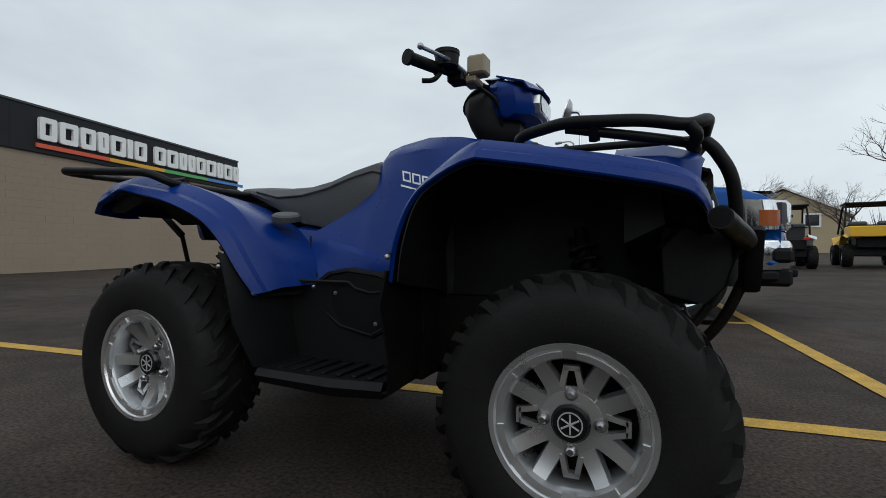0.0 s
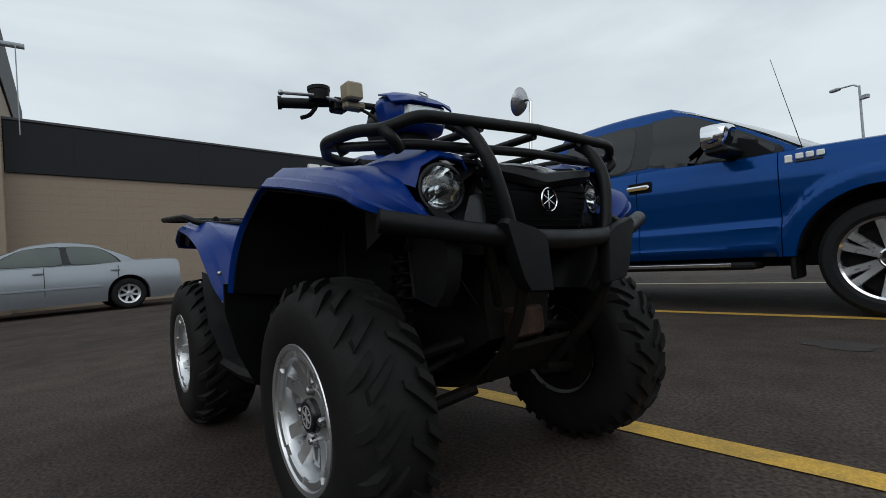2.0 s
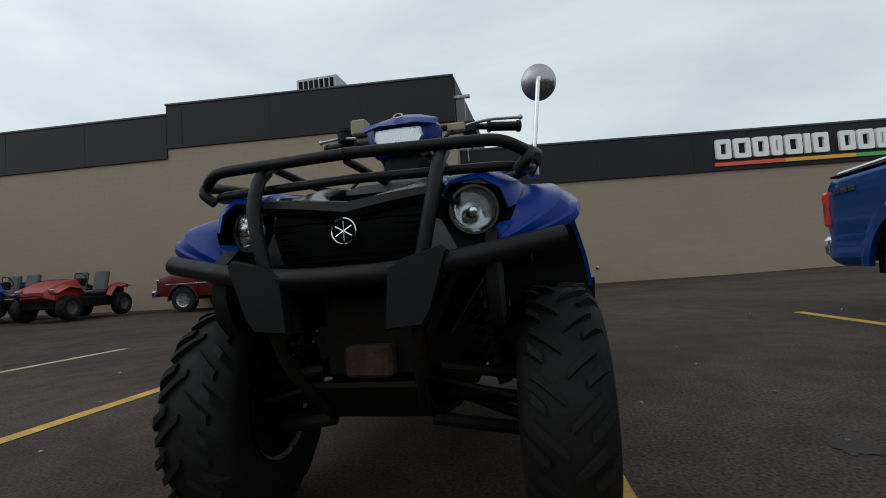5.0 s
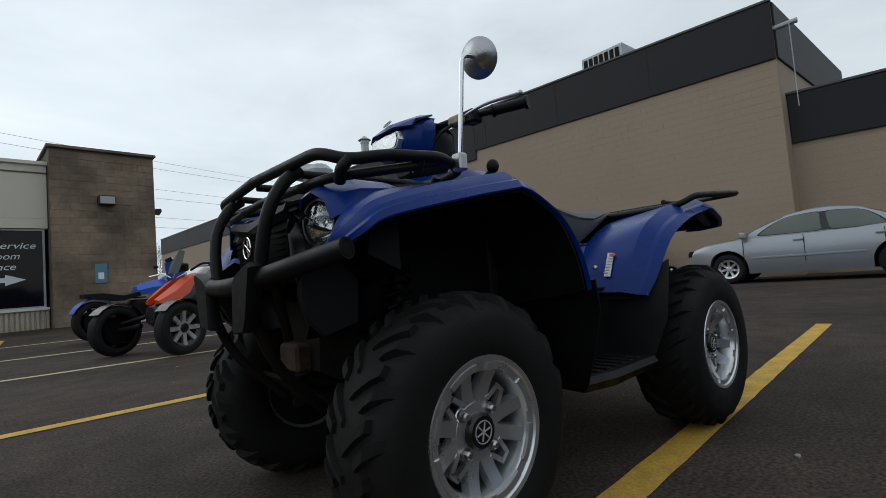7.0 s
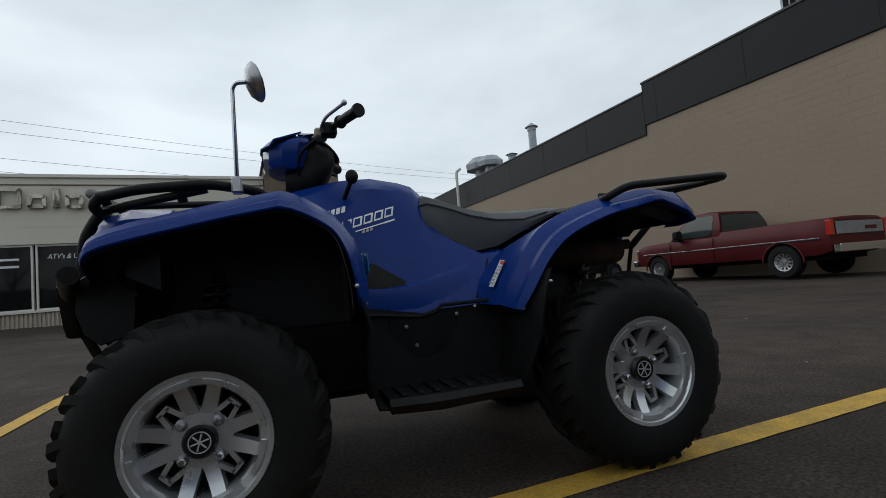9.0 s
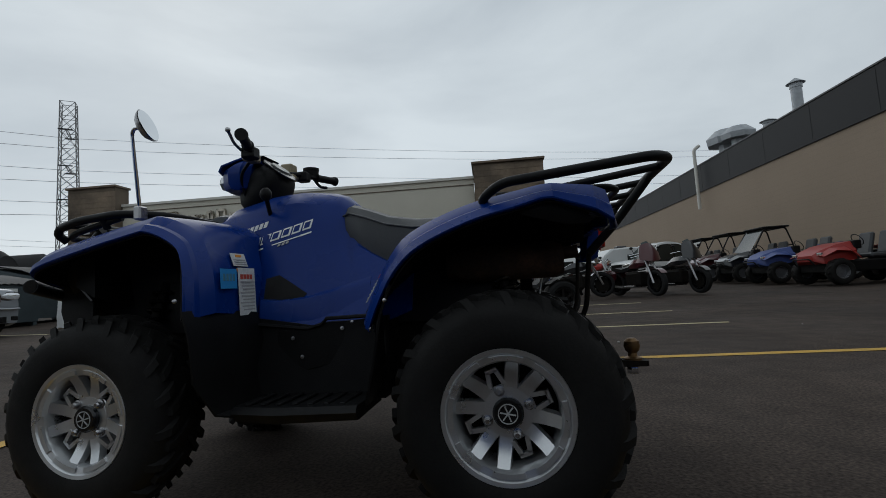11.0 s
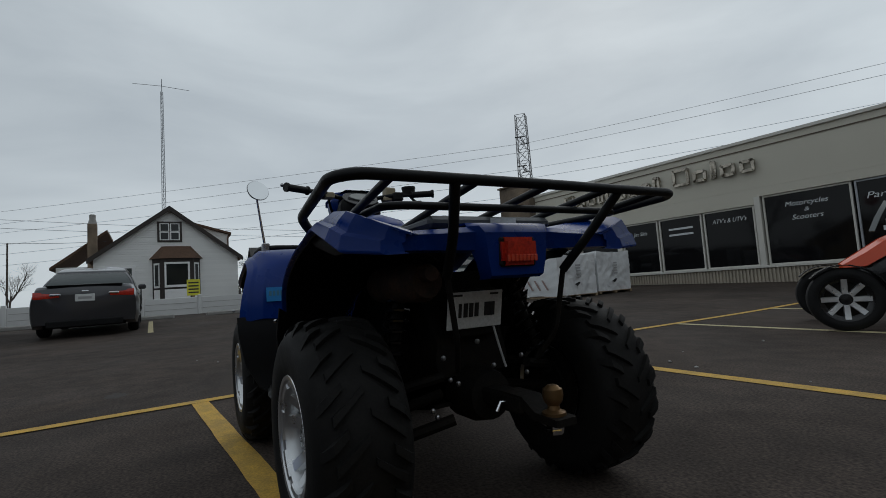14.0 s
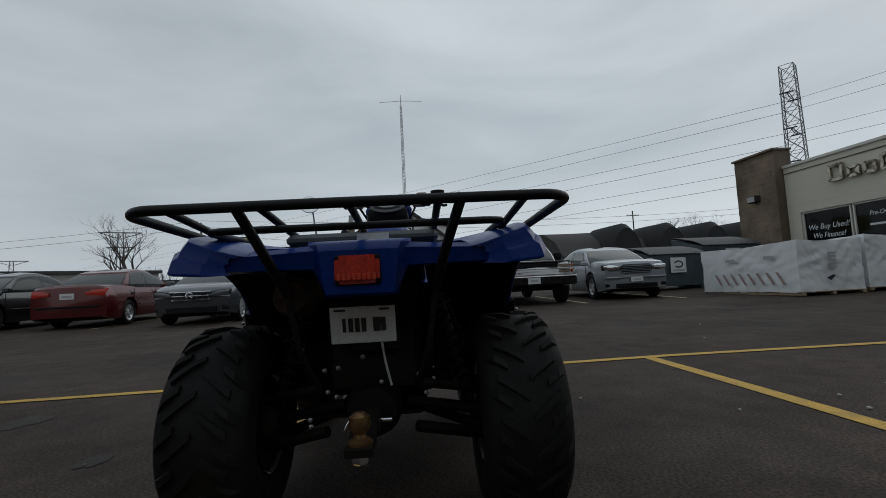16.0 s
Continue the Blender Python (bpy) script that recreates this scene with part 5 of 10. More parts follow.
# rear rack
rr_ = new("rear_rack")
rr_.parent = quad
rr_["label"] = "black tubular steel rear rack"
for s in (1, -1):
    bar("rail", [(-0.59, 0, 0.845), (-0.59, s * 0.40, 0.845), (-0.585, s * 0.465, 0.850), (-0.64, s * 0.505, 0.882), (-1.01, s * 0.535, 0.906), (-1.055, s * 0.49, 0.908), (-1.06, 0, 0.908)], 0.0128, rr_, 0.07, 16)
    bar("strut", [(-1.055, s * 0.265, 0.905), (-0.965, s * 0.225, 0.79), (-0.88, s * 0.20, 0.70)], 0.013, rr_, 0.04)
    bar("lower_stay", [(-0.88, s * 0.20, 0.70), (-0.86, s * 0.17, 0.52), (-0.80, s * 0.14, 0.44)], 0.008, rr_, 0.04, mt=UNDER)
    bar("post", [(-0.66, s * 0.42, 0.868), (-0.66, s * 0.40, 0.845)], 0.012, rr_)
for y in (-0.40, -0.20, 0.0, 0.20, 0.40):
    bar("slat", [(-1.055, y * 1.05, 0.904), (-0.59, y, 0.850)], 0.010, rr_)

bar("lower_rail", [(-0.62, 0.385, 0.872), (-0.92, 0.385, 0.868), (-0.952, 0.345, 0.866), (-0.952, -0.345, 0.866), (-0.92, -0.385, 0.868), (-0.62, -0.385, 0.872)], 0.010, rr_, 0.04)

# tail
for s in (1, -1):
    bm = B()
    sheet(bm, [flip(r, s) for r in ([(-0.74, 0.295, 0.830), (-0.74, 0.21, 0.834), (-0.74, 0.115, 0.836)],
                                    [(-0.885, 0.355, 0.812), (-0.890, 0.21, 0.820), (-0.892, 0.115, 0.826)],
                                    [(-0.918, 0.355, 0.800), (-0.906, 0.21, 0.806), (-0.908, 0.115, 0.810)],
                                    [(-0.918, 0.355, 0.764), (-0.898, 0.21, 0.764), (-0.900, 0.115, 0.762)],
                                    [(-0.880, 0.355, 0.760), (-0.870, 0.21, 0.760), (-0.870, 0.105, 0.756)])], 0.004)
    part("tail_side", bm, BLUE, quad)
bm = B()
sheet(bm, [[(xb, -wo, z), (x, -wi, z), (x - 0.003, 0, z), (x, wi, z), (xb, wo, z)] for x, xb, z, wi, wo in (
    (-0.74, -0.74, 0.842, 0.118, 0.136), (-0.890, -0.885, 0.836, 0.118, 0.138), (-0.912, -0.890, 0.826, 0.112, 0.138), (-0.926, -0.890, 0.806, 0.104, 0.136), (-0.926, -0.890, 0.768, 0.100, 0.132), (-0.924, -0.886, 0.730, 0.096, 0.112), (-0.920, -0.882, 0.692, 0.088, 0.100), (-0.905, -0.872, 0.684, 0.086, 0.096))], 0.005)
part("tail_panel", bm, BLUE, quad, "blue tail panel")
bm = B()
box(bm, (-0.948, -0.055, 0.717), (-0.918, 0.062, 0.792), 0.012, seg=2)
tl = part("tail_lamp", bm, RED_LENS, quad, "red tail lamp with a ribbed lower half")
for k in range(8):
    bm = B()
    box(bm, (-0.951, -0.046 + k * 0.0130, 0.726), (-0.946, -0.0365 + k * 0.0130, 0.744), 0.0015)
    part("lens_rib", bm, RED_BRIGHT, tl)
bm = B()
box(bm, (-0.932, -0.058, 0.714), (-0.918, 0.065, 0.795), 0.006)
part("lamp_gasket", bm, BLACK, tl)
bm = B()
box(bm, (-0.83, -0.215, 0.832), (-0.64, 0.215, 0.866), 0.012)
part("seat_back", bm, GREY_PLASTIC, quad, "grey plastic pad behind the seat")
bm = B()
box(bm, (-0.8335, -0.075, 0.838), (-0.8295, 0.015, 0.860))
part("warning_label", bm, PLATE, quad)
bm = B()
box(bm, (-0.003, -0.0975, -0.056), (0.003, 0.0975, 0.056), 0.002)
bmesh.ops.transform(bm, matrix=pose(-0.725, 0.020, 0.598, 0, -12, 0), verts=bm.verts)
pl = part("number_plate", bm, PLATE, quad, "white plate with dark bars")
def plate_bar(lo, hi):
    bm = B()
    box(bm, lo, hi)
    bmesh.ops.transform(bm, matrix=pose(-0.725, 0.020, 0.598, 0, -12, 0), verts=bm.verts)
    part("plate_bar", bm, INK, pl)


for k, w in enumerate((0.010, 0.014, 0.014, 0.014, 0, 0.022, 0.014)):
    if w:
        y = 0.056 - k * 0.0195
        plate_bar((-0.0055, y - w / 2, -0.020), (-0.003, y + w / 2, 0.022))
for a, b in ((-0.08, -0.05), (0.05, 0.085)):
    plate_bar((-0.0052, a, 0.044), (-0.003, b, 0.050))

# mud guards, foot wells and lower panels
for s in (1, -1):
    bm = B()
    sheet(bm, [flip(r, s) for r in ([(0.245, 0.578, 0.600), (0.228, 0.47, 0.60), (0.20, 0.29, 0.58)], [(0.226, 0.575, 0.52), (0.208, 0.46, 0.52), (0.18, 0.29, 0.50)], [(0.236, 0.550, 0.40), (0.222, 0.44, 0.40), (0.20, 0.29, 0.40)], [(0.205, 0.50, 0.30), (0.20, 0.42, 0.30), (0.18, 0.29, 0.30)], [(0.12, 0.44, 0.275), (0.12, 0.40, 0.275), (0.12, 0.29, 0.275)])], 0.006)
    part("front_mudguard", bm, BLACK, quad)
    bm = B()
    sheet(bm, [flip(r, s) for r in ([(-0.33, 0.515, 0.640), (-0.28, 0.45, 0.60), (-0.24, 0.34, 0.56)], [(-0.30, 0.52, 0.56), (-0.265, 0.45, 0.53), (-0.24, 0.32, 0.50)], [(-0.275, 0.515, 0.44), (-0.255, 0.44, 0.42), (-0.24, 0.31, 0.40)], [(-0.235, 0.48, 0.32), (-0.225, 0.42, 0.315), (-0.22, 0.30, 0.31)])], 0.006)
    part("rear_mudguard", bm, BLACK, quad)
    bm = B()
    ring_loft(bm, [flip(r, s) for r in ([(0.20, 0.285, 0.56), (0.20, 0.30, 0.40), (0.20, 0.31, 0.29), (0.20, 0.2, 0.29), (0.20, 0.2, 0.56)], [(0.0, 0.27, 0.525), (0.0, 0.28, 0.40), (0.0, 0.30, 0.30), (0.0, 0.2, 0.30), (0.0, 0.2, 0.52)], [(-0.26, 0.31, 0.55), (-0.26, 0.31, 0.42), (-0.24, 0.31, 0.30), (-0.24, 0.2, 0.30), (-0.26, 0.2, 0.54)])])
    part("lower_side_panel", bm, BLACK, quad, "black lower side panel")
    bm = B()
    ring_loft(bm, [flip(r, s) for r in ([(0.17, 0.28, 0.315), (0.17, 0.465, 0.318), (0.17, 0.478, 0.300), (0.165, 0.46, 0.275), (0.17, 0.28, 0.285)], [(0.03, 0.28, 0.315), (0.03, 0.485, 0.318), (0.03, 0.498, 0.300), (0.03, 0.48, 0.272), (0.03, 0.28, 0.285)], [(-0.215, 0.28, 0.318), (-0.215, 0.485, 0.322), (-0.215, 0.498, 0.305), (-0.215, 0.48, 0.282), (-0.215, 0.28, 0.288)])])
    fb = part("footboard", bm, POWDER, quad, "black footboard with raised grips")
    for k in range(7):
        bm = B()
        x = 0.13 - k * 0.048
        box(bm, (x - 0.012, min(s * 0.32, s * 0.46), 0.317), (x + 0.004, max(s * 0.32, s * 0.46), 0.3245), 0.002)
        part("foot_grip", bm, BLACK, fb)
    for p in ((0.252, 0.598, 0.630), (-0.255, 0.47, 0.523), (-0.32, 0.532, 0.599), (-0.15, 0.335, 0.535)):
        bm = B()
        bmesh.ops.create_uvsphere(bm, u_segments=8, v_segments=6, radius=0.0065, matrix=Matrix.Translation((p[0], p[1] * s * 0.985, p[2])))
        part("bolt", bm, STEEL, quad)
COVERS = [[(-0.185, 0.536), (-0.13, 0.538), (-0.03, 0.536), (0.02, 0.520), (0.125, 0.514), (0.135, 0.44), (0.03, 0.385), (-0.09, 0.41), (-0.185, 0.48)], [(-0.175, 0.550), (-0.13, 0.580), (-0.06, 0.592), (0.05, 0.580), (0.125, 0.556), (0.135, 0.44), (0.03, 0.385), (-0.09, 0.41), (-0.185, 0.48)]]
for s in (1, -1):
    COVER = COVERS[s < 0]
    mid_x, mid_z = -0.03, 0.49
    bm = B()
    ring_loft(bm, [flip([(mid_x + (x - mid_x) * q, y, mid_z + (z - mid_z) * q) for x, z in COVER], s) for q, y in (((1.0, 0.255), (1.0, 0.284), (0.97, 0.291), (0.90, 0.293), (0.86, 0.288), (0.80, 0.288)) if s < 0 else ((1.0, 0.255), (1.0, 0.282), (0.97, 0.286)))])
    sc = part("side_cover", bm, BLACK, quad, "black engine side cover with a raised rim" if s < 0 else "flat black engine side cover")
    for x, z in ((-0.10, 0.515), (0.07, 0.49), (0.04, 0.43)):
        bm = B()
        lathe(bm, [(0.006, 0.0), (0.0065, 0.004), (0.0, 0.005)], 8, "y", cap=False)
        bmesh.ops.transform(bm, matrix=pose(x, s * 0.2885, z, 0, 0, 0 if s > 0 else 180), verts=bm.verts)
        part("bolt", bm, STEEL, sc)
    # seam between the rear wing panel and the side panel
    bm = B()
    tube(bm, flip([(x, skin(x, z) - 0.0005, z) for x, z in ((-0.262, 0.690), (-0.235, 0.648), (-0.205, 0.605), (-0.178, 0.560))], s), 0.0028, 6)
    part("panel_seam", bm, UNDER, quad)

# frame, engine and running gear
bm = B()
ring_loft(bm, [[(x, -w, z0), (x, -w * 1.1, (z0 + z1) / 2), (x, -w, z1), (x, w, z1), (x, w * 1.1, (z0 + z1) / 2), (x, w, z0)] for x, w, z0, z1 in ((0.80, 0.11, 0.42, 0.60), (0.70, 0.15, 0.36, 0.74), (0.40, 0.19, 0.30, 0.82), (0.10, 0.18, 0.30, 0.70), (-0.30, 0.18, 0.31, 0.68), (-0.56, 0.15, 0.36, 0.72), (-0.66, 0.12, 0.40, 0.50))])
part("chassis", bm, UNDER, quad, "dark dirty chassis and engine mass")
bm = B()
ring_loft(bm, [[(x, -w, z), (x, w, z), (x, w, z + 0.012), (x, -w, z + 0.012)] for x, w, z in ((0.86, 0.13, 0.40), (0.76, 0.15, 0.305), (0.55, 0.16, 0.275), (-0.45, 0.16, 0.275), (-0.65, 0.14, 0.31))])
part("skid_plate", bm, UNDER, quad)
bm = B()
box(bm, (0.79, -0.058, 0.415), (0.838, 0.058, 0.49), 0.008)
part("winch_mount", bm, RUST, quad, "rust-stained winch mount")
for s in (1, -1):
    for x in (0.626, -0.620):
        bar("axle_shaft", [(x, s * 0.10, 0.345), (x, s * (0.41 if x > 0 else 0.36), 0.302)], 0.017, quad, sides=10, mt=UNDER)
        for dx in (-0.13, 0.13):
            bar("wishbone", [(x + dx, s * 0.13, 0.300), (x + dx * 0.25, s * (0.40 if x > 0 else 0.355), 0.235)], 0.017, quad, sides=8, mt=UNDER)
            bar("wishbone", [(x + dx * 0.9, s * 0.15, 0.42), (x + dx * 0.25, s * (0.39 if x > 0 else 0.345), 0.375)], 0.014, quad, sides=8, mt=UNDER)
        bm = B()
        lathe(bm, [(0.0, -0.05), (0.06, -0.05), (0.085, -0.02), (0.085, 0.02), (0.0, 0.03)], 18, "y", (x, s * (0.392 if x > 0 else 0.345), 0.302), cap=False)
        part("hub_carrier", bm, UNDER, quad)
        sh = new("shock_absorber")
        sh.parent = quad
        top, bot = Vector((x - 0.02 * (1 if x > 0 else -1), s * 0.20, 0.70)), Vector((x + 0.04 * (1 if x > 0 else -1), s * 0.30, 0.36))
        bar("damper", [top, bot], 0.018, sh, mt=UNDER)
        bm = B()
        ax = (bot - top)
        e1 = ax.orthogonal().normalized()
        e2 = ax.normalized().cross(e1)
        tube(bm, [top + ax * (0.08 + 0.8 * k / 72) + (e1 * math.cos(k * 0.78) + e2 * math.sin(k * 0.78)) * 0.034 for k in range(73)], 0.006, 6)
        part("coil_spring", bm, GLOSS, sh)
    bar("tie_rod", [(0.70, s * 0.06, 0.40), (0.71, s * 0.35, 0.33)], 0.009, quad, mt=UNDER)
bm = B()
lathe(bm, [(0.0, -0.80), (0.045, -0.80), (0.056, -0.77), (0.058, -0.50), (0.04, -0.44), (0.0, -0.44)], 20, "x", (0, 0.215, 0.690), cap=False)
si = part("silencer", bm, RUST, quad, "rust-brown exhaust silencer under the rear wing")
bm = B()
tube(bm, [(-0.78, 0.22, 0.705), (-0.845, 0.225, 0.709)], 0.020, 12)
part("tailpipe", bm, RUST, si, "rust-brown tailpipe")
bm = B()
lathe(bm, [(0.0, -0.10), (0.07, -0.09), (0.085, -0.03), (0.085, 0.04), (0.06, 0.08), (0.0, 0.08)], 20, "x", (-0.66, 0, 0.345), cap=False)
part("differential", bm, UNDER, quad)
bm = B()
box(bm, (-0.700, -0.085, 0.515), (-0.660, 0.06, 0.66), 0.006)
part("plate_bracket", bm, UNDER, quad)
hi = new("tow_hitch")
hi.parent = quad
hi["label"] = "steel tow hitch with a tarnished ball"
bm = B()
box(bm, (-0.93, -0.035, 0.325), (-0.70, 0.035, 0.375), 0.008)
part("receiver", bm, UNDER, hi)
bm = B()
prism(bm, [(-0.84, 0.355), (-0.92, 0.352), (-0.97, 0.322), (-1.06, 0.322), (-1.06, 0.340), (-0.98, 0.344), (-0.93, 0.376), (-0.84, 0.378)], -0.032, 0.032, chamfer=0.005)
part("drawbar", bm, UNDER, hi)
bm = B()
lathe(bm, [(0.0, 0.297), (0.017, 0.297), (0.017, 0.322), (0.030, 0.340), (0.030, 0.348), (0.016, 0.354), (0.014, 0.364), (0.022, 0.372), (0.0265, 0.387), (0.024, 0.404), (0.012, 0.413), (0.0, 0.414)], 20, "z", (-1.015, 0, 0), cap=False)
part("ball", bm, BRASS, hi)
bm = B()
lathe(bm, [(0.0, 0.296), (0.020, 0.296), (0.022, 0.306), (0.020, 0.318), (0.0, 0.318)], 6, "z", (-1.015, 0, 0), cap=False)
part("ball_nut", bm, CHROME, hi)
bm = B()
tube(bm, [(-0.735, -0.035, 0.545), (-0.745, -0.045, 0.48), (-0.75, -0.06, 0.42)], 0.0035, 6, bend=0.03)
part("wire_lead", bm, GREY_PRINT, quad)
bar("hitch_pin", [(-0.86, -0.065, 0.352), (-0.86, 0.05, 0.352), (-0.86, 0.062, 0.33)], 0.006, hi, mt=CHROME)
for k in range(12):
    rnd = random.Random(k)
    bm = B()
    bmesh.ops.create_uvsphere(bm, u_segments=7, v_segments=5, radius=0.008, matrix=Matrix.Translation((-0.72 - rnd.random() * 0.02, rnd.uniform(-0.2, 0.2), rnd.uniform(0.30, 0.52))))
    part("bolt", bm, STEEL, quad)

# mirror
mi = new("mirror")
mi.parent = quad
mi["label"] = "round chrome mirror on a thin stalk"
bar("stalk", [(0.527, 0.408, 0.920), (0.524, 0.440, 1.176), (0.514, 0.444, 1.190), (0.490, 0.446, 1.192)], 0.0062, mi, 0.014, mt=CHROME)
facing = Matrix.Translation((0.476, 0.446, 1.190)) @ Vector((1, 0, 0)).rotation_difference(Vector((-0.90, -0.22, 0.30))).to_matrix().to_4x4()
bm = B()
lathe(bm, [(0.0, -0.014), (0.016, -0.012), (0.038, -0.004), (0.050, 0.008), (0.053, 0.014), (0.0, 0.016)], 32, "x", cap=False)
bmesh.ops.transform(bm, matrix=facing, verts=bm.verts)
part("mirror_shell", bm, STEEL, mi)
bm = B()
lathe(bm, [(0.0, 0.0165), (0.050, 0.0165), (0.050, 0.018), (0.0, 0.0185)], 32, "x", cap=False)
bmesh.ops.transform(bm, matrix=facing, verts=bm.verts)
part("mirror_glass", bm, MIRROR, mi)
bm = B()
box(bm, (0.513, 0.388, 0.900), (0.541, 0.424, 0.945), 0.005)
part("mirror_clamp", bm, STEEL, mi)


# decals: thin plates on the panels
def decal(name, c, u, v, w, h, material, label="", off=0.0015, parent=None):
    """A thin plate at c, w along u and h along v."""
    u, v = Vector(u).normalized(), Vector(v)
    v = (v - u * v.dot(u)).normalized()
    n = u.cross(v)
    bm = B()
    box(bm, (-w / 2, -h / 2, 0), (w / 2, h / 2, off))
    bmesh.ops.transform(bm, matrix=Matrix((Vector((u.x, v.x, n.x, c[0])), Vector((u.y, v.y, n.y, c[1])), Vector((u.z, v.z, n.z, c[2])), Vector((0, 0, 0, 1)))), verts=bm.verts)
    return part(name, bm, material, parent or quad, label)


def on_flank(name, x, z, w, h, material, s, slant=0.0, off=0.002):
    """A thin plate on the tank's flank, following its slope."""
    xs = ((x + w / 2, z - h / 2 - 0.14 * w - slant), (x - w / 2, z - h / 2 + 0.14 * w - slant), (x - w / 2 - 0.22 * h, z + h / 2 + 0.14 * w), (x + w / 2 - 0.22 * h, z + h / 2 - 0.14 * w))
    bm = B()
    ring_loft(bm, [flip([(a, skin(a, b) + o, b) for a, b in xs], s) for o in (-0.001, off)])
    return part(name, bm, material, quad)


for s in (1, -1):
    for k in range(6):  # light shapes of the maker's word
        on_flank("name_shape", 0.318 - k * 0.0178, 0.862 + k * 0.0052, 0.0125, 0.022, WHITE, s)
    for k in range(6):  # outlined shapes of the model's word
        x, z = 0.262 - k * 0.0375, 0.822 + k * 0.0108
        on_flank("word_shape", x, z, 0.031, 0.034, LETTER, s, off=0.0012)
        on_flank("word_core", x, z, 0.020, 0.022, BLUE, s, off=0.0026)
    for k in range(5):
        on_flank("badge_stripe", 0.235 - k * 0.040, 0.798 + k * 0.0112, 0.040, 0.006 if k in (0, 4) else 0.004, LETTER, s)
    for k in range(3):
        on_flank("badge_shape", 0.168 - k * 0.014, 0.808 + k * 0.004, 0.009, 0.009, GREY_PRINT, s)
def on_leg(name, y, z, w, h, material, label="", off=0.003, parent=None):
    """A plate on the rear face of the left front wing."""
    x = 0.210 + max(0, z - 0.69) * 0.33 - 0.005 - off
    return decal(name, (x, y, z), (0, -1, 0), (0.03 if z < 0.70 else 0.33, 0, 1), w, h, material, label, 0.0015, parent)


sticker = on_leg("registration_sticker", 0.425, 0.690, 0.078, 0.060, STICKER_BLUE, "blue registration sticker with a pale year")
for k in range(4):
    on_leg("sticker_shape", 0.448 - k * 0.0155, 0.694, 0.010, 0.022, BLUE_SIGN, "", 0.005, sticker)
on_leg("sticker_shape", 0.425, 0.714, 0.060, 0.006, WHITE, "", 0.005, sticker)
label = on_leg("warning_label", 0.332, 0.650, 0.088, 0.150, PLATE, "white safety label with small print")
on_leg("label_band", 0.332, 0.717, 0.084, 0.012, STICKER_ORANGE, "", 0.005, label)
for k in range(4):
    on_leg("label_picture", 0.360 - k * 0.0165, 0.697, 0.013, 0.015, STICKER_RED, "", 0.005, label)
for k in range(9):
    on_leg("label_print", 0.332 - (k % 3) * 0.003, 0.680 - k * 0.0110, 0.074 - (k % 3) * 0.006, 0.0042, GREY_PRINT, "", 0.005, label)
upper = on_leg("warning_label", 0.342, 0.752, 0.074, 0.044, PLATE, "white label with an orange heading")
on_leg("label_band", 0.342, 0.765, 0.030, 0.008, STICKER_ORANGE, "", 0.005, upper)
for k in range(3):
    on_leg("label_print", 0.342, 0.752 - k * 0.007, 0.060, 0.003, GREY_PRINT, "", 0.005, upper)
# safety label on the rear wing's flank
LC, LU, LV = Vector((-0.232, 0.343, 0.634)), Vector((-0.26, 0.96, -0.09)), Vector((-0.55, 0.1, 0.82)).normalized()
lb = decal("warning_label", LC, LU, LV, 0.022, 0.098, PLATE, "white label with red heading and small print", 0.003)
decal("label_band", LC + LV * 0.040, LU, LV, 0.019, 0.012, STICKER_RED, "", 0.005, lb)
for k in range(6):
    decal("label_print", LC + LV * (0.024 - k * 0.012), LU, LV, 0.017, 0.004, GREY_PRINT, "", 0.005, lb)


# ---- vehicles ----
def road_wheel(root, x, y, r, w, s, rim_r, spokes, rim_mat, twin=False, name="wheel", spoke_mat=None):
    wh = new(name)
    wh.parent = root
    wh.matrix_basis = pose(x, y, r, 0, 0, 0 if s > 0 else 180)
    h = w / 2
    bm = B()
    lathe(bm, [(rim_r, -h * 0.8), (rim_r + 0.03, -h), (r - 0.04, -h), (r - 0.008, -h * 0.75), (r, -h * 0.4), (r, h * 0.4), (r - 0.008, h * 0.75), (r - 0.04, h), (rim_r + 0.03, h), (rim_r, h * 0.8)], 40, "y", cap=False)
    part("tyre", bm, CAR_RUBBER, wh)
    bm = B()
    lathe(bm, [(rim_r - 0.035, -h), (rim_r - 0.04, h * 0.45), (rim_r - 0.012, h * 0.80), (rim_r + 0.004, h * 0.86), (rim_r + 0.006, h * 0.78)], 40, "y", cap=False)
    part("rim", bm, rim_mat, wh)
    bm = B()
    lathe(bm, [(0.0, h * 0.2), (rim_r - 0.03, h * 0.2), (rim_r - 0.03, h * 0.1), (0.0, h * 0.1)], 24, "y", cap=False)
    part("brake_plate", bm, UNDER, wh)
    bm = B()
    lathe(bm, [(rim_r * 0.26, h * 0.2), (rim_r * 0.26, h * 0.70), (rim_r * 0.22, h * 0.74), (rim_r * 0.20, h * 0.66), (0.0, h * 0.68)], 20, "y", cap=False)
    part("hub", bm, rim_mat, wh)
    for k in range(spokes):
        a = 2 * math.pi * k / spokes + math.pi / 2
        for da in ((-0.17, 0.17) if twin else (0.0,)):
            bm = B()
            spoke(bm, a + da, rim_r * 0.22, rim_r - 0.015, rim_r * (0.080 if twin else 0.13), rim_r * (0.115 if twin else 0.14), h * 0.66, h * 0.78, 0.03)
            part("spoke", bm, spoke_mat or rim_mat, wh)
    return wh


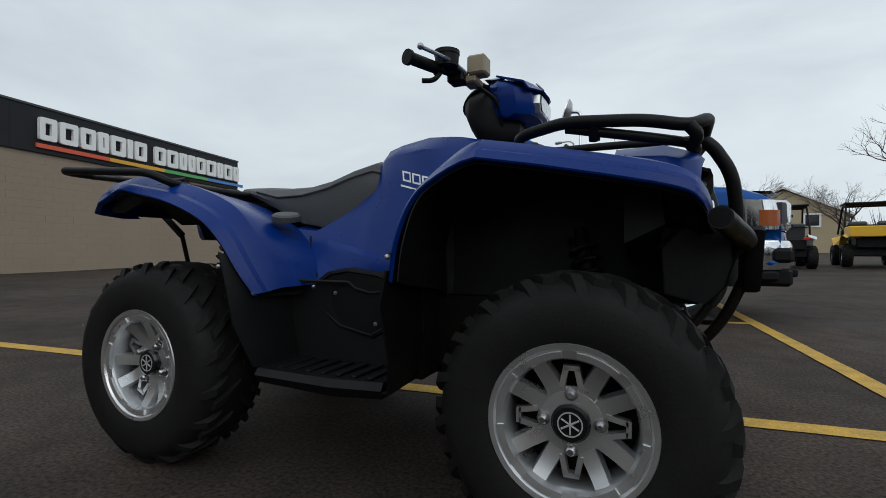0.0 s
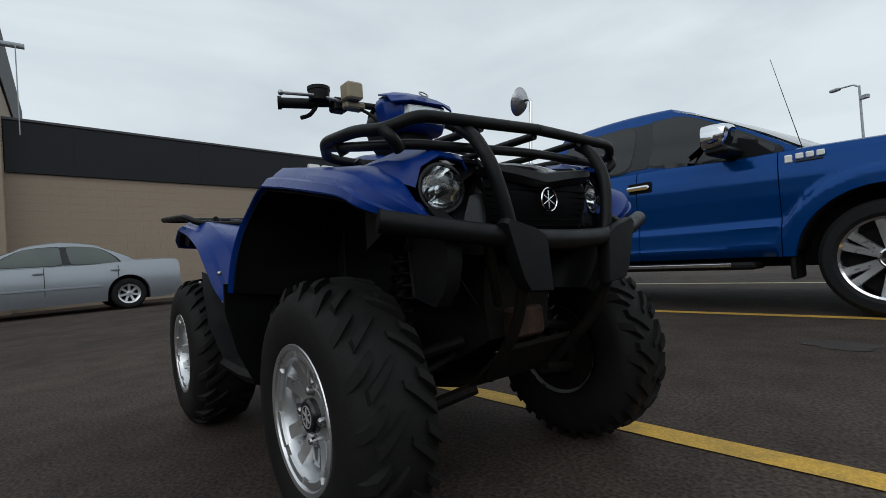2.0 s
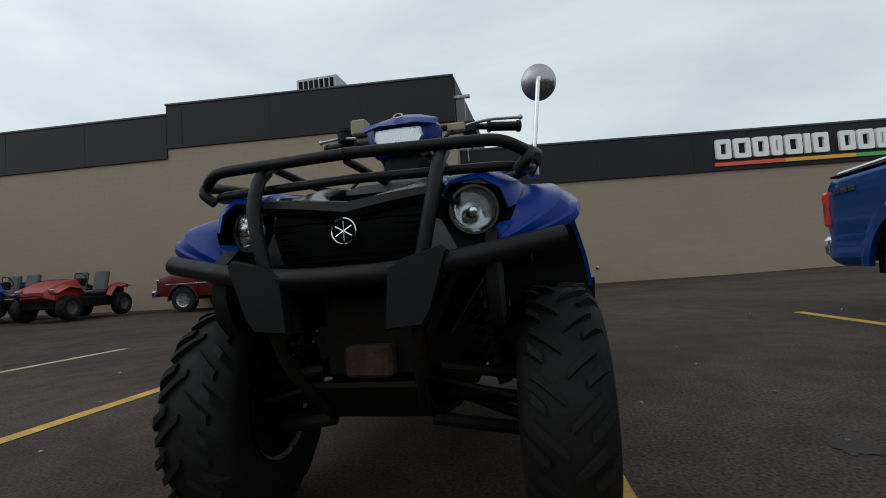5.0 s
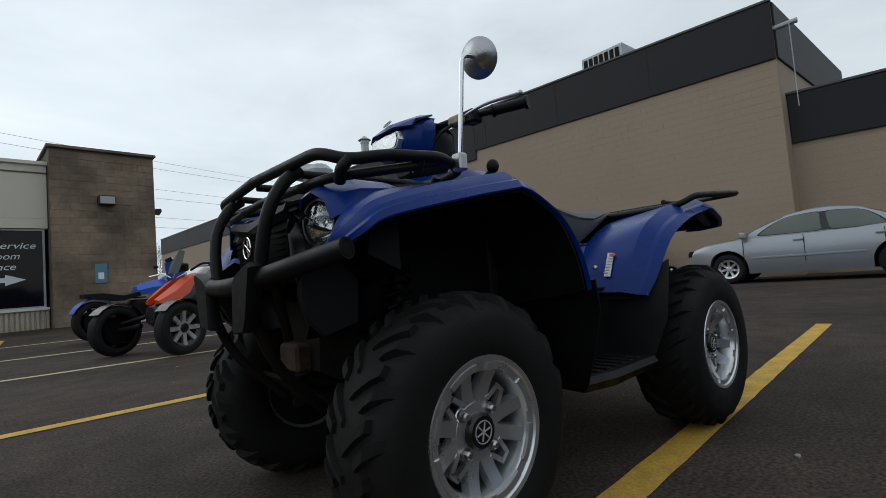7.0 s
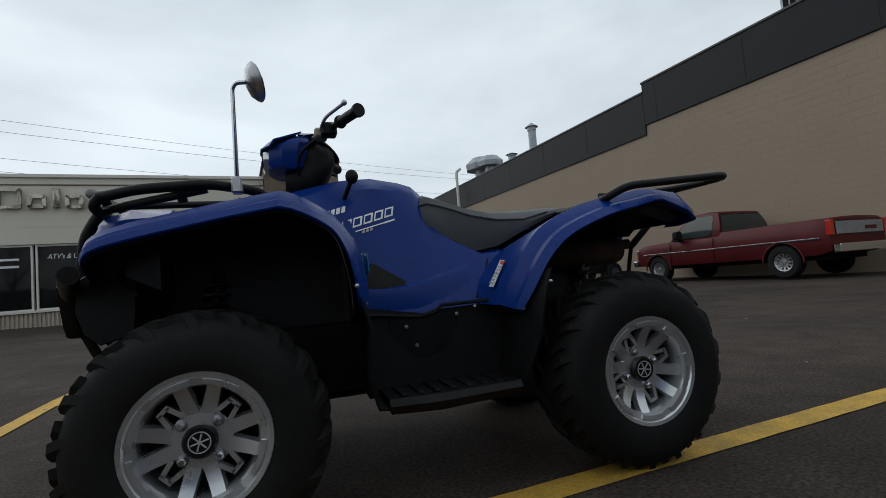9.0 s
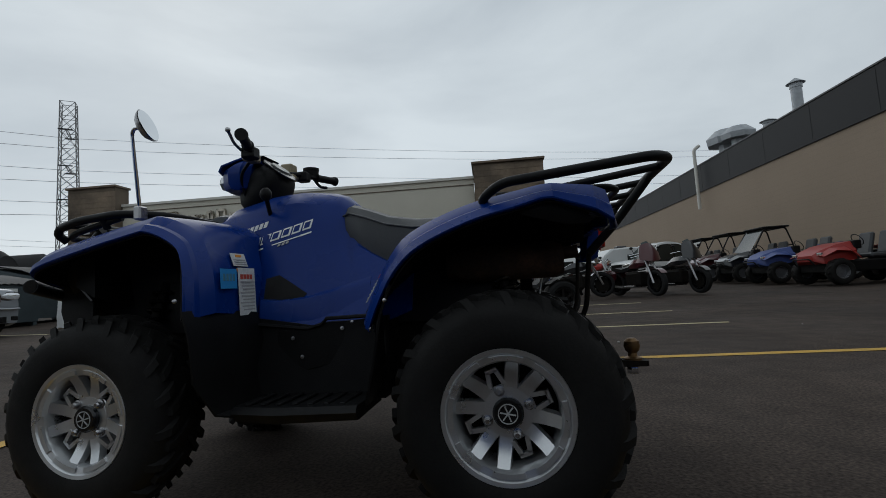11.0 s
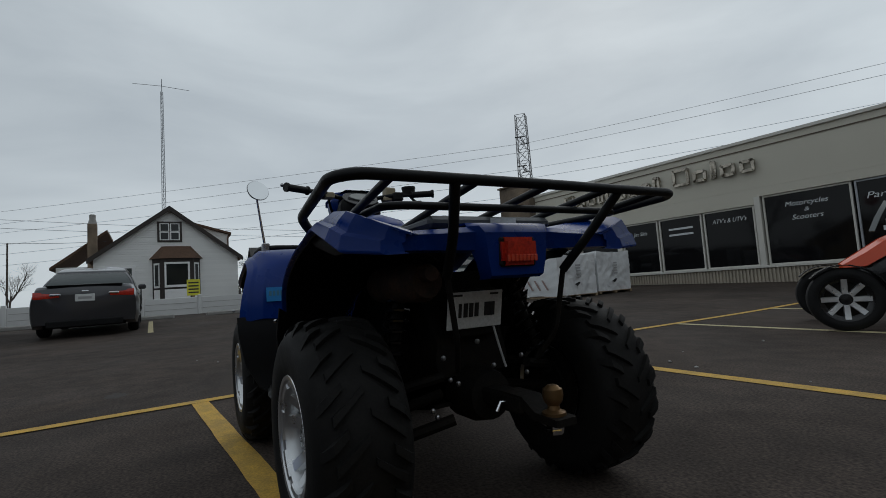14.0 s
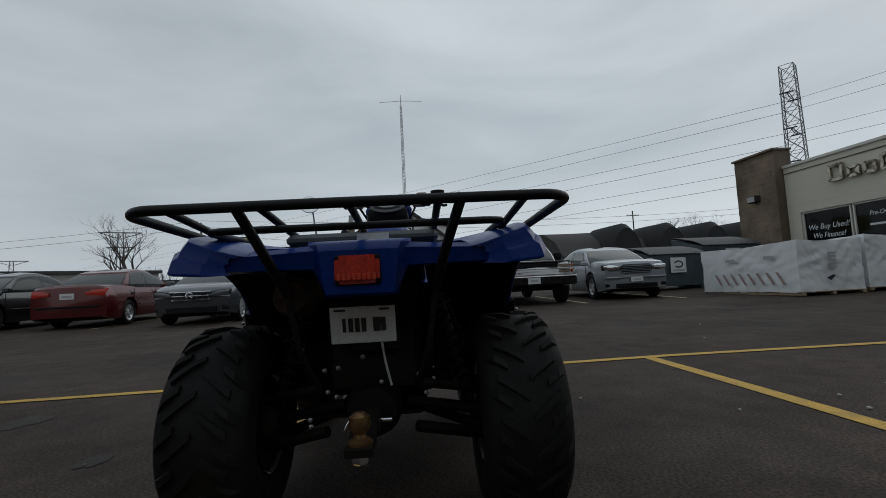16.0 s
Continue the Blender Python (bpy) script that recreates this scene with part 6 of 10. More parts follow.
def along(pts, x):
    """The height of a rising-x polyline at x."""
    if x <= pts[0][0]:
        return pts[0][1]
    for (x0, z0), (x1, z1) in zip(pts, pts[1:]):
        if x <= x1:
            t = (x - x0) / max(x1 - x0, 1e-6)
            return z0 + (z1 - z0) * t
    return pts[-1][1]


def body_shell(bm, top, cxs, R, z0, W, xr, xf, belt=1.0, crown=0.05, plan=0.13, tuck_low=0.05, tuck_top=0.07, bow=0.16, rise=0.34):
    """A car's lower body: a smooth skin over columns along its length, with wheel openings and rounded ends."""
    h = W / 2
    xs = {xr + (xf - xr) * k / 44 for k in range(45)} | {x for x, z in top if xr < x < xf}
    for cx in cxs:
        xs |= {cx + R * math.cos(math.pi * k / 18) for k in range(19)} | {cx - R - 0.004, cx + R + 0.004}
    cols = []
    for x in sorted(q for q in xs if xr - 1e-6 <= q <= xf + 1e-6):
        ef, er = max(0.0, (x - (xf - 0.65)) / 0.65), max(0.0, ((xr + 0.45) - x) / 0.45)
        e = max(ef, er)
        zt, zl = along(top, x), z0 + 0.09 * e * e
        for cx in cxs:
            if abs(x - cx) <= R:
                zl = max(zl, rise + math.sqrt(max(0.0, R * R - (x - cx) ** 2)))
        half = h - plan * (ef ** 2.2 + 0.5 * er ** 2.2)
        pts = []
        for k in range(9):
            z = zl + (zt - 0.035 - zl) * k / 8
            u = (z - z0) / (belt - z0)
            y = half - tuck_low * max(0.0, (0.42 - u) / 0.42) ** 2 - tuck_top * max(0.0, (u - 0.55) / 0.45) ** 2
            pts.append((y, z))
        ys = pts[-1][0]
        pts = [(pts[0][0] - 0.16, zl)] + pts + [(ys - 0.010, zt - 0.012), (ys - 0.035, zt)] + [(ys * f, zt + crown * (1 - f * f)) for f in (0.82, 0.55, 0.27, 0.0)]
        full = [(y, z) for y, z in pts] + [(-y, z) for y, z in reversed(pts[:-1])]
        mid = (xr + xf) / 2
        cols.append([(x - (1 if x > mid else -1) * (bow if x > mid else bow * 0.5) * e * (abs(y) / h) ** 2.5, y, z) for y, z in full])
    ring_loft(bm, cols, closed=False, cap=False)
    bm.verts.ensure_lookup_table()
    ends = (cols[0], cols[-1])
    for end in ends:
        bm.faces.new([bm.verts.new(p) for p in end])
    bmesh.ops.remove_doubles(bm, verts=bm.verts, dist=0.0004)
    bmesh.ops.recalc_face_normals(bm, faces=bm.faces)
    return bm


def cabin(root, xb0, xb1, xr0, xr1, zb, zr, wb, wr, paint, windows, glass, screen, back=True, sill=(0.08, 0.91), arch=0.03):
    """The glasshouse: a rounded painted frame with dark trim and glass laid on it."""
    zt = zr - 0.055 - arch

    def side(u, v, s, off=0.0):
        x = (xb0 + (xb1 - xb0) * u) * (1 - v) + (xr0 + (xr1 - xr0) * u) * v
        x += 0.055 * math.sin(math.pi * v) * (2 * u - 1)
        return (x, s * (wb + (wr - wb) * v ** 1.25 + 0.03 * math.sin(math.pi * v) + off), zb + (zt - zb) * v + arch * 4 * u * (1 - u) * v ** 2 + off * 0.3)

    def front(f, v, off=0.0):
        w = wb + (wr - wb) * v ** 1.25 + 0.03 * math.sin(math.pi * v)
        return (xb1 + (xr1 - xb1) * v + (0.13 - 0.06 * v) * (1 - f * f) + 0.055 * math.sin(math.pi * v) + off, f * w, zb + (zt - zb) * v + off * 0.6)

    def rear(f, v, off=0.0):
        w = wb + (wr - wb) * v ** 1.25 + 0.03 * math.sin(math.pi * v)
        return (xb0 + (xr0 - xb0) * v - 0.06 * (1 - f * f) - 0.055 * math.sin(math.pi * v) - off, f * w, zb + (zt - zb) * v + off * 0.5)

    F = (-1.0, -0.75, -0.4, 0.0, 0.4, 0.75, 1.0)
    U = (0.06, 0.14, 0.25, 0.375, 0.5, 0.625, 0.75, 0.86, 0.94)
    rings = []
    for v in (0.0, 0.2, 0.4, 0.6, 0.8, 1.0):
        rings.append([side(u, v, -1) for u in U] + [front(f, v) for f in F] + [side(u, v, 1) for u in reversed(U)] + [rear(f, v) for f in reversed(F)])
    for lift, k in ((0.018, 0.985), (0.032, 0.95), (0.044, 0.88), (0.055, 0.70), (0.060, 0.35)):
        cx = (xr0 + xr1) / 2
        rings.append([(cx + (x - cx) * k, y * k, zt + (z - zt) * (0.6 + 0.4 * k) + arch * (1 - k) * 0.8 + lift) for x, y, z in rings[5]])
    bm = B()
    ring_loft(bm, rings)
    part("cabin_frame", bm, paint, root)
    VS = (0.07, 0.35, 0.65, 0.92)
    T = (0.0, 0.012, 0.04, 0.085, 0.14, 0.38, 0.62, 0.86, 0.915, 0.96, 0.988, 1.0)
    for s in (1, -1):
        def pane(a0, a1, b0, b1, dip, grow, off):
            """A window with rounded corners; dip lowers the sill of its front half."""
            bm = B()
            rows = []
            v0, v1 = sill[0] - grow, sill[1] + grow
            for t in T:
                d = min(t, 1 - t) / 0.14
                cut = 0.055 * (1 - math.sqrt(max(0.0, 1 - max(0.0, 1 - d) ** 2)))
                ua, ub = a0 + (b0 - a0) * t - grow * 0.7 + cut, a1 + (b1 - a1) * t + grow * 0.7 - cut
                row = []
                for k in range(11):
                    u = ua + (ub - ua) * k / 10
                    low = v0 - dip * smoothstep(0.22, 0.42, k / 10)
                    row.append(side(u, low + (v1 - low) * t, s, off))
                rows.append(row)
            sheet(bm, rows, 0.002)
            return bm
        for w in windows:
            dip = w[4] if len(w) > 4 else 0.0
            part("window_trim", pane(*w[:4], dip, 0.022, 0.004), GLOSS, root)
            part("side_window", pane(*w[:4], dip, 0.0, 0.009), glass, root)
        for (a0, a1, b0, b1, *_), (c0, c1, d0, d1, *_) in zip(windows, windows[1:]):
            bm = B()
            sheet(bm, [[side(p + (q - p) * k / 2, v, s, 0.006) for k in range(3)] for v, p, q in ((sill[0] + (sill[1] - sill[0]) * t, a1 + (b1 - a1) * t, c0 + (d0 - c0) * t) for t in (0.0, 0.25, 0.5, 0.75, 1.0))], 0.002)
            part("door_pillar", bm, GLOSS, root)
    G = (-0.93, -0.7, -0.35, 0.0, 0.35, 0.7, 0.93)
    for name, fn, shown in (("windscreen", front, True), ("rear_window", rear, back)):
        if shown:
            bm = B()
            sheet(bm, [[fn(f * 1.03, v, 0.005) for f in G] for v in (0.02, 0.35, 0.65, 0.97)], 0.002)
            part("screen_trim", bm, GLOSS, root)
            bm = B()
            sheet(bm, [[fn(f, v, 0.010) for f in G] for v in VS], 0.002)
            part(name, bm, screen, root)


def slab(root, name, lo, hi, mt, bevel=0.01, label=""):
    bm = B()
    box(bm, lo, hi, bevel)
    return part(name, bm, mt, root, label)


def saloon(name, label, m, paint, L=4.75, W=1.80, H=1.44, wb=2.71, fo=0.95, R=0.32, rim=0.20, spokes=7, lamp_z=(0.70, 0.86), rim_mat=None, hood=0.92, boot=1.02, glass=None, screen=None, lamps=None, grille=None, shift=0.0, blunt=0.0, group="parked cars"):
    """A saloon car; x points forward from the front axle, whose middle is the origin."""
    root = thing(name, label, "car", m, group)
    xf, xr = fo, fo - L
    h = W / 2
    xs = -0.30 + shift
    top = [(xr, boot - 0.16), (xr + 0.03, boot - 0.06), (xr + 0.10, boot - 0.01), (xr + 0.35, boot + 0.005), (-wb - 0.10, boot), (-wb + 0.55, 0.97), (-1.3, 0.95), (xs, 0.945), (0.0, hood - 0.015), (xf - 0.42, hood - 0.07 + 0.03 * blunt), (xf - 0.18, hood - 0.135 + 0.07 * blunt), (xf - 0.06, hood - 0.205 + 0.11 * blunt), (xf, hood - 0.33 + 0.12 * blunt)]
    bm = B()
    body_shell(bm, top, (0.0, -wb), R + 0.055, 0.20, W, xr, xf, 0.96, 0.035, 0.12, 0.05, 0.08, 0.20 - 0.09 * blunt, R + 0.02)
    part("body", bm, paint, root)
    bm = B()
    box(bm, (xr + 0.25, -h + 0.25, 0.20), (xf - 0.25, h - 0.25, 0.75))
    part("underbody", bm, UNDER, root)
    cabin(root, -wb - 0.25, xs + 0.02, -wb + 0.42, xs - 0.72, 0.94, H, h - 0.10, h - 0.28, paint, ((0.13, 0.44, 0.08, 0.46), (0.49, 0.90, 0.52, 0.92)), glass or CAR_GLASS, screen or PALE_GLASS, arch=0.075)
    for x in (0.0, -wb):
        for s in (1, -1):
            road_wheel(root, x, s * (h - 0.125), R, 0.21, s, rim, spokes, rim_mat or ALU)
    bend = 0.20 - 0.09 * blunt
    for s in (1, -1):
        for nm, y0, y1, grow, off, mt in (("headlamp_surround", 0.53, 0.09, 1.18, 0.0, BLACK), ("headlamp", 0.51, 0.11, 1.0, 0.008, lamps or REFLECTOR)):
            bm = B()
            rings = []
            for k in range(8):
                f = k / 7
                y = h - y0 + (y0 - y1) * f
                x = xf - bend * 0.95 * (y / h) ** 2.5 + off
                zc = hood - 0.275 + 0.06 * blunt + (0.055 - 0.04 * blunt) * f
                hh = grow * (0.034 + (0.030 + 0.012 * blunt) * math.sin(math.pi * (0.12 + 0.70 * f)))
                rings.append([(x - 0.16, s * y, zc + hh), (x - 0.035, s * y, zc + hh), (x - 0.004, s * y, zc + hh * 0.4), (x, s * y, zc - hh * 0.4), (x - 0.015, s * y, zc - hh), (x - 0.16, s * y, zc - hh)])
            ring_loft(bm, rings)
            part(nm, bm, mt, root)
        bm = B()
        box(bm, (xf - bend * 0.62 - 0.05, s * (h - 0.20) - 0.075, 0.33), (xf - bend * 0.62 + 0.012, s * (h - 0.20) + 0.075, 0.43), 0.02)
        part("fog_lamp", bm, BLACK, root)
        bm = B()
        rings = []
        for k in range(6):
            y = h - 0.50 + 0.41 * k / 5
            x = xr + 0.10 * (y / h) ** 2.5 - 0.008
            z0_, z1_ = lamp_z
            hh = (z1_ - z0_) / 2 * (0.65 + 0.35 * k / 5)
            rings.append([(x + 0.16, s * y, (z0_ + z1_) / 2 + hh), (x + 0.02, s * y, (z0_ + z1_) / 2 + hh), (x, s * y, (z0_ + z1_) / 2), (x + 0.01, s * y, (z0_ + z1_) / 2 - hh), (x + 0.16, s * y, (z0_ + z1_) / 2 - hh)])
        ring_loft(bm, rings)
        part("tail_lamp", bm, RED_LENS, root)
        bm = B()
        box(bm, (xs - 0.10, s * (h + 0.02) - 0.09, 0.94), (xs + 0.03, s * (h + 0.02) + 0.09, 1.07), 0.03)
        part("door_mirror", bm, paint, root)
        for x in (xs - 0.95, -wb + 0.25):
            slab(root, "door_handle", (x - 0.10, s * (h + 0.004) - 0.012, 0.82), (x + 0.06, s * (h + 0.004) + 0.012, 0.85), paint, 0.006)
        for x in (xs - 0.02, xs - 1.06, -wb + 0.18):
            slab(root, "door_seam", (x - 0.005, s * (h + 0.001) - 0.006, 0.40), (x + 0.005, s * (h + 0.001) + 0.006, 0.93), UNDER, 0)
        slab(root, "side_moulding", (-wb + 0.45, s * (h + 0.006) - 0.012, 0.50), (-0.45, s * (h + 0.006) + 0.012, 0.54), paint, 0.004)
    for name, half, za, zb_, mt in (("grille", 0.36, hood - 0.36 + 0.06 * blunt, hood - 0.21 + 0.05 * blunt, grille or BLACK), ("lower_grille", 0.55, 0.30, 0.42, BLACK)):
        bm = B()
        ring_loft(bm, [[(xf - bend * 0.95 * (abs(y) / h) ** 2.5 + dx, y, z) for dx, z in ((-0.10, za), (0.004, za), (0.006, zb_), (-0.10, zb_))] for y in (half * k / 4 for k in range(-4, 5))])
        part(name, bm, mt, root)
    pf = slab(root, "number_plate", (xr - 0.006, -0.16, 0.72), (xr + 0.05, 0.16, 0.86), PLATE, 0.004)
    slab(pf, "plate_bar", (xr - 0.010, -0.11, 0.765), (xr - 0.005, 0.11, 0.815), GREY_PRINT, 0)
    return root


def grille_bars(root, x, w, zs, mt=None):
    for z in zs:
        slab(root, "grille_bar", (x - 0.02, -w, z - 0.012), (x + 0.02, w, z + 0.012), mt or CHROME, 0.005)


def pickup(name, label, m, paint, L, W, H, wb, fo, R, rim, spokes, cab, bed_z, hood, belt, rim_mat=None, crew=False, twin=False, z0=0.42, glass=None, screen=None, group="parked cars", mirror=None):
    """A pickup; cab gives its base rear, base front, roof rear and roof front."""
    root = thing(name, label, "pickup truck", m, group)
    xf, xr = fo, fo - L
    h = W / 2
    xb0, xb1, xr0, xr1 = cab
    top = [(xr, bed_z - 0.05), (xr + 0.03, bed_z), (xb0 - 0.03, bed_z), (xb0 - 0.005, belt), ((xb0 + xb1) / 2, belt), (xb1, belt), (xb1 + 0.30, hood + 0.0), (xf - 0.45, hood - 0.035), (xf - 0.16, hood - 0.08), (xf - 0.06, hood - 0.14), (xf, hood - 0.28)]
    bm = B()
    body_shell(bm, top, (0.0, -wb), R + 0.085, z0, W, xr, xf, belt, 0.03, 0.10, 0.04, 0.05, 0.10, R - 0.03)
    part("body", bm, paint, root)
    bm = B()
    box(bm, (xr + 0.3, -h + 0.28, 0.36), (xf - 0.3, h - 0.28, 0.95))
    part("underbody", bm, UNDER, root)
    wins = ((0.07, 0.385, 0.07, 0.42), (0.45, 0.945, 0.50, 0.92)) if crew else ((0.16, 0.94, 0.16, 0.92),)
    cabin(root, xb0, xb1, xr0, xr1, belt - 0.01, H, h - 0.085, h - 0.24, paint, wins, glass or CAR_GLASS, screen or PALE_GLASS)
    for x in (0.0, -wb):
        for s in (1, -1):
            road_wheel(root, x, s * (h - 0.135), R, 0.25, s, rim, spokes, rim_mat or CHROME, twin)
            bm = B()
            pts = [(x + (R + 0.08) * math.cos(a), s * (h - 0.012), R - 0.03 + (R + 0.09) * math.sin(a)) for a in (math.pi * k / 20 for k in range(0, 21))]
            tube(bm, pts, 0.020, 8)
            part("arch_lip", bm, paint, root)
    for s in (1, -1):
        bm = B()
        y = s * (h + 0.13)
        ring_loft(bm, [[(xb1 - 0.62 + dx, y + dy * 0.108 * math.copysign(abs(math.cos(q)) ** 0.5, math.cos(q)), belt + 0.145 + dy * 0.118 * math.copysign(abs(math.sin(q)) ** 0.5, math.sin(q))) for q in (2 * math.pi * k / 20 for k in range(20))] for dx, dy in ((0.10, 0.90), (0.12, 0.99), (0.18, 1.0), (0.22, 0.96), (0.25, 0.85), (0.265, 0.6))])
        mr = part("door_mirror", bm, mirror or BLACK, root, "chrome door mirror" if mirror else "black door mirror")
        slab(mr, "mirror_arm", (xb1 - 0.50, min(s * (h - 0.04), s * (h + 0.20)), belt - 0.03), (xb1 - 0.34, max(s * (h - 0.04), s * (h + 0.20)), belt + 0.045), BLACK, 0.02)
    return root


# blue crew-cab pickup
TRUCK = pose(1.02, 4.40, 0, 0, 0, 0.4)
FH = 1.01
ARCH = 0.525
FLANK = [(0.44, -0.060), (0.50, -0.012), (0.535, 0.004), (0.56, -0.004), (0.66, -0.008), (0.685, -0.004), (0.735, -0.026), (0.80, -0.022), (0.92, -0.012), (1.05, -0.010), (1.15, -0.020), (1.24, -0.042), (1.30, -0.060), (1.40, -0.075)]


def truck_side(x, z, flare=0.026):
    """Half width of the truck's skin: creased flank, swollen round the wheels."""
    y = FH + along(FLANK, z)
    for cx in (0.0, -3.68):
        d = math.hypot(x - cx, z - 0.40)
        if d < ARCH + 0.20:
            y = max(y, (FH + flare) * (1 - smoothstep(ARCH + 0.10, ARCH + 0.15, d)) + y * smoothstep(ARCH + 0.10, ARCH + 0.15, d))
    return y


def crew_body(xr, xf, lo, hi, top):
    """One stretch of the truck's skin between two panel gaps, both sides and the top."""
    xs = {lo + (hi - lo) * k / max(4, round((hi - lo) / 0.05)) for k in range(max(4, round((hi - lo) / 0.05)) + 1)}
    for cx in (0.0, -3.68):
        xs |= {cx + r * math.cos(math.pi * k / 24) for k in range(25) for r in (ARCH, ARCH + 0.125)}
    cols = []
    for x in sorted(q for q in xs if lo <= q <= hi):
        ef, er = max(0.0, (x - (xf - 0.55)) / 0.55), max(0.0, ((xr + 0.25) - x) / 0.25)
        zt = along(top, x)
        zl = 0.45 + 0.10 * max(ef, er) ** 2
        for cx in (0.0, -3.68):
            if abs(x - cx) <= ARCH:
                zl = max(zl, 0.40 + math.sqrt(ARCH ** 2 - (x - cx) ** 2))
        n = 30
        pts = [(truck_side(x, zl) - 0.05, zl)]
        for k in range(n + 1):
            z = max(zl, 0.45 + (zt - 0.03 - 0.45) * k / n)
            pts.append((truck_side(x, z) - 0.07 * ef ** 2 - 0.03 * er ** 2, z))
        ys = pts[-1][0]
        pts += [(ys - 0.010, zt - 0.010), (ys - 0.030, zt)] + [(ys * f, zt + 0.045 * (1 - f * f)) for f in (0.86, 0.80, 0.55, 0.27, 0.0)]
        full = pts + [(-y, z) for y, z in reversed(pts[:-1])]
        cols.append([(x - 0.20 * ef * (abs(y) / FH) ** 2.5, y, z) for y, z in full])
    bm = B()
    ring_loft(bm, cols, closed=False, cap=False)
    for end in (cols[0], cols[-1]):
        bm.faces.new([bm.verts.new(p) for p in end])
    bmesh.ops.remove_doubles(bm, verts=bm.verts, dist=0.0004)
    bmesh.ops.dissolve_degenerate(bm, edges=bm.edges, dist=0.0003)
    bmesh.ops.recalc_face_normals(bm, faces=bm.faces)
    return bm


ft = thing("pickup_truck", "glossy metallic blue crew-cab pickup with chrome wheels", "pickup truck", TRUCK, "parked cars")
TOP = [(-4.89, 1.30), (-4.86, 1.345), (-3.06, 1.352), (-3.03, 1.352), (-3.02, 1.318), (-1.5, 1.30), (-0.95, 1.262), (-0.62, 1.262), (-0.42, 1.262), (0.10, 1.245), (0.50, 1.205), (0.78, 1.14), (0.90, 1.07), (0.96, 0.95)]
for nm, lo, hi in (("bed", -4.89, -3.045), ("rear_door_panel", -3.030, -1.764), ("front_door_panel", -1.756, -0.606), ("front_wing", -0.598, 0.96)):
    part(nm, crew_body(-4.89, 0.96, lo, hi, TOP), F_BLUE, ft)
slab(ft, "underbody", (-4.6, -0.72, 0.36), (0.66, 0.72, 0.95), UNDER, 0)
cabin(ft, -3.02, -0.42, -2.70, -1.46, 1.225, 1.93, FH - 0.085, FH - 0.24, F_BLUE, ((0.125, 0.465, 0.14, 0.645), (0.545, 0.965, 0.750, 0.965, 0.115)), TRUCK_GLASS, PALE_GLASS, sill=(0.170, 0.855))
for s in (1, -1):
    for x in (0.0, -3.68):
        road_wheel(ft, x, s * (FH - 0.135), 0.41, 0.27, s, 0.285, 6, CHROME, True, spoke_mat=ALU)
        bm = B()
        ring_loft(bm, [[(x + r * math.cos(a), s * y, 0.40 + r * math.sin(a)) for r, y in ((ARCH - 0.012, FH - 0.30), (ARCH - 0.012, FH - 0.02), (ARCH + 0.006, FH - 0.02), (ARCH + 0.006, FH - 0.30))] for a in (math.pi * (0.06 + 0.88 * k / 20) for k in range(21))])
        part("arch_liner", bm, UNDER, ft)
    bm = B()
    y = s * (FH + 0.15)
    ring_loft(bm, [[(-1.06 + dx + 0.03 * math.sin(q) * (dx > 0.1), y + dy * 0.120 * math.copysign(abs(math.cos(q)) ** 0.55, math.cos(q)), 1.43 + dy * 0.105 * math.copysign(abs(math.sin(q)) ** 0.55, math.sin(q))) for q in (2 * math.pi * k / 20 for k in range(20))] for dx, dy in ((0.02, 0.90), (0.03, 0.99), (0.10, 1.0), (0.15, 0.95), (0.19, 0.82), (0.21, 0.55))])
    mr = part("door_mirror", bm, CHROME, ft, "chrome door mirror")
    slab(mr, "mirror_foot", (-1.02, min(s * (FH - 0.07), s * (FH + 0.25)), 1.285), (-0.84, max(s * (FH - 0.07), s * (FH + 0.25)), 1.345), BLACK, 0.024)
    bm = B()
    ya, yb = sorted((s * (FH - 0.125), s * (FH - 0.068)))
    prism(bm, [(-0.80, 1.25), (-0.62, 1.25), (-0.78, 1.40), (-0.88, 1.44), (-0.90, 1.30)], ya, yb, chamfer=0.01)
    part("mirror_base", bm, BLACK, mr)
    for x in (-1.72, -2.76):
        # dark plate on the skin: shade behind the handle given as colour, no hollow
        slab(ft, "handle_recess", (x - 0.115, s * (FH - 0.012) - 0.004, 1.095), (x + 0.115, s * (FH - 0.012) + 0.004, 1.195), UNDER, 0.004)
        slab(ft, "door_handle", (x - 0.125, s * (FH + 0.012) - 0.018, 1.125), (x + 0.105, s * (FH + 0.012) + 0.018, 1.165), CHROME, 0.014, "chrome door handle")
    bm = B()
    box(bm, (-3.05, min(s * (FH - 0.20), s * (FH + 0.07)), 0.355), (-0.78, max(s * (FH - 0.20), s * (FH + 0.07)), 0.415), 0.02)
    rb = part("running_board", bm, BLACK, ft, "black running board with a chrome edge")
    slab(rb, "chrome_edge", (-2.95, s * (FH + 0.07) - 0.006, 0.383), (-0.95, s * (FH + 0.07) + 0.006, 0.410), CHROME, 0.003)
    slab(ft, "badge_shape", (-0.555, s * (FH - 0.018) - 0.008, 1.155), (-0.505, s * (FH - 0.018) + 0.008, 1.215), LETTER, 0.006)
    for k in range(3):
        slab(ft, "badge_shape", (-0.485 + k * 0.064, s * (FH - 0.018) - 0.008, 1.175), (-0.485 + k * 0.064 + 0.050, s * (FH - 0.018) + 0.008, 1.218), LETTER, 0.006)
    slab(ft, "badge_shape", (-0.49, s * (FH - 0.016) - 0.006, 1.152), (-0.32, s * (FH - 0.016) + 0.006, 1.166), INK, 0.002)
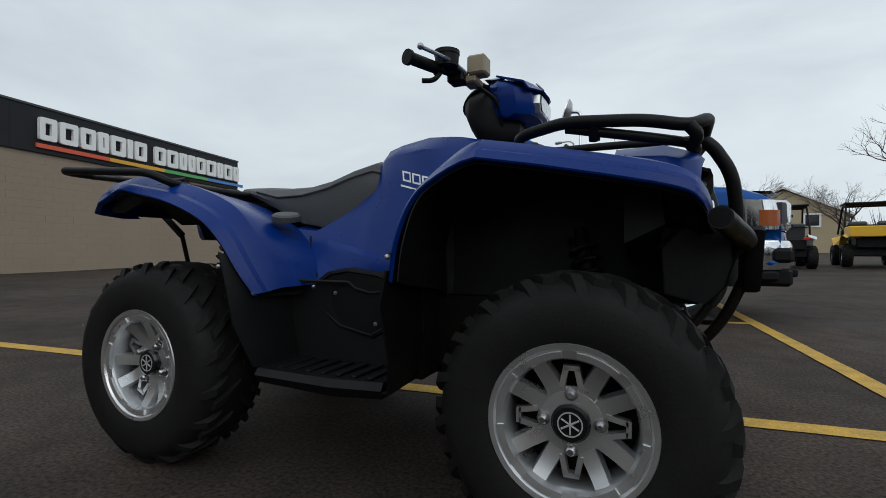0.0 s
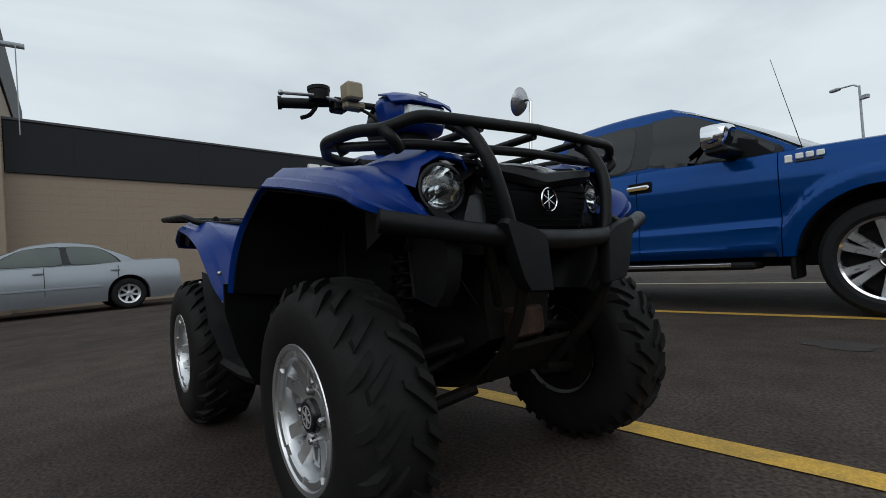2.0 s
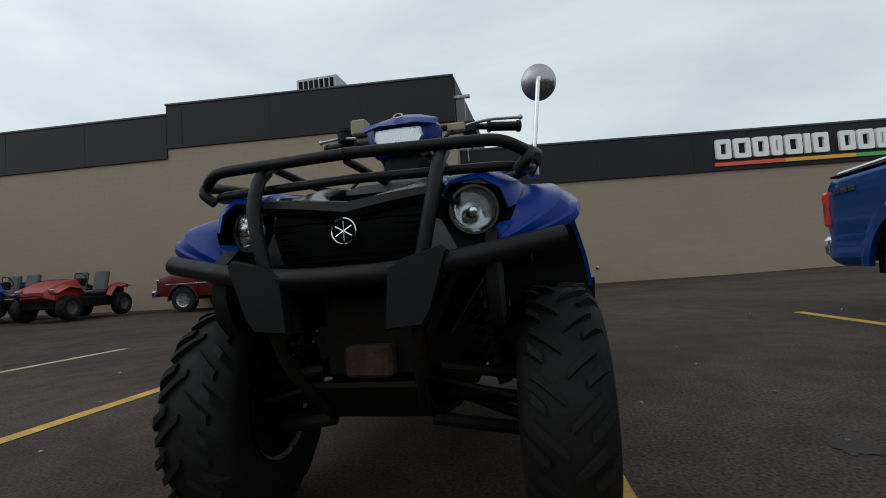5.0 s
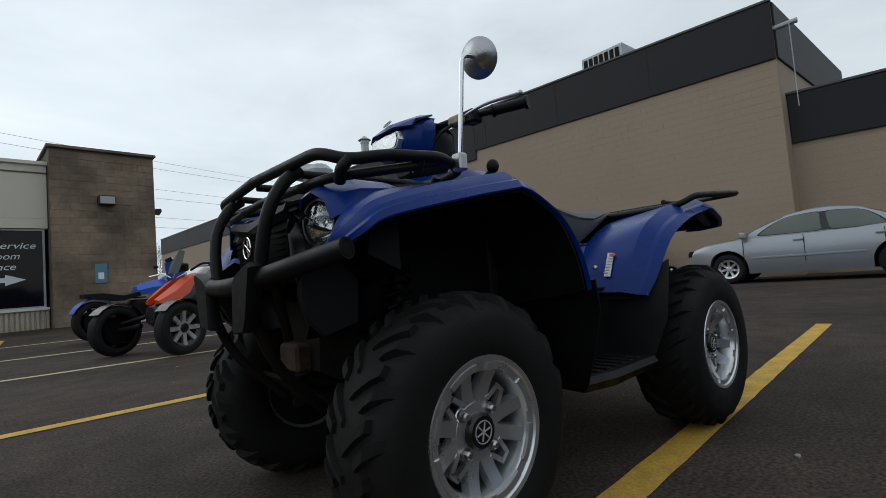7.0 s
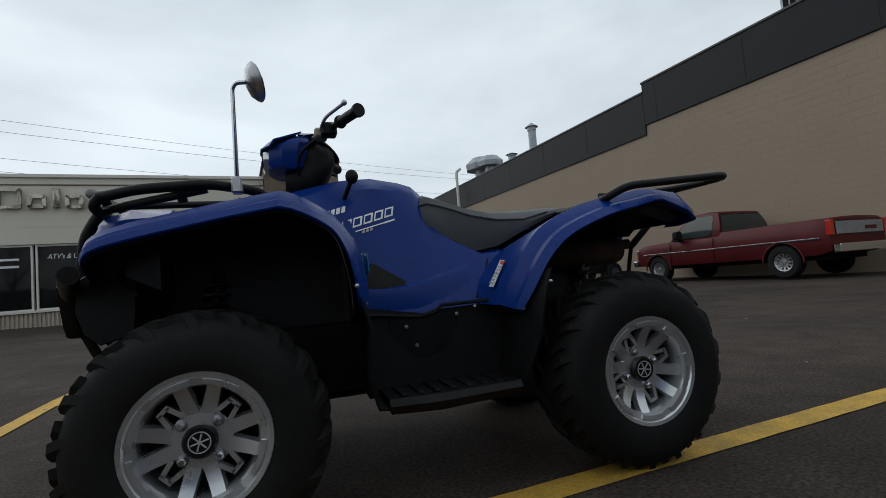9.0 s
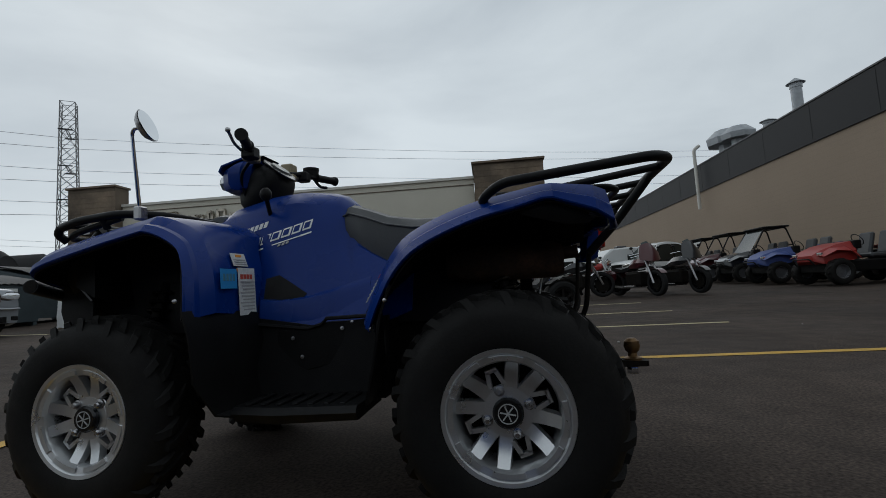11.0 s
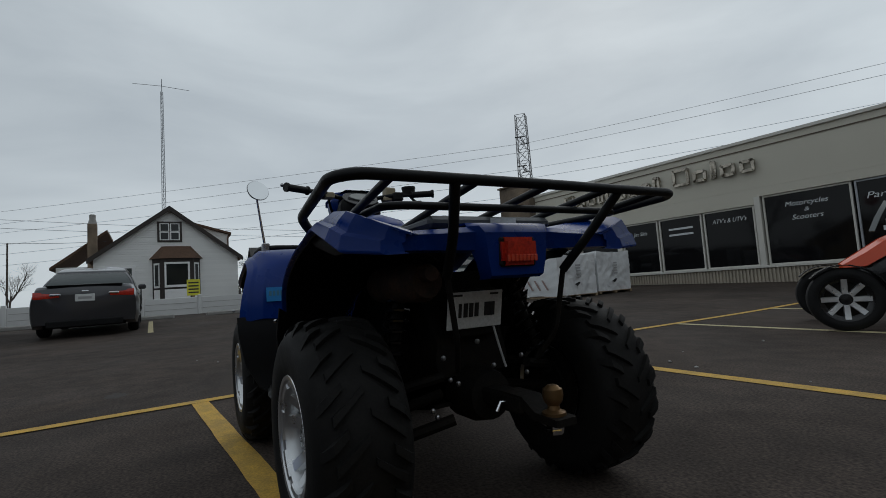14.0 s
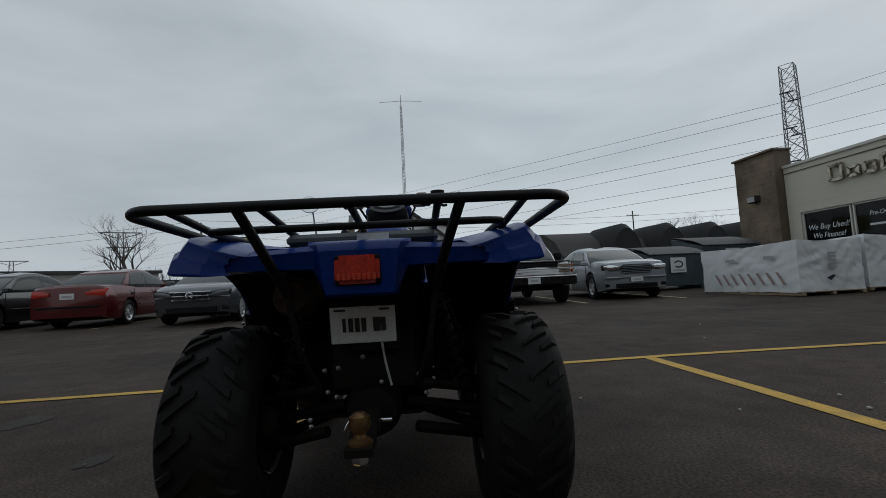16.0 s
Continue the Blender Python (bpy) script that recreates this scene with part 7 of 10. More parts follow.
    slab(ft, "mud_flap", (-0.57, s * (FH - 0.14) - 0.14, 0.27), (-0.535, s * (FH - 0.14) + 0.14, 0.56), BLACK, 0.014)
    bm = B()
    rings = []
    for k in range(9):
        f = k / 8
        y, x = FH + 0.004 - 0.36 * f ** 1.3, 0.62 + 0.285 * f ** 0.55
        rings.append([(x - 0.12, s * y, 1.10 + 0.01 * f), (x - 0.01, s * y, 1.09), (x + 0.018, s * y, 0.95), (x + 0.012, s * y, 0.83), (x - 0.12, s * y, 0.82)])
    ring_loft(bm, rings)
    part("headlamp_surround", bm, CHROME, ft)
    for nm, z0, z1, f0, f1, mt in (("indicator", 0.86, 1.00, 0.02, 0.30, AMBER), ("lens_dark", 0.88, 1.07, 0.36, 0.60, INK), ("lens_bright", 0.90, 1.06, 0.66, 0.95, REFLECTOR)):
        bm = B()
        ring_loft(bm, [[(0.62 + 0.285 * f ** 0.55 + dx, s * (FH + 0.008 - 0.36 * f ** 1.3), z) for dx, z in ((-0.03, z0), (0.026, z0), (0.024, z1), (-0.03, z1))] for f in (f0 + (f1 - f0) * q / 4 for q in range(5))])
        part(nm, bm, mt, ft)
    a, b = sorted((s * (FH - 0.008), s * (FH - 0.14)))
    slab(ft, "tail_lamp", (-4.905, a, 0.86), (-4.80, b, 1.22), RED_LENS, 0.02)
    slab(ft, "tail_lamp_core", (-4.875, a - 0.004 * (s < 0), 0.97), (-4.835, b + 0.004 * (s > 0), 1.12), INK, 0.012)
    slab(ft, "bed_rail", (-4.85, s * (FH - 0.13) - 0.05, 1.36), (-3.06, s * (FH - 0.13) + 0.05, 1.385), BLACK, 0.01)
    bm = B()
    tube(bm, [(-4.78, s * (FH - 0.14), 1.395), (-3.3, s * (FH - 0.15), 1.425), (-3.10, s * (FH - 0.17), 1.43)], 0.022, 8)
    part("cover_rail", bm, CHROME, ft)
    for k in range(3):
        slab(ft, "bed_badge", (-4.70 + k * 0.12, s * (FH - 0.022) - 0.006, 1.175), (-4.61 + k * 0.12, s * (FH - 0.022) + 0.006, 1.225), DARK_TRIM, 0.004)
slab(ft, "bed_cover", (-4.80, -0.84, 1.37), (-3.05, 0.84, 1.405), BLACK, 0.012)
BUMP = [(-1.0, 0.46), (-0.985, 0.66), (-0.93, 0.80), (-0.80, 0.90), (-0.5, 0.985), (0.0, 1.02), (0.5, 0.985), (0.80, 0.90), (0.93, 0.80), (0.985, 0.66), (1.0, 0.46)]
bm = B()
ring_loft(bm, [[(x - 0.10, y * 0.97, 0.74), (x - 0.02, y, 0.735), (x, y, 0.70), (x + 0.005, y, 0.60), (x - 0.02, y, 0.48), (x - 0.10, y * 0.97, 0.47)] for y, x in BUMP])
part("front_bumper", bm, CHROME, ft, "chrome front bumper")
bm = B()
ring_loft(bm, [[(x - 0.12, y * 0.96, 0.82), (x - 0.05, y * 0.985, 0.81), (x - 0.04, y * 0.985, 0.742), (x - 0.12, y * 0.96, 0.742)] for y, x in BUMP])
part("bumper_cap", bm, F_BLUE, ft)
slab(ft, "bumper_grille", (1.0, -0.40, 0.54), (1.026, 0.40, 0.68), BLACK, 0.01)
for s in (1, -1):
    slab(ft, "fog_lamp", (0.72, s * 0.90 - 0.07, 0.54), (0.89, s * 0.90 + 0.07, 0.67), BLACK, 0.03)
    slab(ft, "bumper_end", (0.55, s * 0.90 - 0.08, 0.38), (0.78, s * 0.90 + 0.08, 0.47), BLACK, 0.02)
    slab(ft, "tow_hook", (0.90, s * 0.52 - 0.03, 0.40), (1.02, s * 0.52 + 0.03, 0.48), BLACK, 0.015)
slab(ft, "grille", (0.80, -0.58, 0.82), (0.965, 0.58, 1.12), CHROME, 0.04)
grille_bars(ft, 0.965, 0.52, (0.88, 0.97, 1.06), BLACK)
slab(ft, "air_dam", (0.55, -0.9, 0.33), (0.90, 0.9, 0.49), BLACK, 0.03)
slab(ft, "rear_bumper", (-5.0, -0.98, 0.55), (-4.86, 0.98, 0.76), CHROME, 0.04)
bm = B()
tube(bm, [(-0.46, -FH + 0.13, 1.25), (-0.62, -FH + 0.11, 2.00)], 0.0035, 6, taper=0.002)
part("radio_aerial", bm, BLACK, ft)
bm = B()
prism(bm, [(-1.68, 1.90), (-1.46, 1.90), (-1.62, 1.985), (-1.66, 1.985)], -0.03, 0.03, chamfer=0.012, shrink=0.8)
part("roof_fin", bm, F_BLUE, ft)
bm = B()
sheet(bm, [[(0.60, -0.86, 1.185), (0.72, -0.5, 1.205), (0.75, 0, 1.21), (0.72, 0.5, 1.205), (0.60, 0.86, 1.185)], [(0.75, -0.86, 1.175), (0.88, -0.5, 1.175), (0.91, 0, 1.18), (0.88, 0.5, 1.175), (0.75, 0.86, 1.175)]], 0.008)
part("bonnet_guard", bm, GLOSS, ft)
bm = B()
bmesh.ops.create_icosphere(bm, subdivisions=2, radius=0.055, matrix=Matrix.Translation((1.22, 3.24, 0.045)) @ Matrix.Diagonal((1.3, 0.9, 0.85, 1)))
for v in bm.verts:
    v.co += v.normal * 0.012 * noise.noise(v.co * 30)
solo("wheel_chock", bm, BLACK, "small black lump beside the truck tyre", "chock")

# old red pickup along the wall
rp = pickup("pickup_truck", "faded dark red old pickup parked along the wall", pose(-10.75, -9.65, 0.03, 0, 0, -86.5), OLD_RED, 5.5, 1.98, 1.80, 3.55, 0.93, 0.37, 0.20, 12,
            (-2.02, -0.46, -1.93, -1.12), 1.22, 1.12, 1.12, STEEL, False, False, 0.46, PALE_GLASS, PALE_GLASS)
for s in (1, -1):
    slab(rp, "side_trim", (-4.35, s * 1.0 - 0.012, 0.80), (0.5, s * 1.0 + 0.012, 0.83), CHROME, 0.004)
    slab(rp, "door_seam", (-0.52, s * 0.995 - 0.008, 0.5), (-0.51, s * 0.995 + 0.008, 1.11), UNDER, 0)
    slab(rp, "door_seam", (-1.88, s * 0.995 - 0.008, 0.5), (-1.87, s * 0.995 + 0.008, 1.11), UNDER, 0)
    a, b = sorted((s * 0.99, s * 0.86))
    slab(rp, "tail_lamp", (-4.585, a, 0.86), (-4.48, b, 1.18), RED_LENS, 0.015)
    slab(rp, "headlamp", (0.70, s * 0.72 - 0.15, 0.80), (0.90, s * 0.72 + 0.15, 0.98), REFLECTOR, 0.02)
slab(rp, "tailgate_panel", (-4.585, -0.80, 0.88), (-4.56, 0.80, 1.14), GALV, 0.006, "pale grey tailgate panel")
slab(rp, "tailgate_mark", (-4.590, -0.55, 0.95), (-4.584, -0.15, 1.03), OLD_RED, 0.002)
slab(rp, "rear_bumper", (-4.70, -0.93, 0.50), (-4.55, 0.93, 0.68), CHROME, 0.02)
slab(rp, "front_bumper", (0.86, -0.95, 0.48), (1.0, 0.95, 0.66), CHROME, 0.03)
slab(rp, "grille", (0.80, -0.60, 0.78), (0.90, 0.60, 1.0), CHROME, 0.02)

# white pickup facing the lot
wt = pickup("pickup_truck", "white extended-cab pickup with a chrome-barred grille", pose(10.45, -3.0, 0.164, 0, 1.26, 182), WHITE_CAR, 5.6, 1.95, 1.80, 3.6, 0.90, 0.37, 0.21, 6,
            (-2.75, -0.45, -2.60, -1.25), 1.25, 1.10, 1.13, ALU, True, False, 0.44)
for s in (1, -1):
    slab(wt, "headlamp", (0.70, s * 0.70 - 0.17, 0.93), (0.868, s * 0.70 + 0.17, 1.03), REFLECTOR, 0.015)
    slab(wt, "headlamp", (0.70, s * 0.70 - 0.17, 0.79), (0.868, s * 0.70 + 0.17, 0.88), REFLECTOR, 0.015)
    for z0_, z1_ in ((0.79, 0.88), (0.93, 1.02)):
        slab(wt, "indicator", (0.70, s * 0.895 - 0.03, z0_), (0.855, s * 0.895 + 0.03, z1_), AMBER, 0.015)
slab(wt, "grille", (0.76, -0.52, 0.78), (0.86, 0.52, 1.05), BLACK, 0.02)
slab(wt, "bonnet_guard", (0.55, -0.86, 1.06), (0.86, 0.86, 1.10), GLOSS, 0.02)
grille_bars(wt, 0.872, 0.90, (0.905, 0.755))
slab(wt, "front_bumper", (0.80, -0.97, 0.50), (0.98, 0.97, 0.70), GLOSS, 0.03)
slab(wt, "bumper_strip", (0.83, -0.975, 0.69), (0.985, 0.975, 0.725), CHROME, 0.01)
wp = slab(wt, "number_plate", (0.975, -0.28, 0.54), (0.99, 0.03, 0.69), PLATE, 0.003)
slab(wp, "plate_bar", (0.989, -0.22, 0.59), (0.993, -0.03, 0.64), GREY_PRINT, 0)

saloon("saloon_car", "silver four-door saloon parked along the block wall", pose(-10.86, -2.68, 0, 0, 0, -85.0), SILVER, L=4.72, W=1.78, wb=2.72, fo=0.93, lamps=REFLECTOR, glass=CLEAR_GLASS, screen=CLEAR_GLASS)
grey_saloon = saloon("saloon_car", "steel-grey luxury saloon with a wide chrome grille", pose(9.95, 5.28, 0.153, 0, 1.26, 184), SILVER_BLUE, L=4.94, W=1.88, H=1.42, wb=2.87, fo=0.86, R=0.335, rim=0.24, spokes=10, hood=0.97, boot=1.0, grille=GLOSS, lamps=ALU_DARK, shift=-0.06)
grille_bars(grey_saloon, 0.86, 0.40, (0.68,), CHROME)
slab(grey_saloon, "grille_frame", (0.78, -0.46, 0.755), (0.862, 0.46, 0.785), CHROME, 0.01)
slab(grey_saloon, "grille_frame", (0.78, -0.42, 0.575), (0.868, 0.42, 0.600), CHROME, 0.01)
bm = B()
lathe(bm, [(0.085, 0.0), (0.09, 0.012), (0.075, 0.014), (0.072, 0.0)], 24, "x", (0.885, 0, 0.68), cap=False)
for k in range(3):
    a = math.pi / 2 + k * 2 * math.pi / 3
    tube(bm, [(0.892, 0, 0.68), (0.892, 0.08 * math.cos(a), 0.68 + 0.08 * math.sin(a))], 0.008, 5)
part("grille_badge", bm, CHROME, grey_saloon)
dark_saloon = saloon("saloon_car", "dark grey saloon parked tail towards the lot", pose(13.75, 2.45, 0.237, 0, -1.26, 2), GREY_CAR, L=4.82, W=1.82, H=1.47, wb=2.78, fo=0.95, boot=1.03, hood=0.96, lamp_z=(0.79, 0.93))
for s in (1, -1):
    slab(dark_saloon, "reverse_lamp", (-3.874, s * 0.47 - 0.09, 0.845), (-3.80, s * 0.47 + 0.09, 0.885), REFLECTOR, 0.01)
slab(dark_saloon, "boot_spoiler", (-3.83, -0.62, 1.035), (-3.72, 0.62, 1.055), BLACK, 0.008)
slab(dark_saloon, "bumper_diffuser", (-3.855, -0.62, 0.22), (-3.70, 0.62, 0.36), BLACK, 0.02)
slab(dark_saloon, "maker_badge", (-3.872, -0.06, 0.905), (-3.80, 0.06, 0.935), CHROME, 0.01)
red_saloon = saloon("saloon_car", "dark red saloon parked tail towards the lot", pose(13.30, 8.62, 0.245, 0, -1.26, 5), RED_CAR, L=4.73, W=1.80, H=1.48, wb=2.72, fo=0.95, boot=1.03, hood=0.95, lamp_z=(0.78, 0.95))
slab(red_saloon, "bumper_strip", (-3.80, -0.70, 0.52), (-3.74, 0.70, 0.56), BLACK, 0.01)
black_saloon = saloon("saloon_car", "black saloon with a scooped bonnet facing the lot", pose(9.7, 11.0, 0.19, 0, 1.26, 182), BLACK_CAR, L=4.6, W=1.79, H=1.47, wb=2.65, fo=0.92, hood=1.0)
slab(black_saloon, "bonnet_scoop", (-0.05, -0.25, 0.99), (0.30, 0.25, 1.05), BLACK, 0.02)
large_saloon = saloon("saloon_car", "silver full-size saloon with a large mesh grille", pose(10.9, -5.75, 0.174, 0, 1.26, 180), SILVER, L=5.0, W=1.88, H=1.49, wb=3.05, fo=0.85, R=0.35, rim=0.22, spokes=5, hood=1.05, boot=1.06, blunt=1.0, glass=CLEAR_GLASS)
bm = B()
plain_ring(bm, -0.40, 0.40, 0.68, 0.92, 0.80, 0.866, 0.025, "x")
part("grille_frame", bm, CHROME, large_saloon)
slab(large_saloon, "grille_mesh", (0.80, -0.385, 0.70), (0.856, 0.385, 0.90), GALV, 0.004)
grille_bars(large_saloon, 0.853, 0.375, (0.735, 0.775, 0.815, 0.855), BLACK)
slab(large_saloon, "bumper_bar", (0.74, -0.80, 0.56), (0.862, 0.80, 0.60), SILVER, 0.015)
slab(large_saloon, "bumper_intake", (0.80, -0.46, 0.30), (0.858, 0.46, 0.42), BLACK, 0.02)
cp = slab(large_saloon, "number_plate", (0.855, -0.16, 0.46), (0.87, 0.16, 0.58), PLATE, 0.003)
slab(cp, "plate_bar", (0.869, -0.10, 0.50), (0.873, 0.10, 0.54), GREY_PRINT, 0)
pickup("estate_car", "black sport utility vehicle parked in the row", pose(13.2, 13.9, 0.31, 0, -1.26, 2), BLACK_CAR, 4.7, 1.85, 1.72, 2.75, 0.90, 0.36, 0.23, 6, (-3.70, -0.40, -3.45, -1.15), 1.0, 1.0, 1.02, ALU, True)


def side_by_side(name, label, m, paint, roof=True, bed=False, screen=False, L=2.9, cage=True):
    """An open off-road buggy; the origin lies between its axles."""
    root = thing(name, label, "buggy", m, "parked buggies")
    wbh = L * 0.33
    for x in (wbh, -wbh):
        for s in (1, -1):
            wh = new("wheel")
            wh.parent = root
            wh.matrix_basis = pose(x, s * 0.60, 0.32, 0, 0, 0 if s > 0 else 180)
            part("tyre", tyre_mesh(0.32, 0.24, 0.17, 14), RUBBER, wh)
            bm = B()
            lathe(bm, [(0.16, -0.08), (0.15, 0.02), (0.165, 0.09), (0.172, 0.09)], 20, "y", cap=False)
            part("rim", bm, STEEL, wh)
            bm = B()
            lathe(bm, [(0.0, 0.03), (0.15, 0.02), (0.15, 0.0), (0.0, 0.0)], 16, "y", cap=False)
            part("disc", bm, ALU_DARK, wh)
            bm = B()
            tube(bm, [(x, s * 0.22, 0.42), (x, s * 0.52, 0.32)], 0.03, 6)
            part("suspension_arm", bm, UNDER, root)
    bm = B()
    ring_loft(bm, [[(x, -w, z0), (x, -w * 1.02, (z0 + z1) / 2), (x, -w * 0.8, z1), (x, w * 0.8, z1), (x, w * 1.02, (z0 + z1) / 2), (x, w, z0)] for x, w, z0, z1 in ((L * 0.47, 0.30, 0.60, 0.74), (L * 0.42, 0.46, 0.52, 0.86), (L * 0.30, 0.55, 0.55, 0.98), (L * 0.16, 0.56, 0.60, 1.05))])
    part("bonnet", bm, paint, root)
    for s in (1, -1):
        bm = B()
        sheet(bm, [flip(r, s) for r in ([(L * 0.46, 0.42, 0.74), (L * 0.46, 0.62, 0.70)], [(L * 0.36, 0.46, 0.90), (L * 0.36, 0.70, 0.84)], [(L * 0.24, 0.50, 0.92), (L * 0.24, 0.72, 0.80)], [(L * 0.16, 0.54, 0.80), (L * 0.16, 0.72, 0.60)])], 0.01)
        part("front_wing", bm, paint, root)
        bm = B()
        sheet(bm, [flip(r, s) for r in ([(-L * 0.14, 0.55, 0.60), (-L * 0.14, 0.70, 0.55)], [(-L * 0.22, 0.52, 0.88), (-L * 0.22, 0.70, 0.82)], [(-L * 0.36, 0.50, 0.95), (-L * 0.36, 0.70, 0.88)], [(-L * 0.47, 0.48, 0.86), (-L * 0.47, 0.66, 0.80)])], 0.01)
        part("rear_wing", bm, paint, root)
        a, b = sorted((s * 0.36, s * 0.52))
        slab(root, "headlamp", (L * 0.43, a, 0.72), (L * 0.455, b, 0.80), REFLECTOR, 0.01)
        slab(root, "tail_lamp", (-L * 0.48, a, 0.78), (-L * 0.465, b, 0.86), RED_LENS, 0.01)
        bm = B()
        box(bm, (-0.45, min(s * 0.10, s * 0.52), 0.62), (0.05, max(s * 0.10, s * 0.52), 0.74), 0.04)
        part("seat", bm, VINYL, root)
        bm = B()
        box(bm, (-0.06, -0.21, 0.0), (0.06, 0.21, 0.58), 0.04)
        bmesh.ops.transform(bm, matrix=pose(-0.45, s * 0.31, 0.70, 0, -14, 0), verts=bm.verts)
        part("seat_back", bm, VINYL, root)
        if cage:
            bm = B()
            tube(bm, flip([(L * 0.20, 0.60, 0.95), (0.12, 0.55, 1.72), (-0.55, 0.55, 1.74), (-0.72, 0.60, 1.10), (-0.72, 0.60, 0.80)], s), 0.025, 8, bend=0.12)
            part("roll_bar", bm, POWDER, root)
    if cage:
        for x, z in ((0.12, 1.72), (-0.55, 1.74), (-0.72, 1.15)):
            bm = B()
            tube(bm, [(x, -0.55, z), (x, 0.55, z)], 0.022, 8)
            part("cross_bar", bm, POWDER, root)
    slab(root, "floor_tub", (-L * 0.40, -0.55, 0.30), (L * 0.40, 0.55, 0.58), BLACK, 0.03)
    slab(root, "dash", (L * 0.10, -0.55, 0.85), (L * 0.17, 0.55, 1.06), BLACK, 0.02)
    slab(root, "engine_cover", (-L * 0.45, -0.45, 0.52), (-0.62, 0.45, 0.82), BLACK, 0.03)
    if roof:
        slab(root, "roof", (-0.66, -0.60, 1.745), (0.20, 0.60, 1.80), BLACK, 0.02)
    if bed:
        slab(root, "cargo_bed", (-L * 0.53, -0.62, 0.82), (-0.78, 0.62, 1.10), paint, 0.02)
    if screen:
        bm = B()
        sheet(bm, [[(L * 0.21, -0.54, 1.0), (L * 0.21, 0.54, 1.0)], [(0.14, -0.50, 1.68), (0.14, 0.50, 1.68)]], 0.006)
        part("windscreen", bm, PALE_GLASS, root)
    bm = B()
    lathe(bm, [(0.15, 0.0), (0.165, 0.012), (0.15, 0.024), (0.138, 0.012), (0.15, 0.0)], 20, "x", cap=False)
    bmesh.ops.transform(bm, matrix=pose(0.16, 0.30, 1.08, 0, 30, 0), verts=bm.verts)
    part("steering_wheel", bm, BLACK, root)
    bm = B()
    tube(bm, [(L * 0.47, -0.32, 0.50), (L * 0.51, -0.30, 0.66), (L * 0.51, 0.30, 0.66), (L * 0.47, 0.32, 0.50)], 0.02, 8, bend=0.06)
    part("front_guard", bm, POWDER, root)
    return root


side_by_side("buggy", "bright red open buggy parked by the wall", pose(-8.73, -12.03, 0.10, 0, 0, 8), UTV_RED, roof=False, cage=False, L=2.7)
side_by_side("buggy", "blue open buggy with a rear cargo bed", pose(-8.52, -14.18, 0.14, 0, 0, 5), UTV_BLUE, roof=False, bed=True, cage=False)
side_by_side("buggy", "black roofed buggy with a clear windscreen", pose(-8.37, -16.27, 0.18, 0, 0, 5), BLACK_CAR, screen=True)
side_by_side("buggy", "dark red caged buggy beside the wall", pose(-8.11, -18.47, 0.22, 0, 0, 8), MAROON)
side_by_side("buggy", "black caged buggy beside the wall", pose(-7.85, -20.66, 0.24, 0, 0, 8), BLACK_CAR, screen=True)
side_by_side("buggy", "white and black roofed sport buggy seen from behind", pose(4.35, 15.4, 0.15, 0, 0, 84), UTV_WHITE)
side_by_side("buggy", "yellow roofed work buggy with a dumping bed", pose(6.5, 15.7, 0.20, 0, 0, 80), UTV_YELLOW, bed=True, L=3.1)


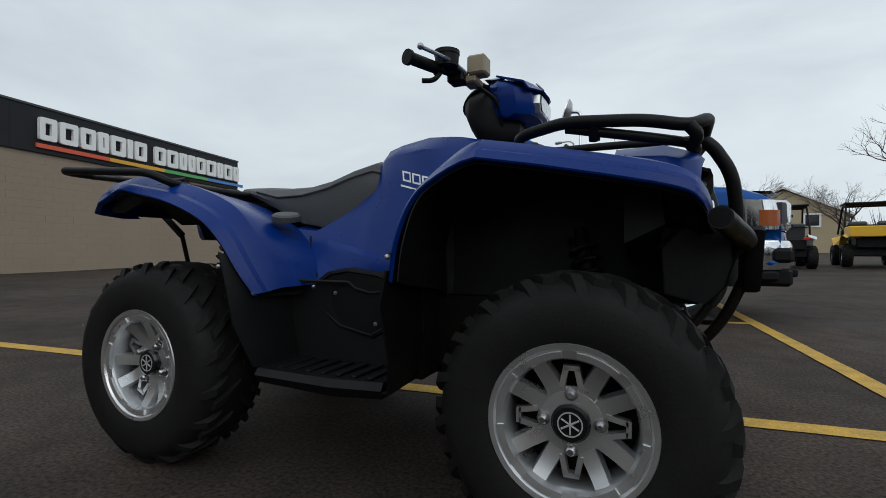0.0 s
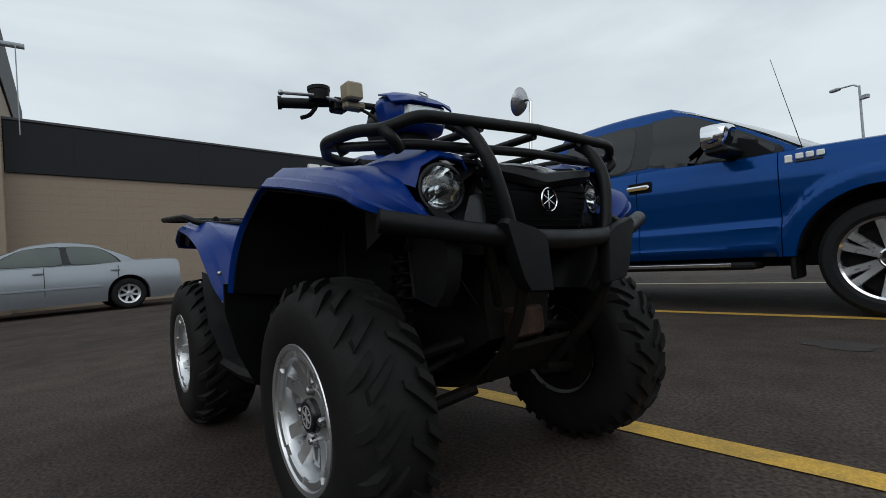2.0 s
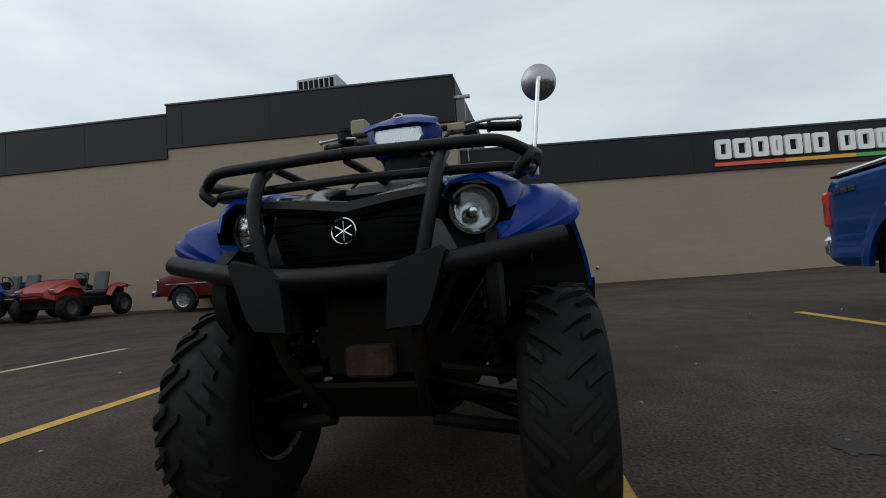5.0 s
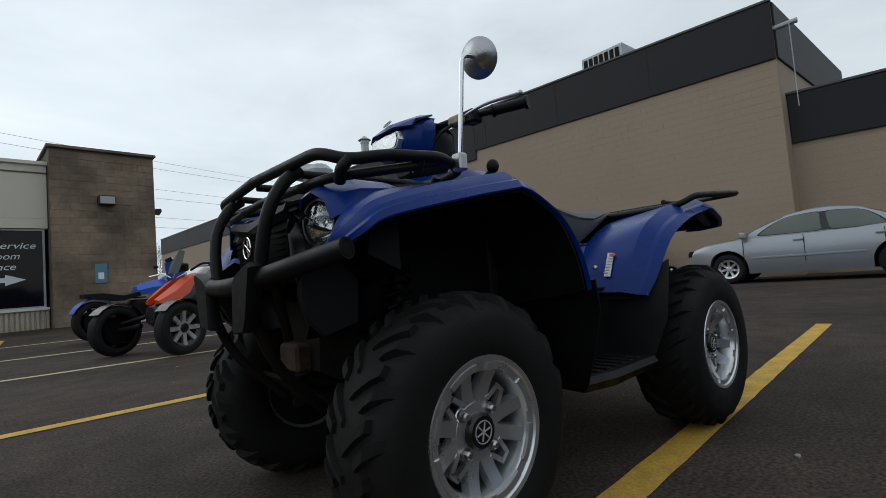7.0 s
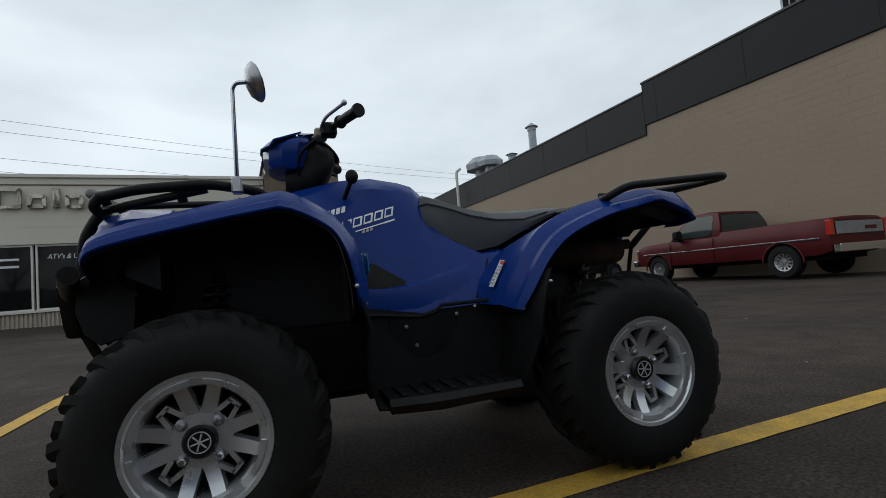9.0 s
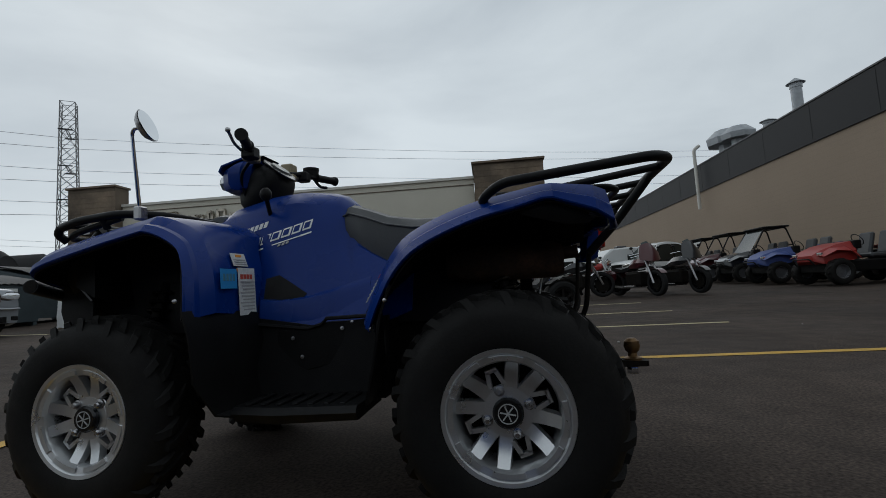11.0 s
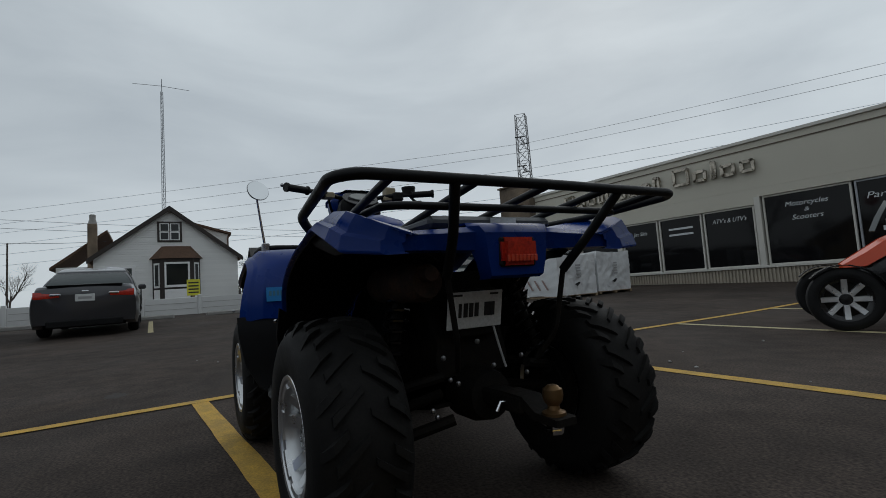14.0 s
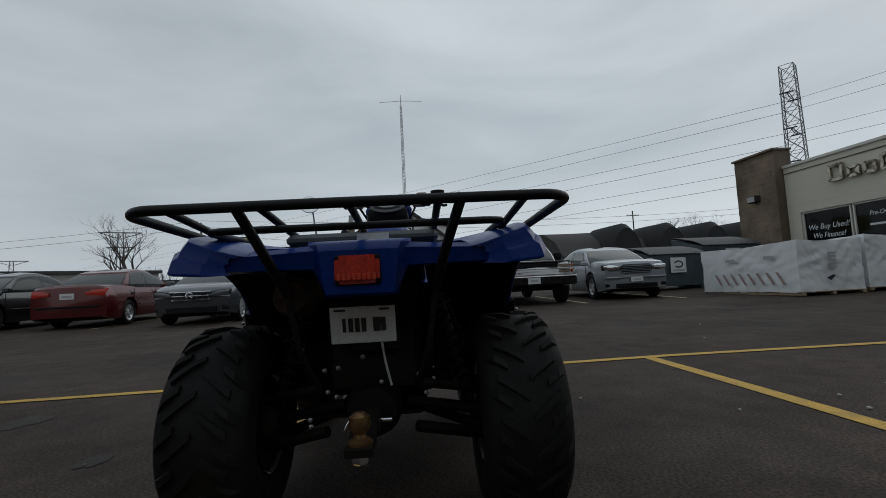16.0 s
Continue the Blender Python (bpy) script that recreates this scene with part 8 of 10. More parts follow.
def trike(m):
    root = thing("three_wheeler", "orange and black three-wheeled motorcycle", "motorcycle", m)
    for x, y, w, r, rim in ((1.70, 0.55, 0.15, 0.30, 0.205), (1.70, -0.55, 0.15, 0.30, 0.205), (0.0, 0.0, 0.21, 0.31, 0.19)):
        road_wheel(root, x, y, r, w, 1 if y >= 0 else -1, rim, 8 if x > 1 else 6, GLOSS, False, "wheel", ALU if x > 1 else GLOSS)
    for s in (1, -1):
        bm = B()
        tube(bm, [(1.66, s * 0.16, 0.34), (1.70, s * 0.50, 0.30)], 0.03, 8)
        part("suspension_arm", bm, BLACK, root)
        bm = B()
        tube(bm, [(1.52, s * 0.18, 0.45), (1.68, s * 0.46, 0.38)], 0.025, 8)
        part("suspension_arm", bm, BLACK, root)
        bm = B()
        sheet(bm, [[(1.70 + 0.33 * math.cos(a), s * 0.55 + d, 0.30 + 0.33 * math.sin(a)) for d in (-0.085, 0.085)] for a in (math.radians(q) for q in range(40, 165, 15))], 0.008)
        part("mudguard", bm, GLOSS, root)
        bm = B()
        ring_loft(bm, [flip(r, s) for r in ([(1.64, 0.05, 0.64), (1.63, 0.11, 0.62), (1.62, 0.12, 0.59), (1.63, 0.05, 0.58)], [(1.46, 0.06, 0.76), (1.45, 0.19, 0.73), (1.45, 0.215, 0.60), (1.46, 0.06, 0.56)], [(1.30, 0.06, 0.87), (1.29, 0.18, 0.84), (1.29, 0.225, 0.70), (1.30, 0.06, 0.66)], [(1.12, 0.05, 0.94), (1.11, 0.12, 0.92), (1.11, 0.15, 0.88), (1.12, 0.05, 0.84)])])
        part("side_panel", bm, ORANGE, root, "orange body panel")
        bm = B()
        tube(bm, flip([(1.12, 0.05, 0.98), (1.08, 0.20, 1.06), (0.98, 0.36, 1.05)], s), 0.014, 8, bend=0.05)
        part("handlebar", bm, BLACK, root)
        bm = B()
        tube(bm, flip([(1.04, 0.28, 1.05), (0.97, 0.38, 1.045)], s), 0.02, 8)
        part("grip", bm, BLACK, root)
    bm = B()
    ring_loft(bm, [[(x, w * math.copysign(abs(math.sin(q)) ** 0.7, math.sin(q)), (z0 + z1) / 2 - (z1 - z0) / 2 * math.copysign(abs(math.cos(q)) ** 0.8, math.cos(q))) for q in (2 * math.pi * k / 14 for k in range(14))] for x, w, z0, z1 in ((1.66, 0.08, 0.36, 0.56), (1.52, 0.15, 0.26, 0.64), (1.35, 0.19, 0.23, 0.78), (1.16, 0.21, 0.22, 0.92), (1.02, 0.20, 0.23, 0.955), (0.90, 0.19, 0.24, 0.90), (0.80, 0.17, 0.25, 0.74), (0.70, 0.15, 0.25, 0.54), (0.50, 0.13, 0.24, 0.43), (0.28, 0.09, 0.27, 0.40))])
    part("frame", bm, GLOSS, root)
    for s in (1, -1):
        bm = B()
        prism(bm, [(1.40, 0.50), (1.10, 0.62), (0.92, 0.55), (0.95, 0.44), (1.30, 0.36)], s * 0.20, s * 0.225, axis="y", chamfer=0.01)
        part("lower_cowl", bm, BLACK, root)
        bm = B()
        tube(bm, flip([(0.62, 0.12, 0.46), (0.36, 0.13, 0.60), (0.20, 0.08, 0.74)], s), 0.016, 8)
        part("subframe_tube", bm, BLACK, root)
    bm = B()
    tube(bm, [(0.24, 0, 0.77), (0.10, 0, 0.83), (-0.10, 0, 0.85)], 0.018, 8)
    part("tail_spar", bm, BLACK, root)
    slab(root, "instrument", (1.16, -0.08, 0.97), (1.22, 0.08, 1.07), BLACK, 0.015)
    bm = B()
    ring_loft(bm, [[(x, -w, z0), (x, -w * 0.8, z1), (x, w * 0.8, z1), (x, w, z0)] for x, w, z0, z1 in ((0.82, 0.12, 0.55, 0.66), (0.66, 0.16, 0.49, 0.57), (0.48, 0.16, 0.51, 0.58), (0.32, 0.13, 0.60, 0.69), (0.18, 0.09, 0.70, 0.79), (0.10, 0.05, 0.76, 0.81))])
    part("seat", bm, BLACK, root)
    bm = B()
    sheet(bm, [[(1.34, -0.09, 0.94), (1.37, 0, 0.95), (1.34, 0.09, 0.94)], [(1.28, -0.10, 1.08), (1.31, 0, 1.09), (1.28, 0.10, 1.08)], [(1.20, -0.06, 1.22), (1.22, 0, 1.25), (1.20, 0.06, 1.22)]], 0.005)
    part("windshield", bm, PALE_GLASS, root)
    bm = B()
    sheet(bm, [[(0.345 * math.cos(a), d, 0.31 + 0.345 * math.sin(a)) for d in (-0.10, 0.10)] for a in (math.radians(q) for q in range(50, 185, 15))], 0.008)
    part("rear_mudguard", bm, BLACK, root)
    bm = B()
    tube(bm, [(0.0, 0.16, 0.31), (0.60, 0.16, 0.36)], 0.045, 8)
    part("swing_arm", bm, BLACK, root)
    bm = B()
    prism(bm, [(1.34, 0.16), (1.30, 0.15), (1.26, 0.30), (1.30, 0.40), (1.34, 0.32)], 0.30, 0.33, axis="y")
    part("spoiler_fin", bm, ALU, root)
    return root


trike(pose(-1.10, -6.05, 0, 0, 0, 28))


def motorcycle(name, label, m, paint, fairing=False, bags=False, side=None):
    root = thing(name, label, "motorcycle", m, "parked motorcycles")
    for x in (0.78, -0.78):
        road_wheel(root, x, 0.0, 0.32, 0.14, 1, 0.225, 9, GLOSS, False, "wheel", STEEL)
    for s in (1, -1):
        bm = B()
        tube(bm, [(0.78, s * 0.10, 0.32), (0.52, s * 0.10, 0.92)], 0.026, 8)
        part("fork_leg", bm, STEEL, root)
        bm = B()
        tube(bm, flip([(0.50, 0.04, 0.98), (0.46, 0.20, 1.06), (0.30, 0.38, 1.02)], s), 0.014, 8, bend=0.06)
        part("handlebar", bm, CHROME, root)
        bm = B()
        tube(bm, flip([(0.15, 0.17, 0.24), (-0.40, 0.19, 0.24), (-0.95, 0.19, 0.28)], s), 0.036, 10, bend=0.1)
        part("exhaust", bm, STEEL if paint != BLACK_CAR else GLOSS, root)
        if bags:
            slab(root, "pannier", (-1.05, min(s * 0.18, s * 0.38), 0.40), (-0.52, max(s * 0.18, s * 0.38), 0.66), paint, 0.06)
    bm = B()
    ring_loft(bm, [[(x, -w, z0), (x, -w * 1.1, (z0 + z1) / 2), (x, -w * 0.5, z1), (x, w * 0.5, z1), (x, w * 1.1, (z0 + z1) / 2), (x, w, z0)] for x, w, z0, z1 in ((0.45, 0.06, 0.78, 0.88), (0.30, 0.15, 0.72, 0.95), (0.05, 0.15, 0.70, 0.93), (-0.15, 0.09, 0.70, 0.84))])
    part("fuel_tank", bm, paint, root)
    bm = B()
    ring_loft(bm, [[(x, -w, z0), (x, -w, z1), (x, w, z1), (x, w, z0)] for x, w, z0, z1 in ((-0.10, 0.10, 0.68, 0.76), (-0.40, 0.16, 0.62, 0.70), (-0.70, 0.14, 0.66, 0.76), (-0.95, 0.08, 0.70, 0.76))])
    part("seat", bm, BLACK, root)
    slab(root, "engine", (-0.25, -0.17, 0.24), (0.32, 0.17, 0.62), UNDER, 0.06)
    for dx in (-0.12, 0.16):
        bm = B()
        for k in range(5):
            lathe(bm, [(0.0, 0.42 + k * 0.055), (0.095, 0.42 + k * 0.055), (0.095, 0.445 + k * 0.055), (0.0, 0.445 + k * 0.055)], 12, "z", (0.04 + dx, 0, 0), cap=False)
        part("cylinder", bm, UNDER, root)
    for x in (0.78, -0.78):
        bm = B()
        sheet(bm, [[(x + 0.36 * math.cos(a), d, 0.32 + 0.36 * math.sin(a)) for d in (-0.085, 0.085)] for a in (math.radians(q) for q in (range(40, 140, 12) if x > 0 else range(30, 170, 14)))], 0.008)
        part("mudguard", bm, paint, root)
    bm = B()
    lathe(bm, [(0.03, -0.10), (0.085, -0.02), (0.09, 0.02), (0.0, 0.03)], 18, "x", (0.66, 0, 0.90), cap=False)
    part("headlamp", bm, CHROME, root)
    if fairing:
        bm = B()
        sheet(bm, [[(0.60, -0.30, 0.90), (0.72, -0.15, 0.86), (0.76, 0, 0.86), (0.72, 0.15, 0.86), (0.60, 0.30, 0.90)], [(0.56, -0.28, 1.08), (0.66, -0.14, 1.10), (0.69, 0, 1.10), (0.66, 0.14, 1.10), (0.56, 0.28, 1.08)], [(0.48, -0.18, 1.26), (0.54, -0.1, 1.30), (0.56, 0, 1.31), (0.54, 0.1, 1.30), (0.48, 0.18, 1.26)]], 0.008)
        part("fairing", bm, paint, root)
        for s in ((1, -1) if side else ()):
            bm = B()
            ring_loft(bm, [flip(r, s) for r in ([(0.62, 0.30, 0.86), (0.62, 0.33, 0.86), (0.30, 0.30, 0.50), (0.30, 0.27, 0.50)], [(0.60, 0.29, 1.06), (0.60, 0.31, 1.06), (0.42, 0.30, 0.96), (0.42, 0.28, 0.96)])])
            part("fairing_side", bm, side or paint, root)
        bm = B()
        sheet(bm, [[(0.50, -0.15, 1.26), (0.565, 0, 1.31), (0.50, 0.15, 1.26)], [(0.45, -0.12, 1.32), (0.51, 0, 1.37), (0.45, 0.12, 1.32)]], 0.005)
        part("windscreen", bm, PALE_GLASS, root)
        for s in (1, -1):
            bm = B()
            ring_loft(bm, [[(0.42, s * 0.40 + 0.05 * math.cos(q) * f, 1.20 + 0.035 * math.sin(q) * f) if not d else (0.42 + d, s * 0.40 + 0.05 * math.cos(q) * f, 1.20 + 0.035 * math.sin(q) * f) for q in (2 * math.pi * k / 10 for k in range(10))] for d, f in ((0.0, 0.9), (0.02, 1.0), (0.06, 0.6))])
            mm = part("side_mirror", bm, BLACK, root)
            bm = B()
            tube(bm, [(0.44, s * 0.39, 1.18), (0.42, s * 0.30, 1.05)], 0.007, 6)
            part("mirror_stem", bm, BLACK, mm)
    return root


motorcycle("motorcycle", "blue and white touring motorcycle behind the three-wheeler", pose(-0.05, -8.55, 0.05, 0, 0, 200), BIKE_BLUE, True, False, WHITE_CAR)
motorcycle("motorcycle", "black cruiser motorcycle with panniers", pose(-1.65, -11.02, 0.10, 0, -2, 188), BLACK_CAR, True, True)
motorcycle("motorcycle", "maroon touring motorcycle with a fairing", pose(-3.29, -11.29, 0.10, 0, 0, 115), MAROON, True, True)
motorcycle("motorcycle", "black touring motorcycle with chrome forks", pose(-4.33, -11.63, 0.10, 0, 0, 118), BLACK_CAR, True, True)
motorcycle("motorcycle", "grey motorcycle in the row", pose(-3.80, -13.61, 0.13, 0, 0, 110), GREY_CAR, False, True)
motorcycle("motorcycle", "red motorcycle in the row", pose(-2.49, -13.66, 0.13, 0, 0, 130), UTV_RED)


def camper(label, m, L, W, h, paint, stripe):
    root = thing("camper_trailer", label, "trailer", m, "parked trailers")
    bm = B()
    side = [(-L / 2, 0.45), (-L / 2 - 0.05, 1.1), (-L / 2 + 0.10, h - 0.25), (-L / 2 + 0.45, h - 0.04), (0, h), (L / 2 - 0.6, h - 0.05), (L / 2 - 0.2, h - 0.35), (L / 2, h * 0.62), (L / 2 - 0.05, 0.45)]
    ring_loft(bm, [[(x * f, y, z if z < 0.5 else 0.45 + (z - 0.45) * f) for x, z in side] for y, f in ((-W / 2, 0.95), (-W / 2 + 0.07, 1.0), (W / 2 - 0.07, 1.0), (W / 2, 0.95))])
    part("shell", bm, paint, root)
    for s in (1, -1):
        slab(root, "window", (-L * 0.30, s * W / 2 - 0.02, h * 0.58), (L * 0.02, s * W / 2 + 0.02, h * 0.80), CAR_GLASS, 0.03)
        slab(root, "stripe", (-L * 0.46, s * W / 2 - 0.012, h * 0.42), (L * 0.44, s * W / 2 + 0.012, h * 0.47), stripe, 0.004)
        road_wheel(root, -0.1, s * (W / 2 - 0.12), 0.32, 0.18, s, 0.2, 6, GALV)
    slab(root, "front_window", (L / 2 - 0.16, -W * 0.32, h * 0.60), (L / 2 - 0.04, W * 0.32, h * 0.80), CAR_GLASS, 0.03)
    slab(root, "roof_vent", (-0.25, -0.2, h - 0.02), (0.25, 0.2, h + 0.12), GREY_CAR, 0.03)
    bm = B()
    tube(bm, [(L / 2 - 0.1, 0, 0.45), (L / 2 + 0.9, 0, 0.45), (L / 2 + 0.9, 0, -0.2)], 0.04, 8)
    part("drawbar", bm, UNDER, root)
    return root


camper("white camper trailer parked behind the motorcycles", pose(-5.25, -24.5, height(-5.25, -24.5), 0, 0, 12), 2.8, 1.9, 1.92, WHITE_CAR, GREY_CAR)
camper("white camper trailer with dark windows behind the motorcycles", pose(-2.8, -25.5, height(-2.8, -25.5), 0, 0, 65), 2.8, 1.8, 1.75, WHITE_CAR, OLD_RED)


# ---- crates and bins by the shop ----
def crate(m, sx, sy, h, seed, label):
    root = thing("wrapped_crate", label, "crate", m, "wrapped crates")
    rnd = random.Random(seed)
    bm = B()
    n = 44
    corners = [(0, 0), (sx, 0), (sx, sy), (0, sy)]
    ring0 = []
    for k in range(4):
        a, b = Vector((*corners[k], 0)), Vector((*corners[(k + 1) % 4], 0))
        for i in range(n):
            ring0.append(a + (b - a) * i / n)
    rings = []
    levels = 26
    for j in range(levels + 1):
        z = 0.07 + (h - 0.07) * j / levels
        row = []
        for i, p in enumerate(ring0):
            c = Vector((sx / 2, sy / 2, 0))
            out = (p - c).normalized()
            d = p.x + p.y
            folds = 0.5 - abs(noise.noise((d * 2.4 + z * 3.2, seed, z * 1.1 - d * 0.9)))
            fine = 0.5 - abs(noise.noise((d * 6.5 - z * 7.5, seed + 3, z * 4.0 + d)))
            wob = 0.022 * noise.noise((p.x * 1.9 + seed, p.y * 1.9, z * 1.7)) + 0.045 * folds + 0.040 * fine - 0.036
            sag = 0.05 * math.sin(math.pi * (i % n) / n) * (1 if j == levels else 0.3)
            row.append(p + out * wob + Vector((0, 0, z - (sag if j == levels else 0) + 0.02 * noise.noise((p.x * 2, p.y * 2, seed)))))
        rings.append(row)
    ring_loft(bm, rings)
    part("wrap", bm, WRAP, root, "creased white plastic wrap")
    for k in range(3):
        slab(root, "pallet_runner", (0.0, sy * k / 2 * 0.92, 0.0), (sx, sy * k / 2 * 0.92 + 0.09, 0.06), WOOD, 0.005)
    for k in range(6):
        slab(root, "pallet_board", (sx * k / 5 * 0.95, 0.0, 0.06), (sx * k / 5 * 0.95 + 0.1, sy, 0.08), WOOD, 0.003)
    # unreadable print: plain bars on the wrap
    for k in range(8):
        a = 0.35 + k * (sx - 0.9) / 8
        bm = B()
        prism(bm, [(a, 0.24), (a + 0.07, 0.24), (a + 0.27, 0.52), (a + 0.20, 0.52)], sy + 0.030, sy + 0.034)
        part("print_bar", bm, WRAP_PRINT, root)
    for a, w in ((0.6, 0.30), (1.9, 0.32)):
        slab(root, "print_bar", (a, sy + 0.050, 0.82), (a + w, sy + 0.056, 0.90), GREY_PRINT, 0)
    for k in range(5):
        slab(root, "print_bar", (-0.052, sy * 0.45, 0.55 + k * 0.075), (-0.048, sy * 0.45 + 0.22 * rnd.uniform(0.6, 1), 0.60 + k * 0.075), GREY_PRINT, 0)
    bm = B()
    prism(bm, [(sy * 0.52, 0.42), (sy * 0.62, 0.36), (sy * 0.56, 0.30), (sy * 0.48, 0.40)], -0.052, -0.048, axis="x")
    part("print_mark", bm, INK, root)
    return root


crate(pose(7.63, -9.63, 0.146, 0, 0, 2), 3.3, 1.5, 1.20, 3, "long crate in creased white plastic wrap on a pallet")
crate(pose(7.75, -11.22, 0.171, 0, 0, 2), 3.0, 1.45, 1.24, 8, "second white-wrapped crate on a pallet beside the shop")


def dumpster(m, L, W, h, ribs, label):
    root = thing("dumpster", label, "dumpster", m, "bins beside the shop")
    bm = B()
    ring_loft(bm, [[(-W / 2 + 0.08, -L / 2 + 0.04, 0.12), (W / 2 - 0.08, -L / 2 + 0.04, 0.12), (W / 2 - 0.08, L / 2 - 0.04, 0.12), (-W / 2 + 0.08, L / 2 - 0.04, 0.12)],
                   [(-W / 2, -L / 2, h * 0.78), (W / 2, -L / 2, h), (W / 2, L / 2, h), (-W / 2, L / 2, h * 0.78)]])
    part("bin", bm, DUMPSTER, root, "blue-grey steel bin")
    bm = B()
    rows = []
    n = ribs * 4
    for i in range(n + 1):
        y = -L / 2 + L * i / n
        k = 0.035 * (0.5 + 0.5 * math.cos(2 * math.pi * i / 4))
        rows.append([(-W / 2 - 0.05, y, h * 0.78 + 0.02 + k), (-W / 4, y, h * 0.86 + 0.06 + k), (W / 4, y, h * 0.95 + 0.07 + k), (W / 2, y, h + 0.03 + k)])
    sheet(bm, rows, 0.01)
    part("lid", bm, LID, root, "ribbed black lid")
    for y in (-L / 2 + 0.1, L / 2 - 0.1):
        slab(root, "skid", (-W / 2 + 0.1, y - 0.06, 0.0), (W / 2 - 0.1, y + 0.06, 0.125), DUMPSTER, 0.01)
    for s in (1, -1):
        slab(root, "fork_pocket", (-W / 2 + 0.2, s * (L / 2 + 0.03) - 0.05, h * 0.50), (W / 2 - 0.2, s * (L / 2 + 0.03) + 0.05, h * 0.62), DUMPSTER, 0.01)
    tag = slab(root, "label_panel", (-W / 2 - 0.035, -0.28, h * 0.38), (-W / 2 - 0.012, 0.28, h * 0.72), PLATE, 0.003)
    bm = B()
    tube(bm, [(-W / 2 - 0.037, 0.15 * math.cos(a), h * 0.57 + 0.10 * math.sin(a)) for a in (math.radians(q) for q in range(20, 330, 20))], 0.02, 6)
    part("label_mark", bm, INK, tag)
    slab(tag, "label_bar", (-W / 2 - 0.038, -0.22, h * 0.41), (-W / 2 - 0.034, 0.22, h * 0.45), GREY_PRINT, 0)
    return root


dumpster(pose(13.78, -8.45, 0.265, 0, 0, 8), 2.1, 1.4, 1.45, 11, "blue-grey steel dumpster with a ribbed black lid")
dumpster(pose(14.89, -11.00, 0.325, 0, 0, 8), 2.4, 1.6, 1.75, 14, "tall dumpster with a ribbed lid beside the shop")

# ---- buildings beyond the lot ----
quonset = thing("shingled_building", "low building with a shingled roof and dark arched dormers", "building", pose(28.29, -17.75, 0.72, 0, 0, 10))
bm = B()
box(bm, (0, -9.5, -0.6), (8, 9, 1.6))
part("wall", bm, CONCRETE, quonset)
bm = B()
ring_loft(bm, [[(-0.4, y, 1.5), (0.6, y, 2.5), (2.2, y, 3.15), (4.2, y, 3.4), (8.2, y, 3.2), (8.4, y, 1.5)] for y in (-9.7, 9.2)])
part("roof", bm, SHINGLE_GREY, quonset)
for y in (-7.0, -4.2, -1.3, 2.0, 5.2):
    bm = B()
    rows = []
    for k in range(13):
        a = math.pi * k / 12
        rows.append([(x, y + 1.20 * r * math.cos(a), 1.1 + 2.35 * r * math.sin(a)) for x, r in ((-1.1, 0.85), (-0.6, 1.0), (2.4, 1.0))])
    sheet(bm, rows, 0.03)
    part("dormer", bm, AWNING, quonset, "dark arched canvas dormer")
    bm = B()
    prism(bm, [(y + 1.0 * math.cos(math.pi * k / 12), 1.1 + 1.98 * math.sin(math.pi * k / 12)) for k in range(13)], -1.08, -1.02, axis="x")
    part("dormer_face", bm, AWNING, quonset)

# white gabled house
hs = thing("house", "white clapboard house with dark trim and a steep gable", "house", pose(28.0, 0.85, 0.50, 0, 0, 2))
gw, zb_, ze, zp = 3.42, 0.0, 2.80, 5.36
bm = B()
prism(bm, [(-gw, zb_ - 0.5), (gw, zb_ - 0.5), (gw, ze), (0, zp), (-gw, ze)], 0.03, 9.5, axis="x")
part("wall", bm, SIDING, hs)
for k in range(42):
    z = zb_ + 0.05 + k * 0.128
    half = gw if z < ze else gw * (zp - z - 0.1) / (zp - ze)
    if half > 0.25:
        bm = B()
        prism(bm, [(-half, z), (half, z), (half, z + 0.118), (-half, z + 0.118)], 0.0, 0.028, axis="x")
        ob = part("siding_board", bm, SIDING, hs)
for s in (1, -1):
    bm = B()
    ring_loft(bm, [[(x, s * (gw + 0.22), ze - 0.20), (x, s * (gw + 0.22), ze - 0.02), (x, 0, zp + 0.22), (x, 0, zp + 0.02)] for x in (-0.22, 9.7)])
    part("roof", bm, SHINGLE, hs, "brown shingle roof")
    bm = B()
    ring_loft(bm, [[(x, s * (gw + 0.26), ze - 0.30), (x, s * (gw + 0.26), ze - 0.04), (x, 0, zp + 0.25), (x, 0, zp - 0.02)] for x in (-0.30, -0.225)])
    part("barge_board", bm, DARK_TRIM, hs)
bm = B()
box(bm, (-0.03, -gw, -0.12), (0.0, gw, 0.04))
part("base_trim", bm, DARK_TRIM, hs)


